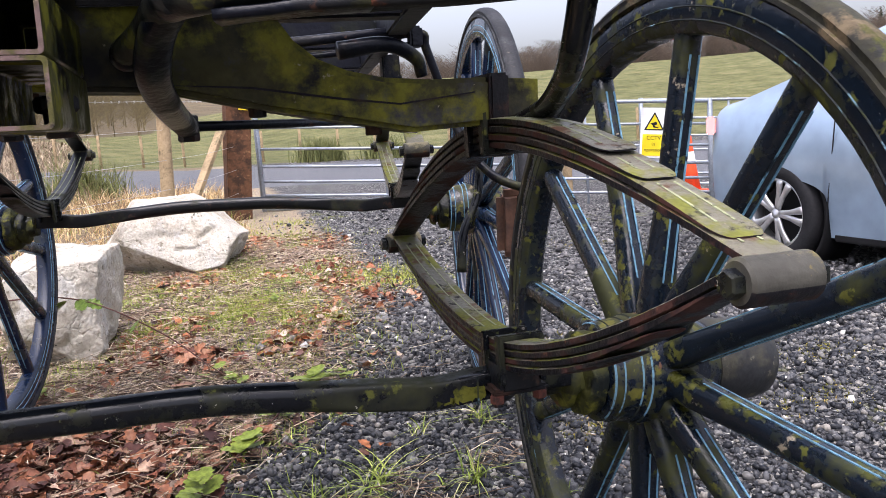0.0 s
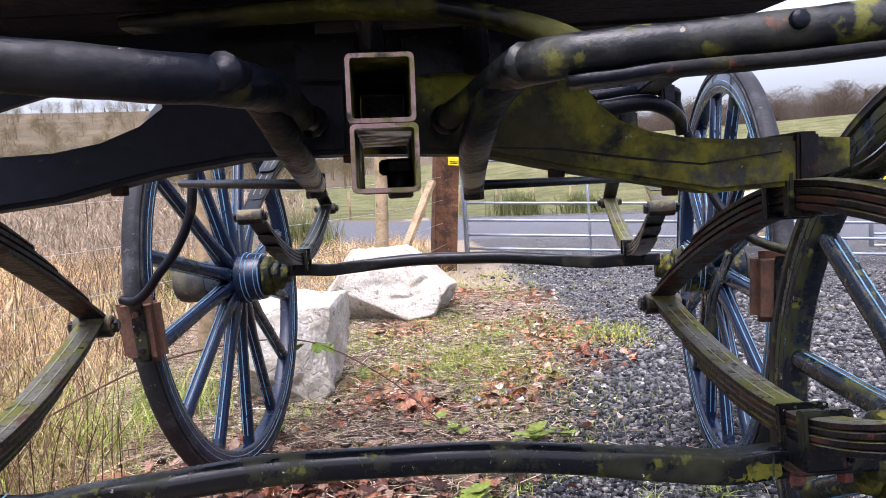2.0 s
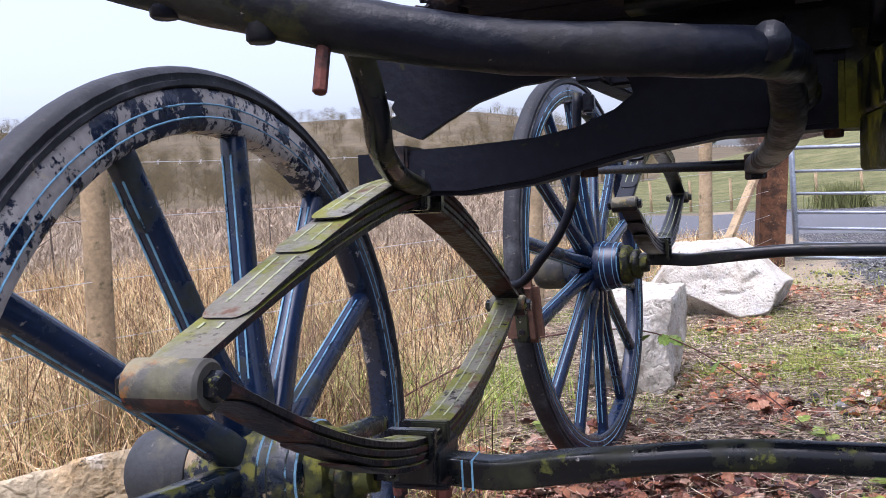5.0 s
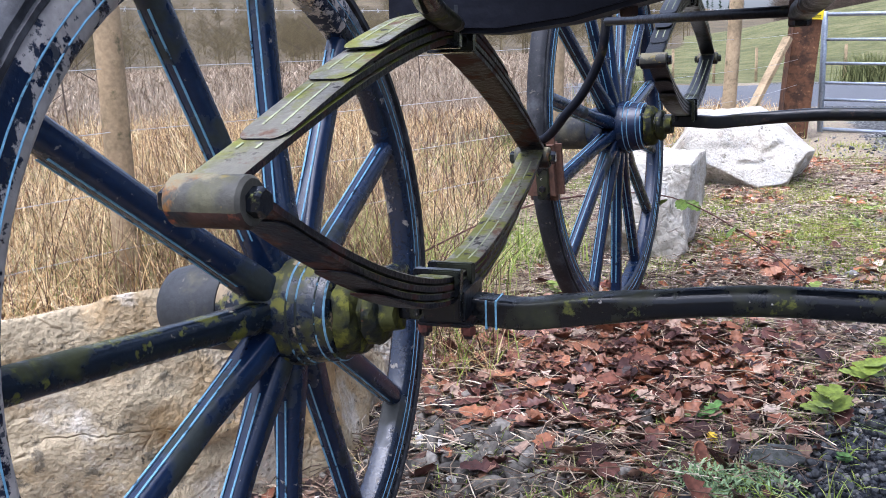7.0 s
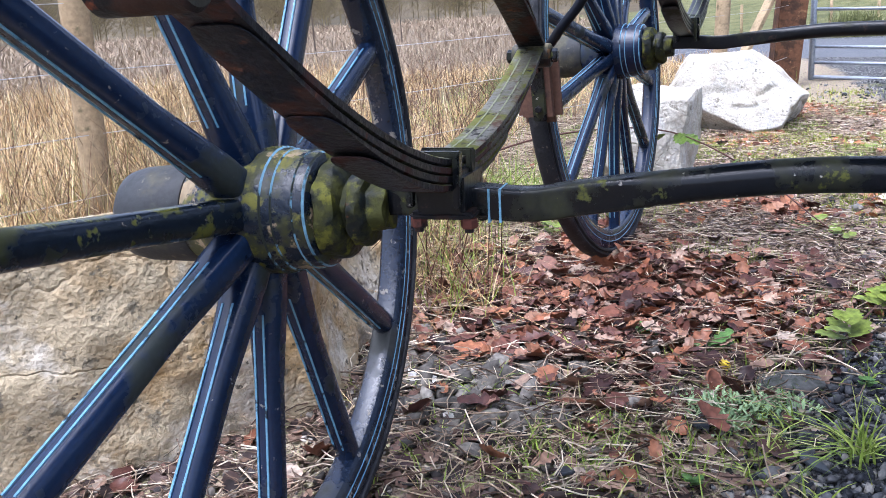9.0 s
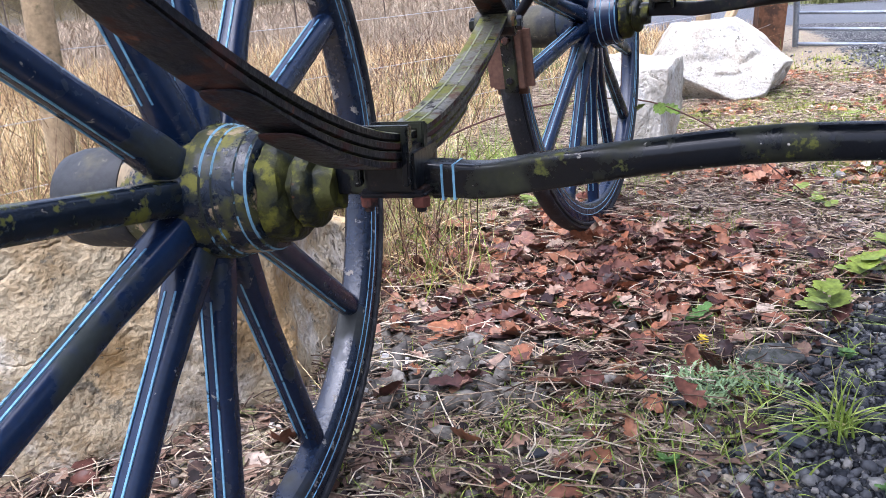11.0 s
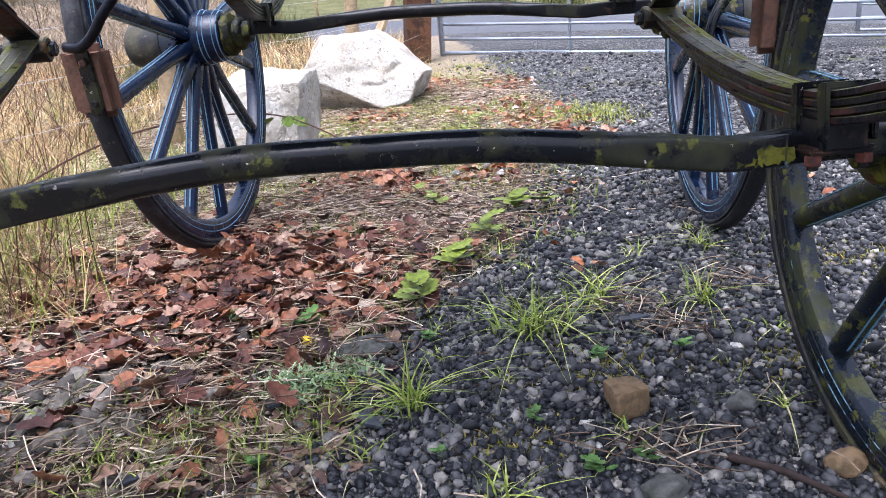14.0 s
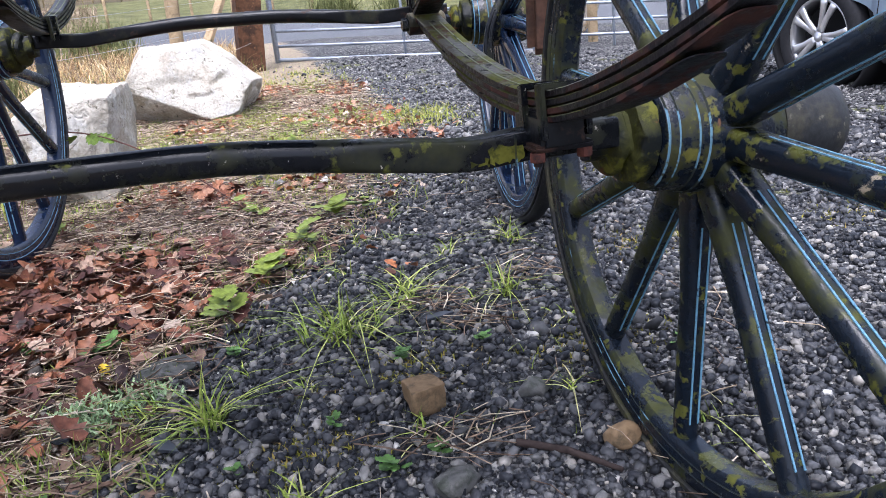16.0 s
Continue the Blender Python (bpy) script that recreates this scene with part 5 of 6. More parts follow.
def car_body():
    """Half-widths and heights station by station, from the tail (+y) to the nose; the side faces -x."""
    top = [(0.96, 0.86), (0.92, 0.97), (0.70, 1.02), (0.40, 1.06), (0.05, 1.17), (-0.35, 1.36), (-0.75, 1.46), (-1.2, 1.48), (-1.6, 1.42), (-2.0, 1.22), (-2.35, 1.0), (-2.9, 0.93), (-3.3, 0.82), (-3.5, 0.66)]
    rings = []
    for i in range(181):
        y = 0.96 - 4.46 * i / 180
        zt = float(np.interp(-y, [-a for a, _ in top], [b for _, b in top]))
        sill = 0.20 + 0.10 * float(smooth01(y, 0.45, 0.96)) + 0.10 * float(smooth01(-y, 3.1, 3.5))
        for wy in (0.0, -WB):
            d = abs(y - wy)
            if d < 0.385:
                sill = max(sill, 0.315 + math.sqrt(max(0.0, 0.385 ** 2 - d * d)) - 0.0)
        inset = 0.20 * float(smooth01(y, 0.50, 0.98)) ** 2 + 0.30 * float(smooth01(-y, 2.8, 3.55)) ** 2
        w = 0.89 - inset
        waist = min(0.92, zt - 0.02)
        green = max(0.0, zt - 0.95)
        prof = [(w * 0.97, sill), (w, 0.45 + 0.3 * max(0, sill - 0.4)), (w * 1.005, max(0.66, sill + 0.02)), (w * 0.985, max(0.80, sill + 0.04)), (w * 0.955, max(waist, sill + 0.06)), (w * 0.95 - green * 0.35, max(waist, sill + 0.06) + green * 0.55), (w * 0.93 - green * 0.62, zt - 0.035), (w * 0.55, zt)]
        half = [(x, z) for x, z in prof]
        tail = y if y < 0.40 else 0.40 + (y - 0.40) * 0.62
        rings.append([Vector((0.89 + s * x, tail, z)) for s, seq in ((-1, half), (1, half[::-1])) for x, z in seq])
    bm = loft(bmesh.new(), rings)
    bmesh.ops.recalc_face_normals(bm, faces=bm.faces)
    return bm


crisp(part("body", car_body(), car_paint, car), 38)
part("underside", box((1.5, 3.9, 0.35), pose(0.89, -1.3, 0.42), 0.05), dark_trim, car)
for y in (0.0, -WB):
    part("arch_lining", revolve([(0.02, 0.385), (0.30, 0.385), (0.30, 0.36), (0.02, 0.36)], 40, pose(0, y, 0.315)), dark_trim, car, smooth=True)
for sx, y in ((0.10, 0.0), (0.10, -WB), (1.68, 0.0), (1.68, -WB)):
    flip = 0 if sx < 1 else 180
    w = part("wheel", revolve([(-0.09, 0.215), (-0.105, 0.225), (-0.105, 0.29), (-0.085, 0.313), (0.085, 0.313), (0.105, 0.29), (0.105, 0.225), (0.09, 0.215)], 48), tyre_black, car, "black road tyre on a silver alloy rim", smooth=True)
    placed(w, pose(sx, y, 0.315, 0, 0, flip))
    part("rim", revolve([(-0.085, 0.200), (-0.098, 0.216), (-0.090, 0.222), (0.09, 0.222), (0.09, 0.20)], 40), alloy, w, smooth=True)
    part("brake_disc", revolve([(-0.02, 0.0), (-0.02, 0.17), (0.0, 0.17), (0.0, 0.0)], 32), dark_trim, w)
    for k in range(5):
        for da, wd in ((-11, 0.020), (11, 0.020)):
            bm = tube([(-0.088, 0, 0.03), (-0.092, math.sin(radians(da)) * 0.10, 0.12), (-0.090, math.sin(radians(da)) * 0.205, 0.205)], [(0.022, 0.012), (0.016, 0.010), (0.026, 0.010)], n=4, k=8, e=3, up=(1, 0, 0))
            bmesh.ops.transform(bm, matrix=pose(0, 0, 0, 72 * k + 20), verts=bm.verts)
            part("rim_spoke", bm, alloy, w, smooth=True)
    part("centre_cap", revolve([(-0.088, 0.032), (-0.10, 0.028), (-0.102, 0.0)], 20, closed=False), alloy, w, smooth=True)
bm = prism([(-0.14, -0.055), (0.10, -0.06), (0.13, 0.05), (-0.02, 0.065)], 0.06, pose(0.066, 0.645, 0.865, 0, 0, 50), bevel=0.012)
part("tail_lamp", bm, lamp_red, car, "red tail lamp")
part("door_handle", box((0.02, 0.16, 0.025), pose(0.012, -0.62, 0.865), 0.008), car_paint, car)
for y in (-0.42, -1.35):
    part("door_seam", box((0.004, 0.006, 0.58), pose(0.0005, y, 0.58, 6), 0), dark_trim, car)
part("sill_trim", box((0.03, 1.80, 0.05), pose(0.03, -1.33, 0.205), 0.01), dark_trim, car)
for y0, y1, z0, z1 in ((-0.45, -1.25, 0.97, 1.36), (-1.32, -2.05, 0.97, 1.32)):
    bm = prism([(y0, z0), (y1, z0), (y1 + 0.05, z1 - 0.05 * (y1 < -2)), (y0 - 0.18, z1)], 0.01, Matrix.Rotation(radians(90), 4, "Z"), bevel=0)
    bmesh.ops.transform(bm, matrix=pose(0.155, 0, 0, 0, 18, 0) , verts=bm.verts)
    part("side_window", bm, glass_dark, car)


# ---- gravel, litter and plants ----
rng = np.random.default_rng(3)


# low green patches: centre and radius
GREENS = ((0.60, 4.78, 0.30), (0.26, 4.33, 0.22), (0.64, 4.08, 0.24), (-0.19, 5.64, 0.28), (0.06, 5.05, 0.28), (0.38, 4.57, 0.22), (1.10, 5.24, 0.22), (1.31, 5.0, 0.18), (0.45, 5.6, 0.40), (0.55, 7.6, 0.5), (0.35, 3.75, 0.2), (-0.15, 4.4, 0.16))


def green_share(x, y):
    out = np.zeros(len(x))
    for gx, gy, gr in GREENS:
        out = np.maximum(out, np.exp(-((x - gx) ** 2 + (y - gy) ** 2) / gr ** 2))
    return out


def keep_where(x, y, share):
    return rng.uniform(0, 1, len(x)) < share


def litter_share(x, y):
    return zone(x, y)[0]


def blob(seed):
    bm = bmesh.new()
    bmesh.ops.create_icosphere(bm, subdivisions=1, radius=1.0)
    r = random.Random(seed)
    cuts = [(Vector((r.gauss(0, 1), r.gauss(0, 1), r.gauss(0, 1))).normalized(), r.uniform(0.45, 0.8)) for _ in range(9)]
    for v in bm.verts:
        for nrm, d in cuts:
            s = v.co.dot(nrm) - d
            if s > 0:
                v.co -= nrm * s
    v = np.array([q.co[:] for q in bm.verts])
    f = np.array([[w.index for w in q.verts] for q in bm.faces])
    bm.free()
    return v, f


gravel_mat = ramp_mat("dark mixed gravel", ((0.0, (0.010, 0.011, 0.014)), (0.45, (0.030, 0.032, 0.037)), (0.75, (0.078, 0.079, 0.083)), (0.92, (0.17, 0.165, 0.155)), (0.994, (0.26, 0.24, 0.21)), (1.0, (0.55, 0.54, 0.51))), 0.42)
V, F = [], []
far_v, far_f, far_n = [], [], 0
base = 0
for seed in range(4):
    bv, bf = blob(seed)
    n = 18000
    rr = 0.9 + 3.4 * rng.uniform(0, 1, n) ** 1.25
    th = rng.uniform(-0.55, 1.25, n)
    x, y = rr * np.sin(th) + 0.0, rr * np.cos(th) + 0.15
    ok = (x > gravel_edge(np.minimum(y, 6)) - 0.25) & (y > 0.55) & keep_where(x, y, 1.02 - litter_share(x, y) * 0.93)
    x, y = x[ok], y[ok]
    n = len(x)
    size = rng.lognormal(math.log(0.0070), 0.42, n) * (0.85 + 0.15 * np.hypot(x, y))
    size = np.clip(size, 0.0036, 0.019)
    sc = size[:, None] * np.stack([rng.uniform(0.9, 1.4, n), rng.uniform(0.8, 1.2, n), rng.uniform(0.6, 0.95, n)], 1)
    m = spin(rng, n, 0.5) * sc[:, None, :]
    at_z = ground_z(x, y) + size * rng.uniform(0.0, 0.5, n)
    # further stones take the paler ramp: grazing sky sheen put into their colour
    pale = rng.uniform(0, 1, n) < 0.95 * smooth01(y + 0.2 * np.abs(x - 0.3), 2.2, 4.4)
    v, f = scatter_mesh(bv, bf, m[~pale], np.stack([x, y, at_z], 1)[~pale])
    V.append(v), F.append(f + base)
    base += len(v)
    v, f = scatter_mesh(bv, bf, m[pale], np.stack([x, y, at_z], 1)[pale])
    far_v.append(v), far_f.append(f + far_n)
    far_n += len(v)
bv, bf = blob(20)
n = 16000
rr = 3.6 + 5.5 * rng.uniform(0, 1, n) ** 1.2
th = rng.uniform(-0.1, 0.95, n)
x, y = rr * np.sin(th), rr * np.cos(th)
ok = (x > gravel_edge(np.minimum(y, 6)) - 0.3) & keep_where(x, y, 1.0 - litter_share(x, y) * 0.8)
x, y = x[ok], y[ok]
n = len(x)
size = np.clip(rng.lognormal(math.log(0.013), 0.4, n), 0.006, 0.035)
sc = size[:, None] * np.stack([rng.uniform(0.9, 1.4, n), rng.uniform(0.8, 1.2, n), rng.uniform(0.5, 0.9, n)], 1)
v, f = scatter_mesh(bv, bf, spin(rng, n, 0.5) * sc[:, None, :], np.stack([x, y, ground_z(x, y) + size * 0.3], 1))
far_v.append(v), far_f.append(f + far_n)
# ramp lifted above the near gravel's to paint in the sky's reflection
from_arrays("far_gravel", np.concatenate(far_v), np.concatenate(far_f), ramp_mat("paler gravel with sky sheen in colour", ((0.0, (0.014, 0.014, 0.016)), (0.4, (0.052, 0.052, 0.055)), (0.8, (0.135, 0.132, 0.13)), (0.985, (0.24, 0.23, 0.21)), (0.994, (0.33, 0.32, 0.30)), (1.0, (0.66, 0.65, 0.62))), 0.38), "grey gravel stones further off", "gravel")
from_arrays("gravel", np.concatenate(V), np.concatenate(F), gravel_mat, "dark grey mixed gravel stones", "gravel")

# paler rubble beside the left front wheel
bv, bf = blob(9)
n = 620
x, y = rng.normal(-0.84, 0.17, n), rng.normal(1.86, 0.13, n)
size = np.clip(rng.lognormal(math.log(0.019), 0.42, n), 0.008, 0.046)
sc = size[:, None] * np.stack([rng.uniform(0.9, 1.5, n), rng.uniform(0.8, 1.2, n), rng.uniform(0.5, 0.9, n)], 1)
v, f = scatter_mesh(bv, bf, spin(rng, n, 0.4) * sc[:, None, :], np.stack([x, y, ground_z(x, y) + size * 0.4], 1))
from_arrays("rubble", v, f, ramp_mat("grey-brown rubble", ((0.0, (0.06, 0.055, 0.05)), (0.6, (0.14, 0.125, 0.105)), (0.95, (0.24, 0.22, 0.19)), (1.0, (0.6, 0.58, 0.55))), 0.8), "grey-brown rubble stones", "rubble")


# larger pebbles lying in the gravel
bv, bf = blob(14)
n = 170
x, y = rng.uniform(-0.35, 1.15, n), 1.05 + 1.5 * rng.uniform(0, 1, n) ** 1.2
ok = x > gravel_edge(y) - 0.1
x, y = x[ok], y[ok]
n = len(x)
size = np.clip(rng.lognormal(math.log(0.0145), 0.3, n), 0.009, 0.028)
sc = size[:, None] * np.stack([rng.uniform(0.9, 1.4, n), rng.uniform(0.8, 1.2, n), rng.uniform(0.55, 0.85, n)], 1)
v, f = scatter_mesh(bv, bf, spin(rng, n, 0.4) * sc[:, None, :], np.stack([x, y, ground_z(x, y) + size * 0.5], 1))
from_arrays("pebbles", v, f, ramp_mat("grey pebbles", ((0.0, (0.03, 0.031, 0.034)), (0.6, (0.075, 0.076, 0.078)), (0.92, (0.14, 0.135, 0.125)), (1.0, (0.38, 0.36, 0.32))), 0.55), "larger grey pebbles in the gravel", "pebbles")


def leaf_shape(seed):
    """A curled, lobed leaf about one unit long: midrib and two lobed edges."""
    r = random.Random(seed)
    n = 9
    vs, fs = [], []
    curl, bend = r.uniform(0.1, 0.5), r.uniform(-0.5, 0.6)
    for i in range(n):
        t = i / (n - 1)
        w = 0.40 * math.sin(math.pi * min(1, t * 0.93 + 0.05)) ** 0.7 * (1.0 if i % 2 else 0.68)
        z0 = bend * (t - 0.5) ** 2
        vs += [(t - 0.5, 0, z0), (t - 0.5 + 0.05 * (i % 2), w, z0 + curl * w + r.uniform(-0.05, 0.05)), (t - 0.5 + 0.05 * (i % 2), -w, z0 + curl * w * r.uniform(0.3, 1.4))]
    for i in range(n - 1):
        a, b = 3 * i, 3 * (i + 1)
        fs += [(a, b, b + 1), (a, b + 1, a + 1), (a, a + 2, b + 2), (a, b + 2, b)]
    return np.array(vs), np.array(fs)


leaf_mat = ramp_mat("fallen russet leaves", ((0.0, (0.026, 0.014, 0.013)), (0.22, (0.070, 0.030, 0.024)), (0.48, (0.145, 0.058, 0.038)), (0.70, (0.26, 0.105, 0.052)), (0.86, (0.25, 0.145, 0.098)), (0.96, (0.36, 0.25, 0.18)), (1.0, (0.48, 0.38, 0.30))), 0.35)
V, F, base = [], [], 0
for seed in range(7):
    lv, lf = leaf_shape(seed)
    n = 900
    k = rng.uniform(0, 1, n)
    x = np.where(k < 0.55, rng.normal(-0.60, 0.33, n), rng.uniform(-1.5, 0.5, n))
    y = np.where(k < 0.55, rng.normal(2.50, 0.30, n), 1.25 + 4.4 * rng.uniform(0, 1, n) ** 0.7)
    far = k > 0.80
    x = np.where(far, rng.normal(0.95, 0.42, n), x)
    y = np.where(far, rng.uniform(3.6, 8.2, n), y)
    thin = 0.35 + 0.65 * (np.sin(5.2 * x + 2.1 * y) * np.sin(3.7 * y - 1.9 * x) > -0.1)
    ok = keep_where(x, y, (0.02 + 0.98 * litter_share(x, y) * np.where(k < 0.55, 0.72, thin)) * (1 - 0.80 * smooth01(y, 2.7, 3.4))) & (y > 0.9)
    x, y = x[ok], y[ok]
    n = len(x)
    size = np.clip(rng.lognormal(math.log(0.052), 0.38, n), 0.022, 0.105) * (1 - 0.35 * smooth01(y, 3.0, 4.5))
    dry = zone(x, y)[1]
    v, f = scatter_mesh(lv, lf, spin(rng, n, 0.32) * (size[:, None] * np.stack([np.ones(n), rng.uniform(0.6, 1.15, n), rng.uniform(0.3, 1.7, n)], 1))[:, None, :], np.stack([x, y, ground_z(x, y) + 0.008 + rng.uniform(0, 0.03, n)], 1))
    V.append(v), F.append(f + base)
    base += len(v)
from_arrays("fallen_leaves", np.concatenate(V), np.concatenate(F), leaf_mat, "russet fallen leaves on the ground", "leaves")
# darker, flat, rotting litter below them
V, F, base = [], [], 0
for seed in (11, 12, 13):
    lv, lf = leaf_shape(seed)
    lv = lv * np.array([1, 1, 0.35])
    n = 5200
    x, y = rng.uniform(-1.7, 1.0, n), 0.9 + 5.3 * rng.uniform(0, 1, n) ** 1.3
    ok = keep_where(x, y, litter_share(x, y) * (1 - smooth01(y, 2.6, 3.3)))
    x, y = x[ok], y[ok]
    n = len(x)
    v, f = scatter_mesh(lv, lf, spin(rng, n, 0.28) * rng.uniform(0.02, 0.060, n)[:, None, None], np.stack([x, y, ground_z(x, y) + 0.004 + rng.uniform(0, 0.008, n)], 1))
    V.append(v), F.append(f + base)
    base += len(v)
from_arrays("leaf_litter", np.concatenate(V), np.concatenate(F), ramp_mat("rotting leaf litter", ((0.0, (0.016, 0.012, 0.012)), (0.3, (0.048, 0.030, 0.026)), (0.6, (0.13, 0.075, 0.056)), (0.85, (0.26, 0.17, 0.12)), (0.95, (0.42, 0.33, 0.26)), (1.0, (0.16, 0.18, 0.06))), 0.45), "dark rotting leaf litter", "leaf litter")


def blades(x, y, height, width, lean, segs=4, droop=0.5):
    """Grass blades as thin tapering strips."""
    n = len(x)
    az = rng.uniform(0, 6.283, n)
    dx, dy = np.cos(az), np.sin(az)
    ln = np.abs(rng.normal(0, lean, n)) + 0.08
    t = np.linspace(0, 1, segs + 1)
    out = ln[:, None] * (t ** (1 + droop))[None] * height[:, None]
    up = height[:, None] * (t[None] * (1 - 0.35 * ln[:, None] * t[None] ** 1.5))
    px, py = x[:, None] + dx[:, None] * out, y[:, None] + dy[:, None] * out
    pz = ground_z(x, y)[:, None] + up - 0.005
    face = rng.uniform(0, 6.283, n)
    w = width[:, None] * (1 - t[None] ** 1.5 * 0.92) * 0.5
    sx, sy = np.cos(face)[:, None] * w, np.sin(face)[:, None] * w
    a = np.stack([px - sx, py - sy, pz], -1)
    b = np.stack([px + sx, py + sy, pz], -1)
    v = np.stack([a, b], 2).reshape(n, -1, 3)
    i = np.arange(segs)
    q = np.stack([2 * i, 2 * i + 1, 2 * i + 3, 2 * i + 2], 1)
    f = q[None] + (np.arange(n) * (2 * segs + 2))[:, None, None]
    return v.reshape(-1, 3), f.reshape(-1, 4)


straw = ramp_mat("dry straw-coloured grass", ((0.0, (0.13, 0.070, 0.034)), (0.25, (0.33, 0.20, 0.088)), (0.55, (0.55, 0.38, 0.18)), (0.85, (0.72, 0.55, 0.30)), (0.94, (0.78, 0.65, 0.43)), (1.0, (0.22, 0.24, 0.07))), 0.7)
fresh = ramp_mat("fresh green grass", ((0.0, (0.11, 0.16, 0.03)), (0.5, (0.24, 0.32, 0.055)), (0.85, (0.37, 0.42, 0.10)), (1.0, (0.52, 0.46, 0.26))), 0.6)

# rank dry grass on the verge and beyond the fence
n = 60000
rr = 1.6 + 14 * rng.uniform(0, 1, n) ** 1.6
th = rng.uniform(-1.45, 0.12, n)
x, y = rr * np.sin(th) - 0.1, rr * np.cos(th)
d = zone(x, y)[1]
inrock = ((x + 1.85) / 0.72) ** 2 + ((y - 1.75) / 0.9) ** 2 < 1
ok = keep_where(x, y, d) & ~inrock
x, y = x[ok], y[ok]
n = len(x)
dist = np.hypot(x, y)
h = rng.uniform(0.18, 0.62, n) * (0.5 + 0.5 * smooth01(-x - 0.36 * (y - 2.2), 1.0, 2.0))
v, f = blades(x, y, h, (0.0022 + 0.0005 * dist) * rng.uniform(0.6, 1.6, n), rng.uniform(0.4, 1.9, n), 5)
clump = np.sin(1.9 * x + 0.6) * np.sin(1.3 * y + 2.0) + 0.5 * np.sin(4.3 * x + 2.7 * y) + rng.normal(0, 0.35, n)
sedge = np.repeat(clump > 0.6, len(f) // n)
sedge_mat = ramp_mat("brown and olive sedge", ((0.0, (0.07, 0.038, 0.024)), (0.35, (0.19, 0.11, 0.055)), (0.65, (0.32, 0.215, 0.10)), (0.85, (0.20, 0.20, 0.07)), (1.0, (0.36, 0.30, 0.20))), 0.75)
from_arrays("dry_grass", v, f[~sedge], straw, "tall straw-coloured dry grass", "grass")
from_arrays("sedge", v, f[sedge], sedge_mat, "brown and olive tangled sedge on the verge", "grass")
# flattened stems lying over one another
pick = rng.uniform(0, 1, n) < 0.22
v, f = blades(x[pick], y[pick], h[pick] * 1.2, 0.0022 + 0.0005 * dist[pick], 3.2, 6, 0.9)
from_arrays("dry_grass", v, f, straw, "bent and flattened dry grass stems", "grass")
# the same grass across the field to the wood
n = 26000
rr = 13 + 46 * rng.uniform(0, 1, n) ** 1.1
th = np.radians(rng.uniform(-62, -6, n))
x, y = rr * np.sin(th), rr * np.cos(th)
ok = keep_where(x, y, zone(x, y)[1])
x, y = x[ok], y[ok]
dist = np.hypot(x, y)
v, f = blades(x, y, rng.uniform(0.15, 0.55, len(x)), 0.0012 * dist, 1.0, 3)
from_arrays("dry_grass", v, f, ramp_mat("pale tan field grass", ((0.0, (0.14, 0.10, 0.07)), (0.5, (0.29, 0.22, 0.15)), (1.0, (0.42, 0.34, 0.24))), 0.8), "pale dry grass across the rough field", "grass")
# green bottom growth
n = 26000
rr = 1.5 + 8 * rng.uniform(0, 1, n) ** 1.5
th = rng.uniform(-1.3, 0.12, n)
x, y = rr * np.sin(th) - 0.1, rr * np.cos(th)
patch = np.sin(2.3 * x + 1.0) * np.sin(1.7 * y + 0.4) + 0.5 * np.sin(5.1 * x - 3.3 * y)
ok = keep_where(x, y, zone(x, y)[1] * (patch > -0.15))
x, y = x[ok], y[ok]
v, f = blades(x, y, rng.uniform(0.08, 0.28, len(x)), np.full(len(x), 0.004), 0.6, 3)
from_arrays("green_grass", v, f, fresh, "low green grass among dry stems", "grass")
# taller green clumps at the foot of the verge
n = 1300
k = rng.integers(0, 6, n)
x = np.array([-2.55, -2.2, -1.9, -1.35, -1.1, -2.9])[k] + rng.normal(0, 0.16, n)
y = np.array([3.35, 3.6, 3.5, 3.4, 3.9, 3.0])[k] + rng.normal(0, 0.14, n)
v, f = blades(x, y, rng.uniform(0.12, 0.42, n), np.full(n, 0.006), 0.9, 5, 0.8)
from_arrays("green_grass", v, f, fresh, "taller green grass clumps at the verge foot", "grass")

n = 42000
x, y = rng.uniform(-1.3, 1.1, n), 1.0 + 6 * rng.uniform(0, 1, n) ** 0.8
patch = np.sin(4.3 * x + 1.0) * np.sin(3.1 * y + 0.4) + 0.6 * np.sin(7.1 * x - 5.3 * y) + 0.25 * smooth01(y, 3, 4)
ok = keep_where(x, y, (0.03 + 0.97 * litter_share(x, y)) * smooth01(patch, 0.05, 0.7))
x, y = x[ok], y[ok]
v, f = blades(x, y, rng.uniform(0.015, 0.075, len(x)), 0.0028 + 0.0007 * y, 0.9, 3)
from_arrays("green_grass", v, f, fresh, "short green grass through the leaf litter", "grass")

# broken leaf pieces drifted together further off
lv, lf = leaf_shape(77)
n = 9000
x, y = rng.normal(0.45, 0.55, n), rng.uniform(2.3, 7.6, n)
drift = np.sin(4.1 * x + 1.3 * y) * np.sin(2.3 * y - 2.2 * x + 1.0) + 0.45 * np.sin(9 * x - 4 * y)
ok = keep_where(x, y, np.maximum(litter_share(x, y), 0.05) * smooth01(drift, 0.05, 0.8))
x, y = x[ok], y[ok]
n = len(x)
v, f = scatter_mesh(lv, lf, spin(rng, n, 0.4) * (rng.uniform(0.018, 0.06, n))[:, None, None], np.stack([x, y, ground_z(x, y) + 0.012 + rng.uniform(0, 0.02, n)], 1))
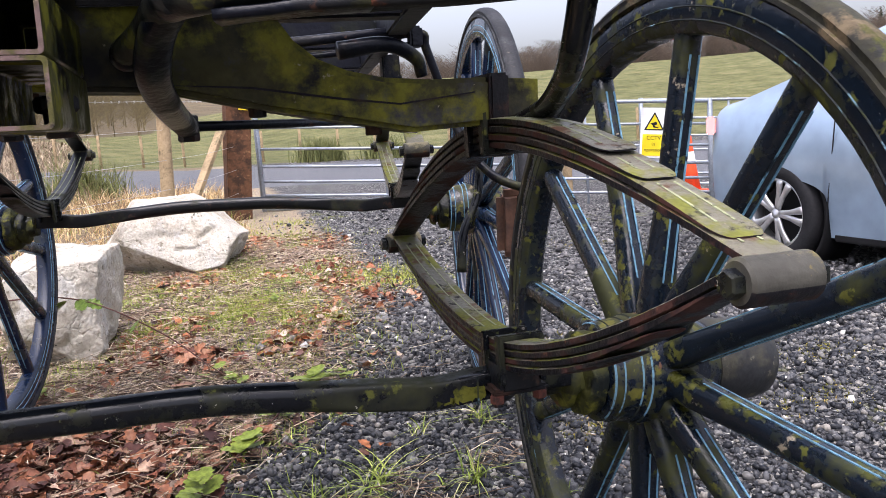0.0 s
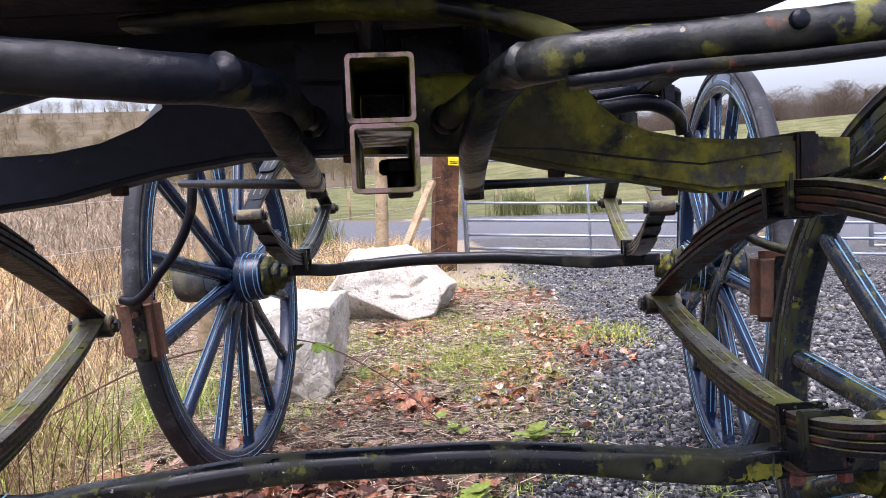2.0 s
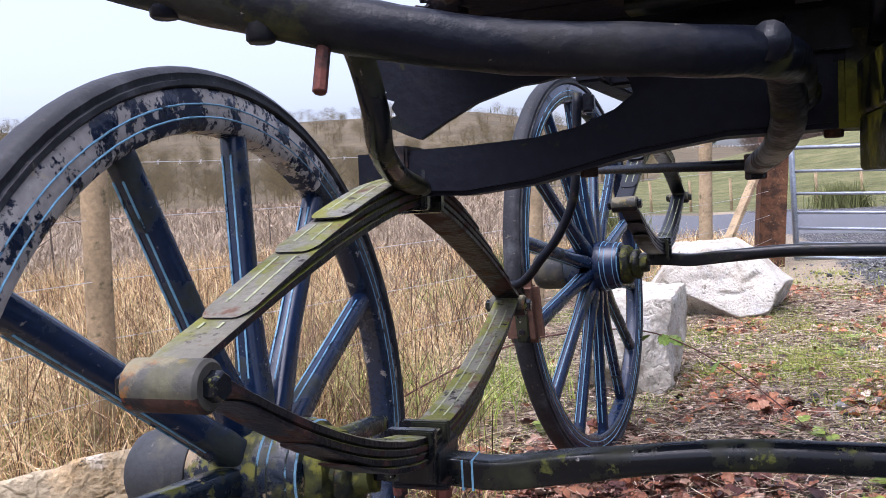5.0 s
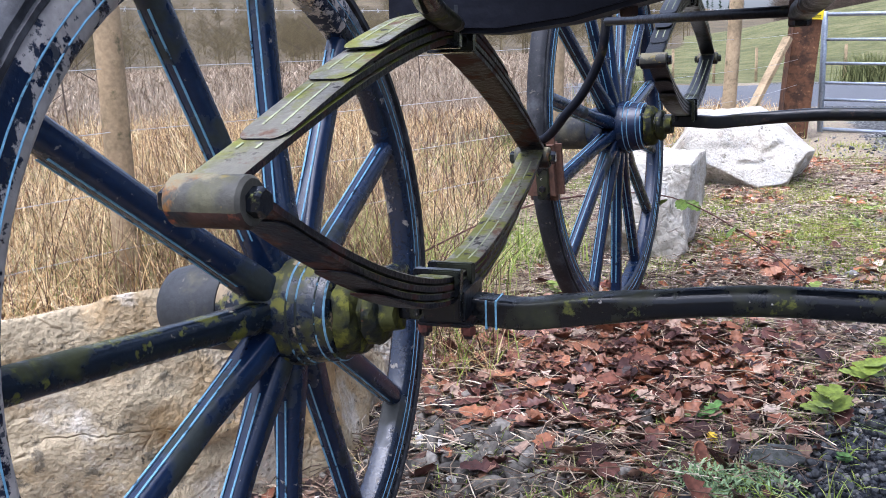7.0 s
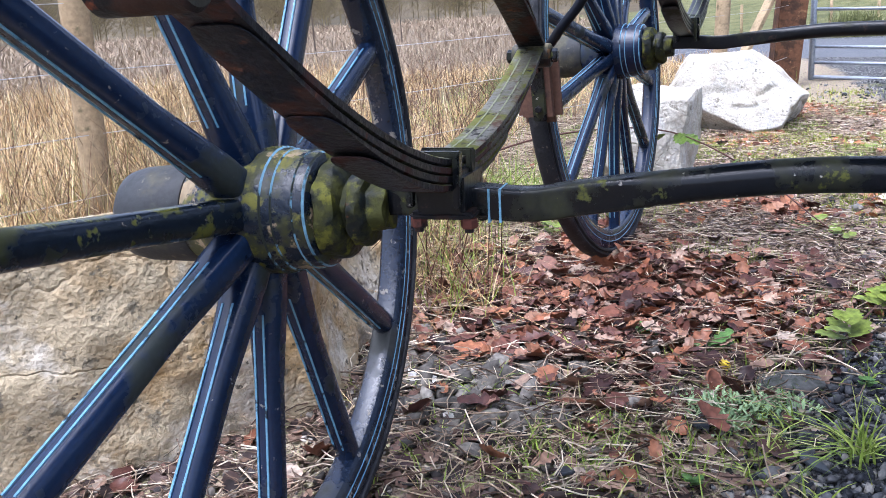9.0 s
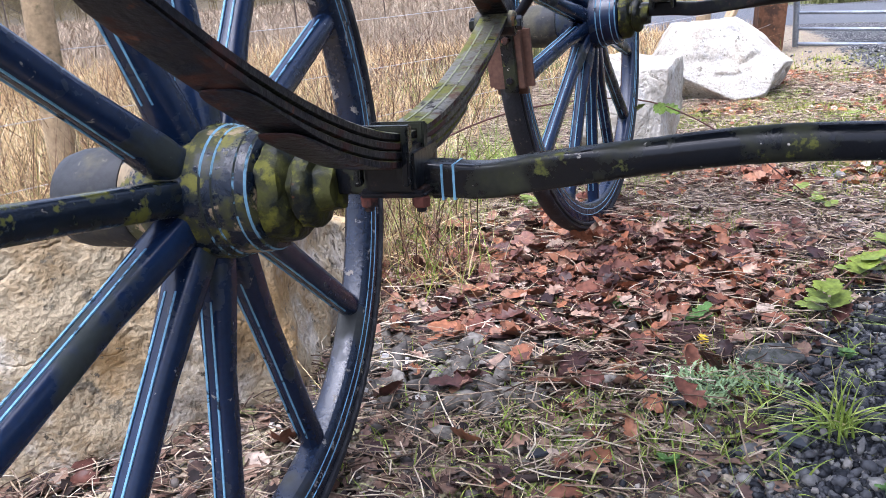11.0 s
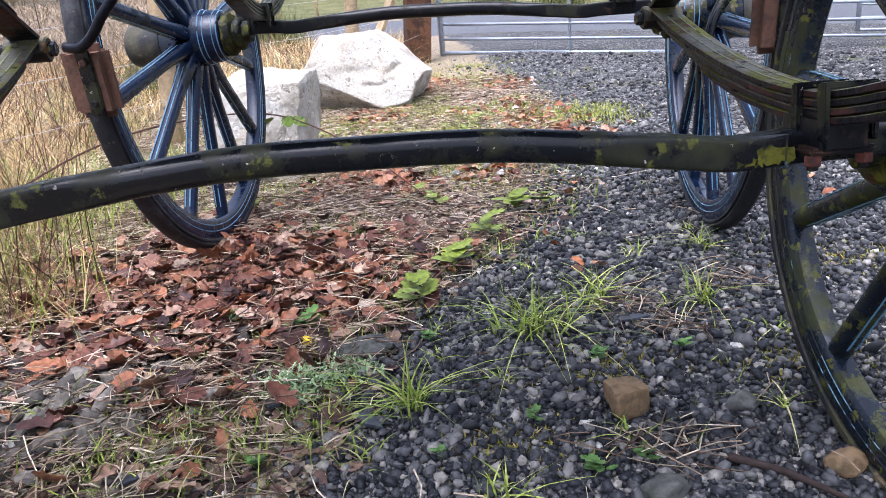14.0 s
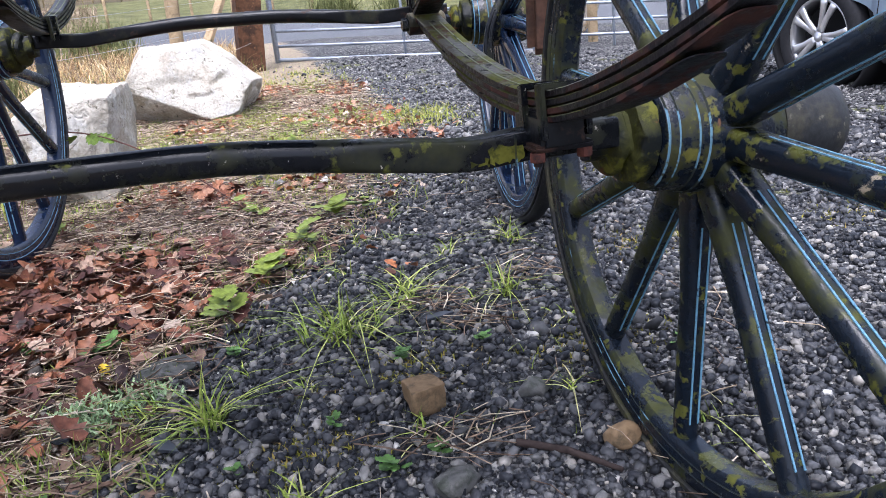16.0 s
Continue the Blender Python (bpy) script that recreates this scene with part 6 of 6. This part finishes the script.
from_arrays("leaf_drift", v, f, ramp_mat("orange-brown broken leaves", ((0.0, (0.07, 0.035, 0.025)), (0.35, (0.24, 0.085, 0.042)), (0.65, (0.38, 0.15, 0.06)), (0.85, (0.36, 0.24, 0.17)), (1.0, (0.52, 0.42, 0.33))), 0.5), "orange-brown broken leaves drifted over gravel", "leaves")
# pale broken chips of bark, leaf and stem that cover the ground behind
lv, lf = leaf_shape(41)
n = 30000
x, y = rng.uniform(-1.0, 1.2, n), 2.6 + 4.2 * rng.uniform(0, 1, n) ** 1.2
ok = keep_where(x, y, litter_share(x, y) * smooth01(y, 2.6, 3.2) * (1 - 0.5 * green_share(x, y)))
x, y = x[ok], y[ok]
n = len(x)
sc = rng.uniform(0.012, 0.045, n)[:, None] * np.stack([np.ones(n), rng.uniform(0.25, 0.9, n), rng.uniform(0.2, 0.8, n)], 1)
v, f = scatter_mesh(lv, lf, spin(rng, n, 0.3) * sc[:, None, :], np.stack([x, y, ground_z(x, y) + 0.006 + rng.uniform(0, 0.012, n)], 1))
from_arrays("leaf_chips", v, f, ramp_mat("pale pinkish leaf chips", ((0.0, (0.045, 0.040, 0.040)), (0.22, (0.15, 0.115, 0.10)), (0.5, (0.31, 0.225, 0.185)), (0.8, (0.42, 0.33, 0.27)), (0.95, (0.52, 0.45, 0.37)), (1.0, (0.30, 0.30, 0.12))), 0.6), "pale pinkish chips of leaf and bark on the ground", "leaf litter")
# heaps of curled orange leaves
lv, lf = leaf_shape(52)
hx, hy, hr, hn = np.array([(0.03, 3.67, 0.13, 60), (0.14, 3.58, 0.08, 20), (1.06, 4.46, 0.20, 60), (1.20, 4.75, 0.16, 30), (0.95, 5.08, 0.26, 40), (0.92, 5.70, 0.30, 45), (0.68, 7.1, 0.34, 70), (0.95, 6.9, 0.30, 30), (-0.61, 3.25, 0.13, 90), (-0.70, 2.85, 0.20, 120), (-0.45, 2.75, 0.16, 60), (-0.10, 2.45, 0.10, 30)]).T
k = np.repeat(np.arange(len(hx)), hn.astype(int))
n = len(k)
x, y = rng.normal(hx[k], hr[k] * 0.7), rng.normal(hy[k], hr[k] * 0.9)
pile = np.exp(-((x - hx[k]) ** 2 + (y - hy[k]) ** 2) / (hr[k] ** 2))
v, f = scatter_mesh(lv, lf, spin(rng, n, 0.6) * (rng.uniform(0.035, 0.085, n) * (1 - 0.3 * smooth01(y, 3.8, 4.4)))[:, None, None], np.stack([x, y, ground_z(x, y) + 0.012 + 0.05 * pile * rng.uniform(0, 1, n)], 1))
from_arrays("leaf_heaps", v, f, ramp_mat("curled orange-brown leaves", ((0.0, (0.06, 0.025, 0.02)), (0.3, (0.18, 0.065, 0.038)), (0.6, (0.32, 0.125, 0.060)), (0.85, (0.36, 0.19, 0.115)), (1.0, (0.48, 0.36, 0.27))), 0.45), "small heaps of curled orange-brown leaves", "leaves")
# yellow-green moss cushions among them
n = 46000
hx, hy, hr = np.array(GREENS).T
k = rng.integers(0, 2 * len(hx), n)
heap = k < len(hx)
k = k % len(hx)
x, y = np.where(heap, rng.normal(hx[k], hr[k] * 0.7), rng.normal(0.5, 0.6, n)), np.where(heap, rng.normal(hy[k], hr[k]), rng.uniform(2.3, 8.5, n))
spot = np.sin(3.3 * x - 1.9 * y + 2.0) * np.sin(2.9 * y + 1.6 * x) + 0.5 * np.sin(8.3 * x + 5.1 * y)
ok = keep_where(x, y, np.where(heap, 0.35 + 0.4 * smooth01(spot, -0.2, 0.5), np.maximum(litter_share(x, y), 0.08) * smooth01(spot, 0.15, 0.75)))
x, y = x[ok], y[ok]
v, f = blades(x, y, rng.uniform(0.025, 0.07, len(x)), 0.0022 + 0.0008 * y, 1.2, 2)
from_arrays("moss", v, f, ramp_mat("bright yellow-green moss", ((0.0, (0.14, 0.17, 0.03)), (0.5, (0.28, 0.31, 0.06)), (0.85, (0.42, 0.42, 0.12)), (1.0, (0.45, 0.36, 0.18))), 0.9), "yellow-green moss and low grass on gravel", "moss")
# crumbs of soil, chips and seed husks between the leaves
bv, bf = blob(31)
n = 15000
x, y = rng.uniform(-1.6, 0.9, n), 0.95 + 4.6 * rng.uniform(0, 1, n) ** 1.3
ok = keep_where(x, y, litter_share(x, y))
x, y = x[ok], y[ok]
n = len(x)
size = np.clip(rng.lognormal(math.log(0.0052), 0.45, n), 0.002, 0.016)
sc = size[:, None] * np.stack([rng.uniform(0.9, 1.8, n), rng.uniform(0.7, 1.2, n), rng.uniform(0.35, 0.8, n)], 1)
v, f = scatter_mesh(bv, bf, spin(rng, n, 0.4) * sc[:, None, :], np.stack([x, y, ground_z(x, y) + 0.006 + size * 0.3], 1))
from_arrays("soil_crumbs", v, f, ramp_mat("soil crumbs and chips", ((0.0, (0.02, 0.018, 0.017)), (0.45, (0.06, 0.05, 0.044)), (0.75, (0.16, 0.14, 0.12)), (0.95, (0.34, 0.30, 0.25)), (1.0, (0.6, 0.57, 0.52))), 0.7), "dark soil crumbs and stone chips in the litter", "soil")

# lying straws and twigs
n = 34000
x, y = rng.uniform(-1.7, 1.3, n), 0.9 + 6.6 * rng.uniform(0, 1, n) ** 1.2
ok = keep_where(x, y, 0.02 + 0.9 * litter_share(x, y) * (0.65 + 0.35 * smooth01(y, 1.6, 2.1)) * (1 - 0.15 * smooth01(y, 2.9, 3.6)) * (1 - 0.7 * green_share(x, y)))
x, y = x[ok], y[ok]
nest = rng.integers(0, 4, 130)
x = np.concatenate([x, np.array([0.66, 0.47, 0.60, 0.86])[nest] + rng.normal(0, 0.06, 130)])
y = np.concatenate([y, np.array([1.86, 1.40, 2.02, 2.10])[nest] + rng.normal(0, 0.04, 130)])
n = len(x)
L, a = rng.uniform(0.03, 0.16, n), rng.uniform(0, 6.283, n)
w = rng.uniform(0.0008, 0.0021, n)
z = ground_z(x, y) + rng.uniform(0.006, 0.045, n)
z2 = z + rng.normal(0, 0.012, n)
cxs, cys = np.cos(a) * L / 2, np.sin(a) * L / 2
bend = rng.normal(0, 0.1, n) * L
mx, my = -np.sin(a) * bend, np.cos(a) * bend
ring = []
for (qx, qy, qz) in ((x - cxs, y - cys, z), (x + mx, y + my, (z + z2) / 2 + 0.003), (x + cxs, y + cys, np.maximum(z2, z - 0.004))):
    for k in range(3):
        t = 2.094 * k
        ring.append(np.stack([qx - np.sin(a) * w * math.cos(t), qy + np.cos(a) * w * math.cos(t), qz + w * math.sin(t)], -1))
v = np.stack(ring, 1)
q = np.array([[3 * s + k, 3 * s + (k + 1) % 3, 3 * s + 3 + (k + 1) % 3, 3 * s + 3 + k] for s in range(2) for k in range(3)])
f = q[None] + (np.arange(n) * 9)[:, None, None]
from_arrays("straw_litter", v.reshape(-1, 3), f.reshape(-1, 4), ramp_mat("dry stems", ((0.0, (0.05, 0.034, 0.026)), (0.40, (0.19, 0.13, 0.09)), (0.75, (0.42, 0.325, 0.225)), (1.0, (0.66, 0.57, 0.44))), 0.7), "dry stems and twigs lying on the ground", "straw")


# dark dead dock stems on the verge
n = 2600
rr = 2.6 + 9 * rng.uniform(0, 1, n) ** 1.5
th = np.radians(rng.uniform(-62, -14, n))
x, y = rr * np.sin(th), rr * np.cos(th)
ok = keep_where(x, y, zone(x, y)[1])
x, y = x[ok], y[ok]
n = len(x)
v, f = blades(x, y, rng.uniform(0.3, 0.85, n), 0.003 + 0.0005 * np.hypot(x, y), 0.7, 5)
from_arrays("dead_stems", v, f, ramp_mat("dark dead stems", ((0.0, (0.05, 0.028, 0.02)), (1.0, (0.14, 0.08, 0.05))), 0.8), "dark brown dead stems on the verge", "stems")
# a rank clump of brown rushes beside the boulder
n = 1500
x, y = rng.normal(-2.25, 0.42, n), rng.normal(3.0, 0.22, n)
v, f = blades(x, y, rng.uniform(0.3, 0.85, n), np.full(n, 0.0045), rng.uniform(0.3, 1.3, n), 6, 0.8)
from_arrays("rushes", v, f, ramp_mat("brown and olive rushes", ((0.0, (0.075, 0.042, 0.024)), (0.45, (0.18, 0.11, 0.055)), (0.75, (0.17, 0.16, 0.06)), (1.0, (0.42, 0.32, 0.18))), 0.7), "clump of brown and olive rushes beside the boulder", "rushes")
# slate chips and sticks
slate = mat("dark slate chip", (0.035, 0.04, 0.05), 0.35, bump_scale=40, spec=0.34)
r2 = random.Random(8)
for x, y, s in ((-0.38, 1.36, 0.05), (-0.30, 1.72, 0.06), (-0.10, 1.60, 0.045), (0.56, 1.93, 0.05), (-0.56, 1.50, 0.035), (-0.75, 1.30, 0.05), (-0.05, 1.30, 0.03)):
    outl = [(s * r2.uniform(0.5, 1.0) * math.cos(k * 1.05), s * 0.6 * r2.uniform(0.5, 1.0) * math.sin(k * 1.05)) for k in range(6)]
    ob = part("slate_chip", prism(outl, 0.006, Matrix.Rotation(radians(90), 4, "X"), bevel=0.001), slate)
    ob.matrix_world = pose(x, y, gz(x, y) + 0.016, r2.uniform(-14, 14), r2.uniform(-14, 14), r2.uniform(0, 360))
    tagged(ob, "thin dark slate chip on the ground", "slate", "slate chips")
bark = mat("dark rotten stick", (0.035, 0.025, 0.022), 0.8, bump=0.002, bump_scale=60)
for a, b, r in (((0.55, 1.36, 0.0), (0.70, 1.22, 0.0), 0.008), ((-0.62, 1.40, 0.0), (-0.45, 1.44, 0.0), 0.009), ((-0.5, 1.9, 0.0), (-0.3, 1.97, 0.0), 0.006)):
    a, b = Vector((a[0], a[1], gz(*a[:2]) + 0.016)), Vector((b[0], b[1], gz(*b[:2]) + 0.014))
    tagged(part("stick", tube([a, (a + b) / 2 + Vector((0.006, 0.008, 0.004)), b], [r, r * 0.9, r * 0.6], n=5, k=8, rough=0.002), bark, smooth=True), "dark rotten stick lying on gravel", "stick")


# grass tufts on the gravel
def tuft(x, y, count, height, spread, label, flat=1.7):
    px, py = rng.normal(x, spread, count), rng.normal(y, spread, count)
    v, f = blades(px, py, rng.uniform(0.4, 1.0, count) * height * 1.35, np.full(count, 0.0055), flat, 5, 0.8)
    return from_arrays("grass_tuft", v, f, fresh, label, "grass", "stuff")


for x, y, c, h, s in ((-0.012, 1.66, 60, 0.125, 0.018), (0.32, 1.96, 110, 0.11, 0.04), (0.515, 2.11, 50, 0.11, 0.03), (0.78, 2.02, 36, 0.10, 0.02), (0.945, 2.425, 26, 0.09, 0.02), (-0.345, 1.545, 26, 0.09, 0.02), (-0.18, 1.615, 24, 0.08, 0.02), (-0.56, 1.62, 70, 0.06, 0.08), (-0.75, 1.75, 90, 0.06, 0.09), (0.12, 1.35, 24, 0.07, 0.02), (0.33, 2.6, 40, 0.06, 0.06), (0.15, 3.4, 60, 0.06, 0.12), (0.4, 4.2, 90, 0.06, 0.2), (0.2, 5.0, 90, 0.06, 0.22), (0.75, 5.4, 60, 0.06, 0.2)):
    tagged(tuft(x, y, c, h, s, "bright green grass tuft on gravel"), group="grass tufts")


# sprouts of young grass through litter and gravel
spots = np.stack([rng.uniform(-1.0, 0.15, 44), 1.2 + 1.3 * rng.uniform(0, 1, 44)], 1)
for x, y in np.concatenate([spots, np.stack([rng.uniform(0.1, 1.0, 16), rng.uniform(1.3, 2.8, 16)], 1)]):
    tagged(tuft(float(x), float(y), 14, float(rng.uniform(0.035, 0.07)), 0.016, "small sprout of young green grass"), group="grass sprouts")


# small weeds: rosettes of lobed leaves
def weed(x, y, count, size, colours, label, name="weed", up=0.5, fern=False, lift=0.03):
    V, F, base = [], [], 0
    for i in range(count):
        lv, lf = leaf_shape(40 + i % 5)
        lv = lv * np.array([1, 0.42 if fern else 1.0, 0.6]) + np.array([0.5, 0, 0])
        a, t = rng.uniform(0, 6.283), rng.uniform(0.15, 1.0) * up
        s = size * rng.uniform(0.55, 1.1)
        m = np.array(Matrix.Rotation(a, 3, "Z") @ Matrix.Rotation(-t, 3, "Y")) * s
        ox, oy = rng.normal(0, size * (1.5 if fern else 0.15), 2)
        v = lv @ m.T + np.array([x + ox, y + oy, gz(x + ox, y + oy) + lift * rng.uniform(0.3, 1.0)])
        V.append(v), F.append(lf + base)
        base += len(v)
    if fern:
        return from_arrays(name, np.concatenate(V), np.concatenate(F), colours, label, "plant")
    root = thing(name, label, "plant", group=name + "s")
    for v, f in zip(V, F):
        from_arrays("leaf", v, f - f.min(), colours, "", "", "", root)
    return root


silver_green = ramp_mat("silvery green leaves", ((0.0, (0.14, 0.22, 0.10)), (1.0, (0.34, 0.44, 0.24))), 0.7)
weed_green = ramp_mat("weed green leaves", ((0.0, (0.05, 0.11, 0.03)), (0.7, (0.10, 0.19, 0.05)), (1.0, (0.20, 0.27, 0.07))), 0.55)
bramble_leaf = ramp_mat("bramble leaves", ((0.0, (0.05, 0.10, 0.02)), (0.55, (0.14, 0.20, 0.03)), (0.8, (0.30, 0.25, 0.035)), (1.0, (0.22, 0.08, 0.04))), 0.45)
for dx, dy in ((-0.29, 1.80), (-0.21, 1.80), (-0.14, 1.82), (-0.24, 1.745)):
    weed(dx, dy, 170, 0.022, silver_green, "low silvery green feathery weed", up=1.0, fern=True)
for x, y, c, s in ((0.315, 1.37, 11, 0.035), (0.405, 1.395, 8, 0.03), (0.03, 1.46, 6, 0.028), (-0.268, 2.115, 6, 0.075), (0.62, 1.75, 10, 0.025), (0.23, 1.55, 12, 0.02), (-0.45, 2.2, 4, 0.05), (1.02, 1.55, 10, 0.02), (0.42, 1.75, 20, 0.022), (0.05, 1.95, 14, 0.022), (-0.32, 1.5, 10, 0.025)):
    weed(x, y, c, s, weed_green, "small green weed rosette on the ground")
weed(-0.235, 1.985, 3, 0.045, ramp_mat("yellow leaf", ((0.0, (0.55, 0.36, 0.02)), (1.0, (0.62, 0.45, 0.04))), 0.5), "yellow dying leaf on a weed")
for x, y, c, s in ((0.05, 2.17, 6, 0.075), (0.17, 2.43, 6, 0.08), (0.32, 2.73, 9, 0.08), (0.465, 3.02, 9, 0.085), (0.58, 3.02, 8, 0.07), (0.2, 3.2, 6, 0.07), (0.1, 3.3, 4, 0.07), (-0.55, 3.35, 8, 0.06), (-0.85, 3.2, 8, 0.06), (0.62, 5.0, 6, 0.06), (0.5, 4.6, 6, 0.06)):
    weed(x, y, c, s, bramble_leaf, "yellow-green bramble leaves trailing over gravel", "bramble", up=0.35, lift=0.08)

# a bramble runner arching by the wheel
stem_mat = mat("reddish bramble stem", (0.10, 0.05, 0.04), 0.6, bump_scale=80)
runner = thing("bramble_runner", "thin reddish bramble stem with a few green leaves", "bramble")
part("stem", tube([(-1.6, 3.1, 0.15), (-1.1, 3.25, 0.38), (-0.75, 3.48, 0.43), (-0.41, 3.55, 0.405), (-0.10, 3.42, 0.26), (0.12, 3.25, 0.10), (0.22, 3.17, 0.03)], [0.004, 0.004, 0.0035, 0.003, 0.003, 0.0025, 0.002], n=6, k=6), stem_mat, runner, smooth=True)
part("stem", tube([(-0.03, 2.1, 0.01), (0.10, 2.30, 0.05), (0.22, 2.55, 0.05), (0.38, 2.85, 0.05), (0.55, 3.05, 0.02)], 0.003, n=6, k=6), stem_mat, runner, smooth=True)
for i, (x, y, z, a) in enumerate(((-0.43, 3.55, 0.395, 200), (-0.39, 3.55, 0.395, 300), (-0.36, 3.54, 0.39, 340), (-0.16, 3.45, 0.30, 250))):
    lv, lf = leaf_shape(60 + i)
    bm = bmesh.new()
    m = pose(x, y, z, 35, 25, a) @ Matrix.Scale(0.075, 4)
    vs = [bm.verts.new(m @ Vector((p[0] + 0.5, p[1], p[2] * 0.6))) for p in lv]
    for t in lf:
        bm.faces.new([vs[k] for k in t])
    part("leaf", bm, bramble_leaf, runner)

# moss on gravel and stems by the wheel
n = 5200
k = rng.integers(0, 9, n)
cxm = np.array([0.42, 0.16, 0.86, 2.0, 2.4, 1.6, 3.0, 2.2, 1.3])[k]
cym = np.array([1.72, 1.48, 1.66, 2.1, 2.5, 3.2, 5.6, 6.4, 2.2])[k]
x, y = cxm + rng.normal(0, 0.05 + 0.05 * (cym - 1), n), cym + rng.normal(0, 0.03 + 0.03 * (cym - 1), n)
v, f = blades(x, y, rng.uniform(0.006, 0.024, n), np.full(n, 0.006), 0.8, 2)
from_arrays("moss", v, f, ramp_mat("yellow-green moss", ((0.0, (0.12, 0.13, 0.02)), (0.6, (0.26, 0.25, 0.04)), (1.0, (0.34, 0.24, 0.09))), 0.9), "yellow-green moss on gravel", "moss")


# ---- woods and distance ----
def twigs(n_trees, place, height, twig_count, material, name, label, conifer=False, stem=True):
    V, F, base = [], [], 0
    for i in range(n_trees):
        x, y = place(i)
        h = height * rng.uniform(0.65, 1.15)
        z0 = gz(x, y)
        c = twig_count
        t = rng.uniform(0.12, 1.0, c) ** 0.8
        a = rng.uniform(0, 6.283, c)
        if conifer:
            L, rise = h * 0.24 * (1.05 - t), -0.15
        else:
            L, rise = h * 0.30 * np.sin(np.pi * np.clip(t * 0.85 + 0.12, 0, 1)), 0.75
        loose = 0.0 if conifer else 0.13 * h
        bx, by, bz = x + rng.normal(0, 1, c) * loose, y + rng.normal(0, 1, c) * loose, z0 + h * t * 0.92
        ex, ey, ez = bx + np.cos(a) * L, by + np.sin(a) * L, bz + L * rise * rng.uniform(0.5, 1.5, c)
        w = h * (0.009 if not conifer else 0.05)
        p0 = np.stack([bx, by, bz - w * 0.5], -1)
        p1 = np.stack([bx, by, bz + w * 0.5], -1)
        p2 = np.stack([ex, ey, ez], -1)
        v = np.stack([p0, p1, p2], 1).reshape(-1, 3)
        f = np.arange(3 * c).reshape(-1, 3)
        if stem:
            r = h * 0.014
            s = np.array([[x - r, y, z0 - 0.3], [x + r, y, z0 - 0.3], [x, y, z0 + h]])
            v, f = np.concatenate([v, s]), np.concatenate([f, [[3 * c, 3 * c + 1, 3 * c + 2]]])
        V.append(v), F.append(f + base)
        base += len(v)
    return from_arrays(name, np.concatenate(V), np.concatenate(F), material, label, "woods")


bare = ramp_mat("bare winter twigs", ((0.0, (0.055, 0.042, 0.033)), (0.6, (0.10, 0.078, 0.06)), (1.0, (0.16, 0.125, 0.09))), 0.9)
scrub = ramp_mat("brown scrub", ((0.0, (0.07, 0.058, 0.03)), (0.6, (0.13, 0.10, 0.055)), (1.0, (0.18, 0.15, 0.07))), 0.9)
pine = ramp_mat("dark green conifers", ((0.0, (0.015, 0.028, 0.016)), (1.0, (0.035, 0.055, 0.03))), 0.9)


def at(az, d):
    return d * math.sin(radians(az)), d * math.cos(radians(az))


twigs(520, lambda i: at(rng.uniform(4, 62), rng.uniform(110, 150)), 4.8, 340, bare, "far_wood", "bare brown winter woodland along the hilltop")
twigs(26, lambda i: at(rng.choice([30.5, 31.5, 34, 36, 39, 43, 20, 47]) + rng.normal(0, 0.7), rng.uniform(118, 140)), 5.0, 130, pine, "far_conifers", "dark green conifers among bare trees", conifer=True)
twigs(900, lambda i: at(rng.uniform(-62, -1), 66 + 190 * rng.uniform(0, 1) ** 1.3), 4.5, 150, scrub, "far_scrub", "brown scrub woodland on the far hillside")
twigs(160, lambda i: at(rng.uniform(-60, 2), rng.uniform(300, 330)), 5.5, 60, pine, "far_conifers", "dark conifers along the far hilltop", conifer=True)
for i, (az, d, h) in enumerate(((-46, 16, 2.6), (-43.5, 15, 2.4), (-26, 24, 2.6), (-29.6, 20, 2.3), (-20, 28, 2.2))):
    twigs(1, lambda j: at(az, d), h, 26, bare, "sapling", "thin bare sapling in the dry field")
# gorse-like clumps along the lane
for az, d, h in ((-6.5, 14.5, 0.8), (9, 27, 1.0), (13.5, 27, 0.9), (-13, 9, 0.55)):
    px, py = at(az, d)
    x, y = rng.normal(px, 0.35 * h, 900), rng.normal(py, 0.3 * h, 900)
    v, f = blades(x, y, rng.uniform(0.3, 1.0, 900) * h, np.full(900, 0.0012 * d), 0.5, 3)
    from_arrays("bush", v, f, ramp_mat("dull green bush", ((0.0, (0.09, 0.10, 0.04)), (1.0, (0.20, 0.21, 0.08))), 0.9), "dull green roadside bush", "bush", "")
# far fence along the lane
for i in range(16):
    x, y = at(-8 + 2.6 * i, 29.5)
    p = part("fence_post", rod((0, 0, -0.1), (0, 0, 1.1), 0.05, 8), timber_pale, smooth=True)
    p.matrix_world = pose(x, y, gz(x, y))
    tagged(p, "thin far fence post along the lane", "post", "far fence posts")
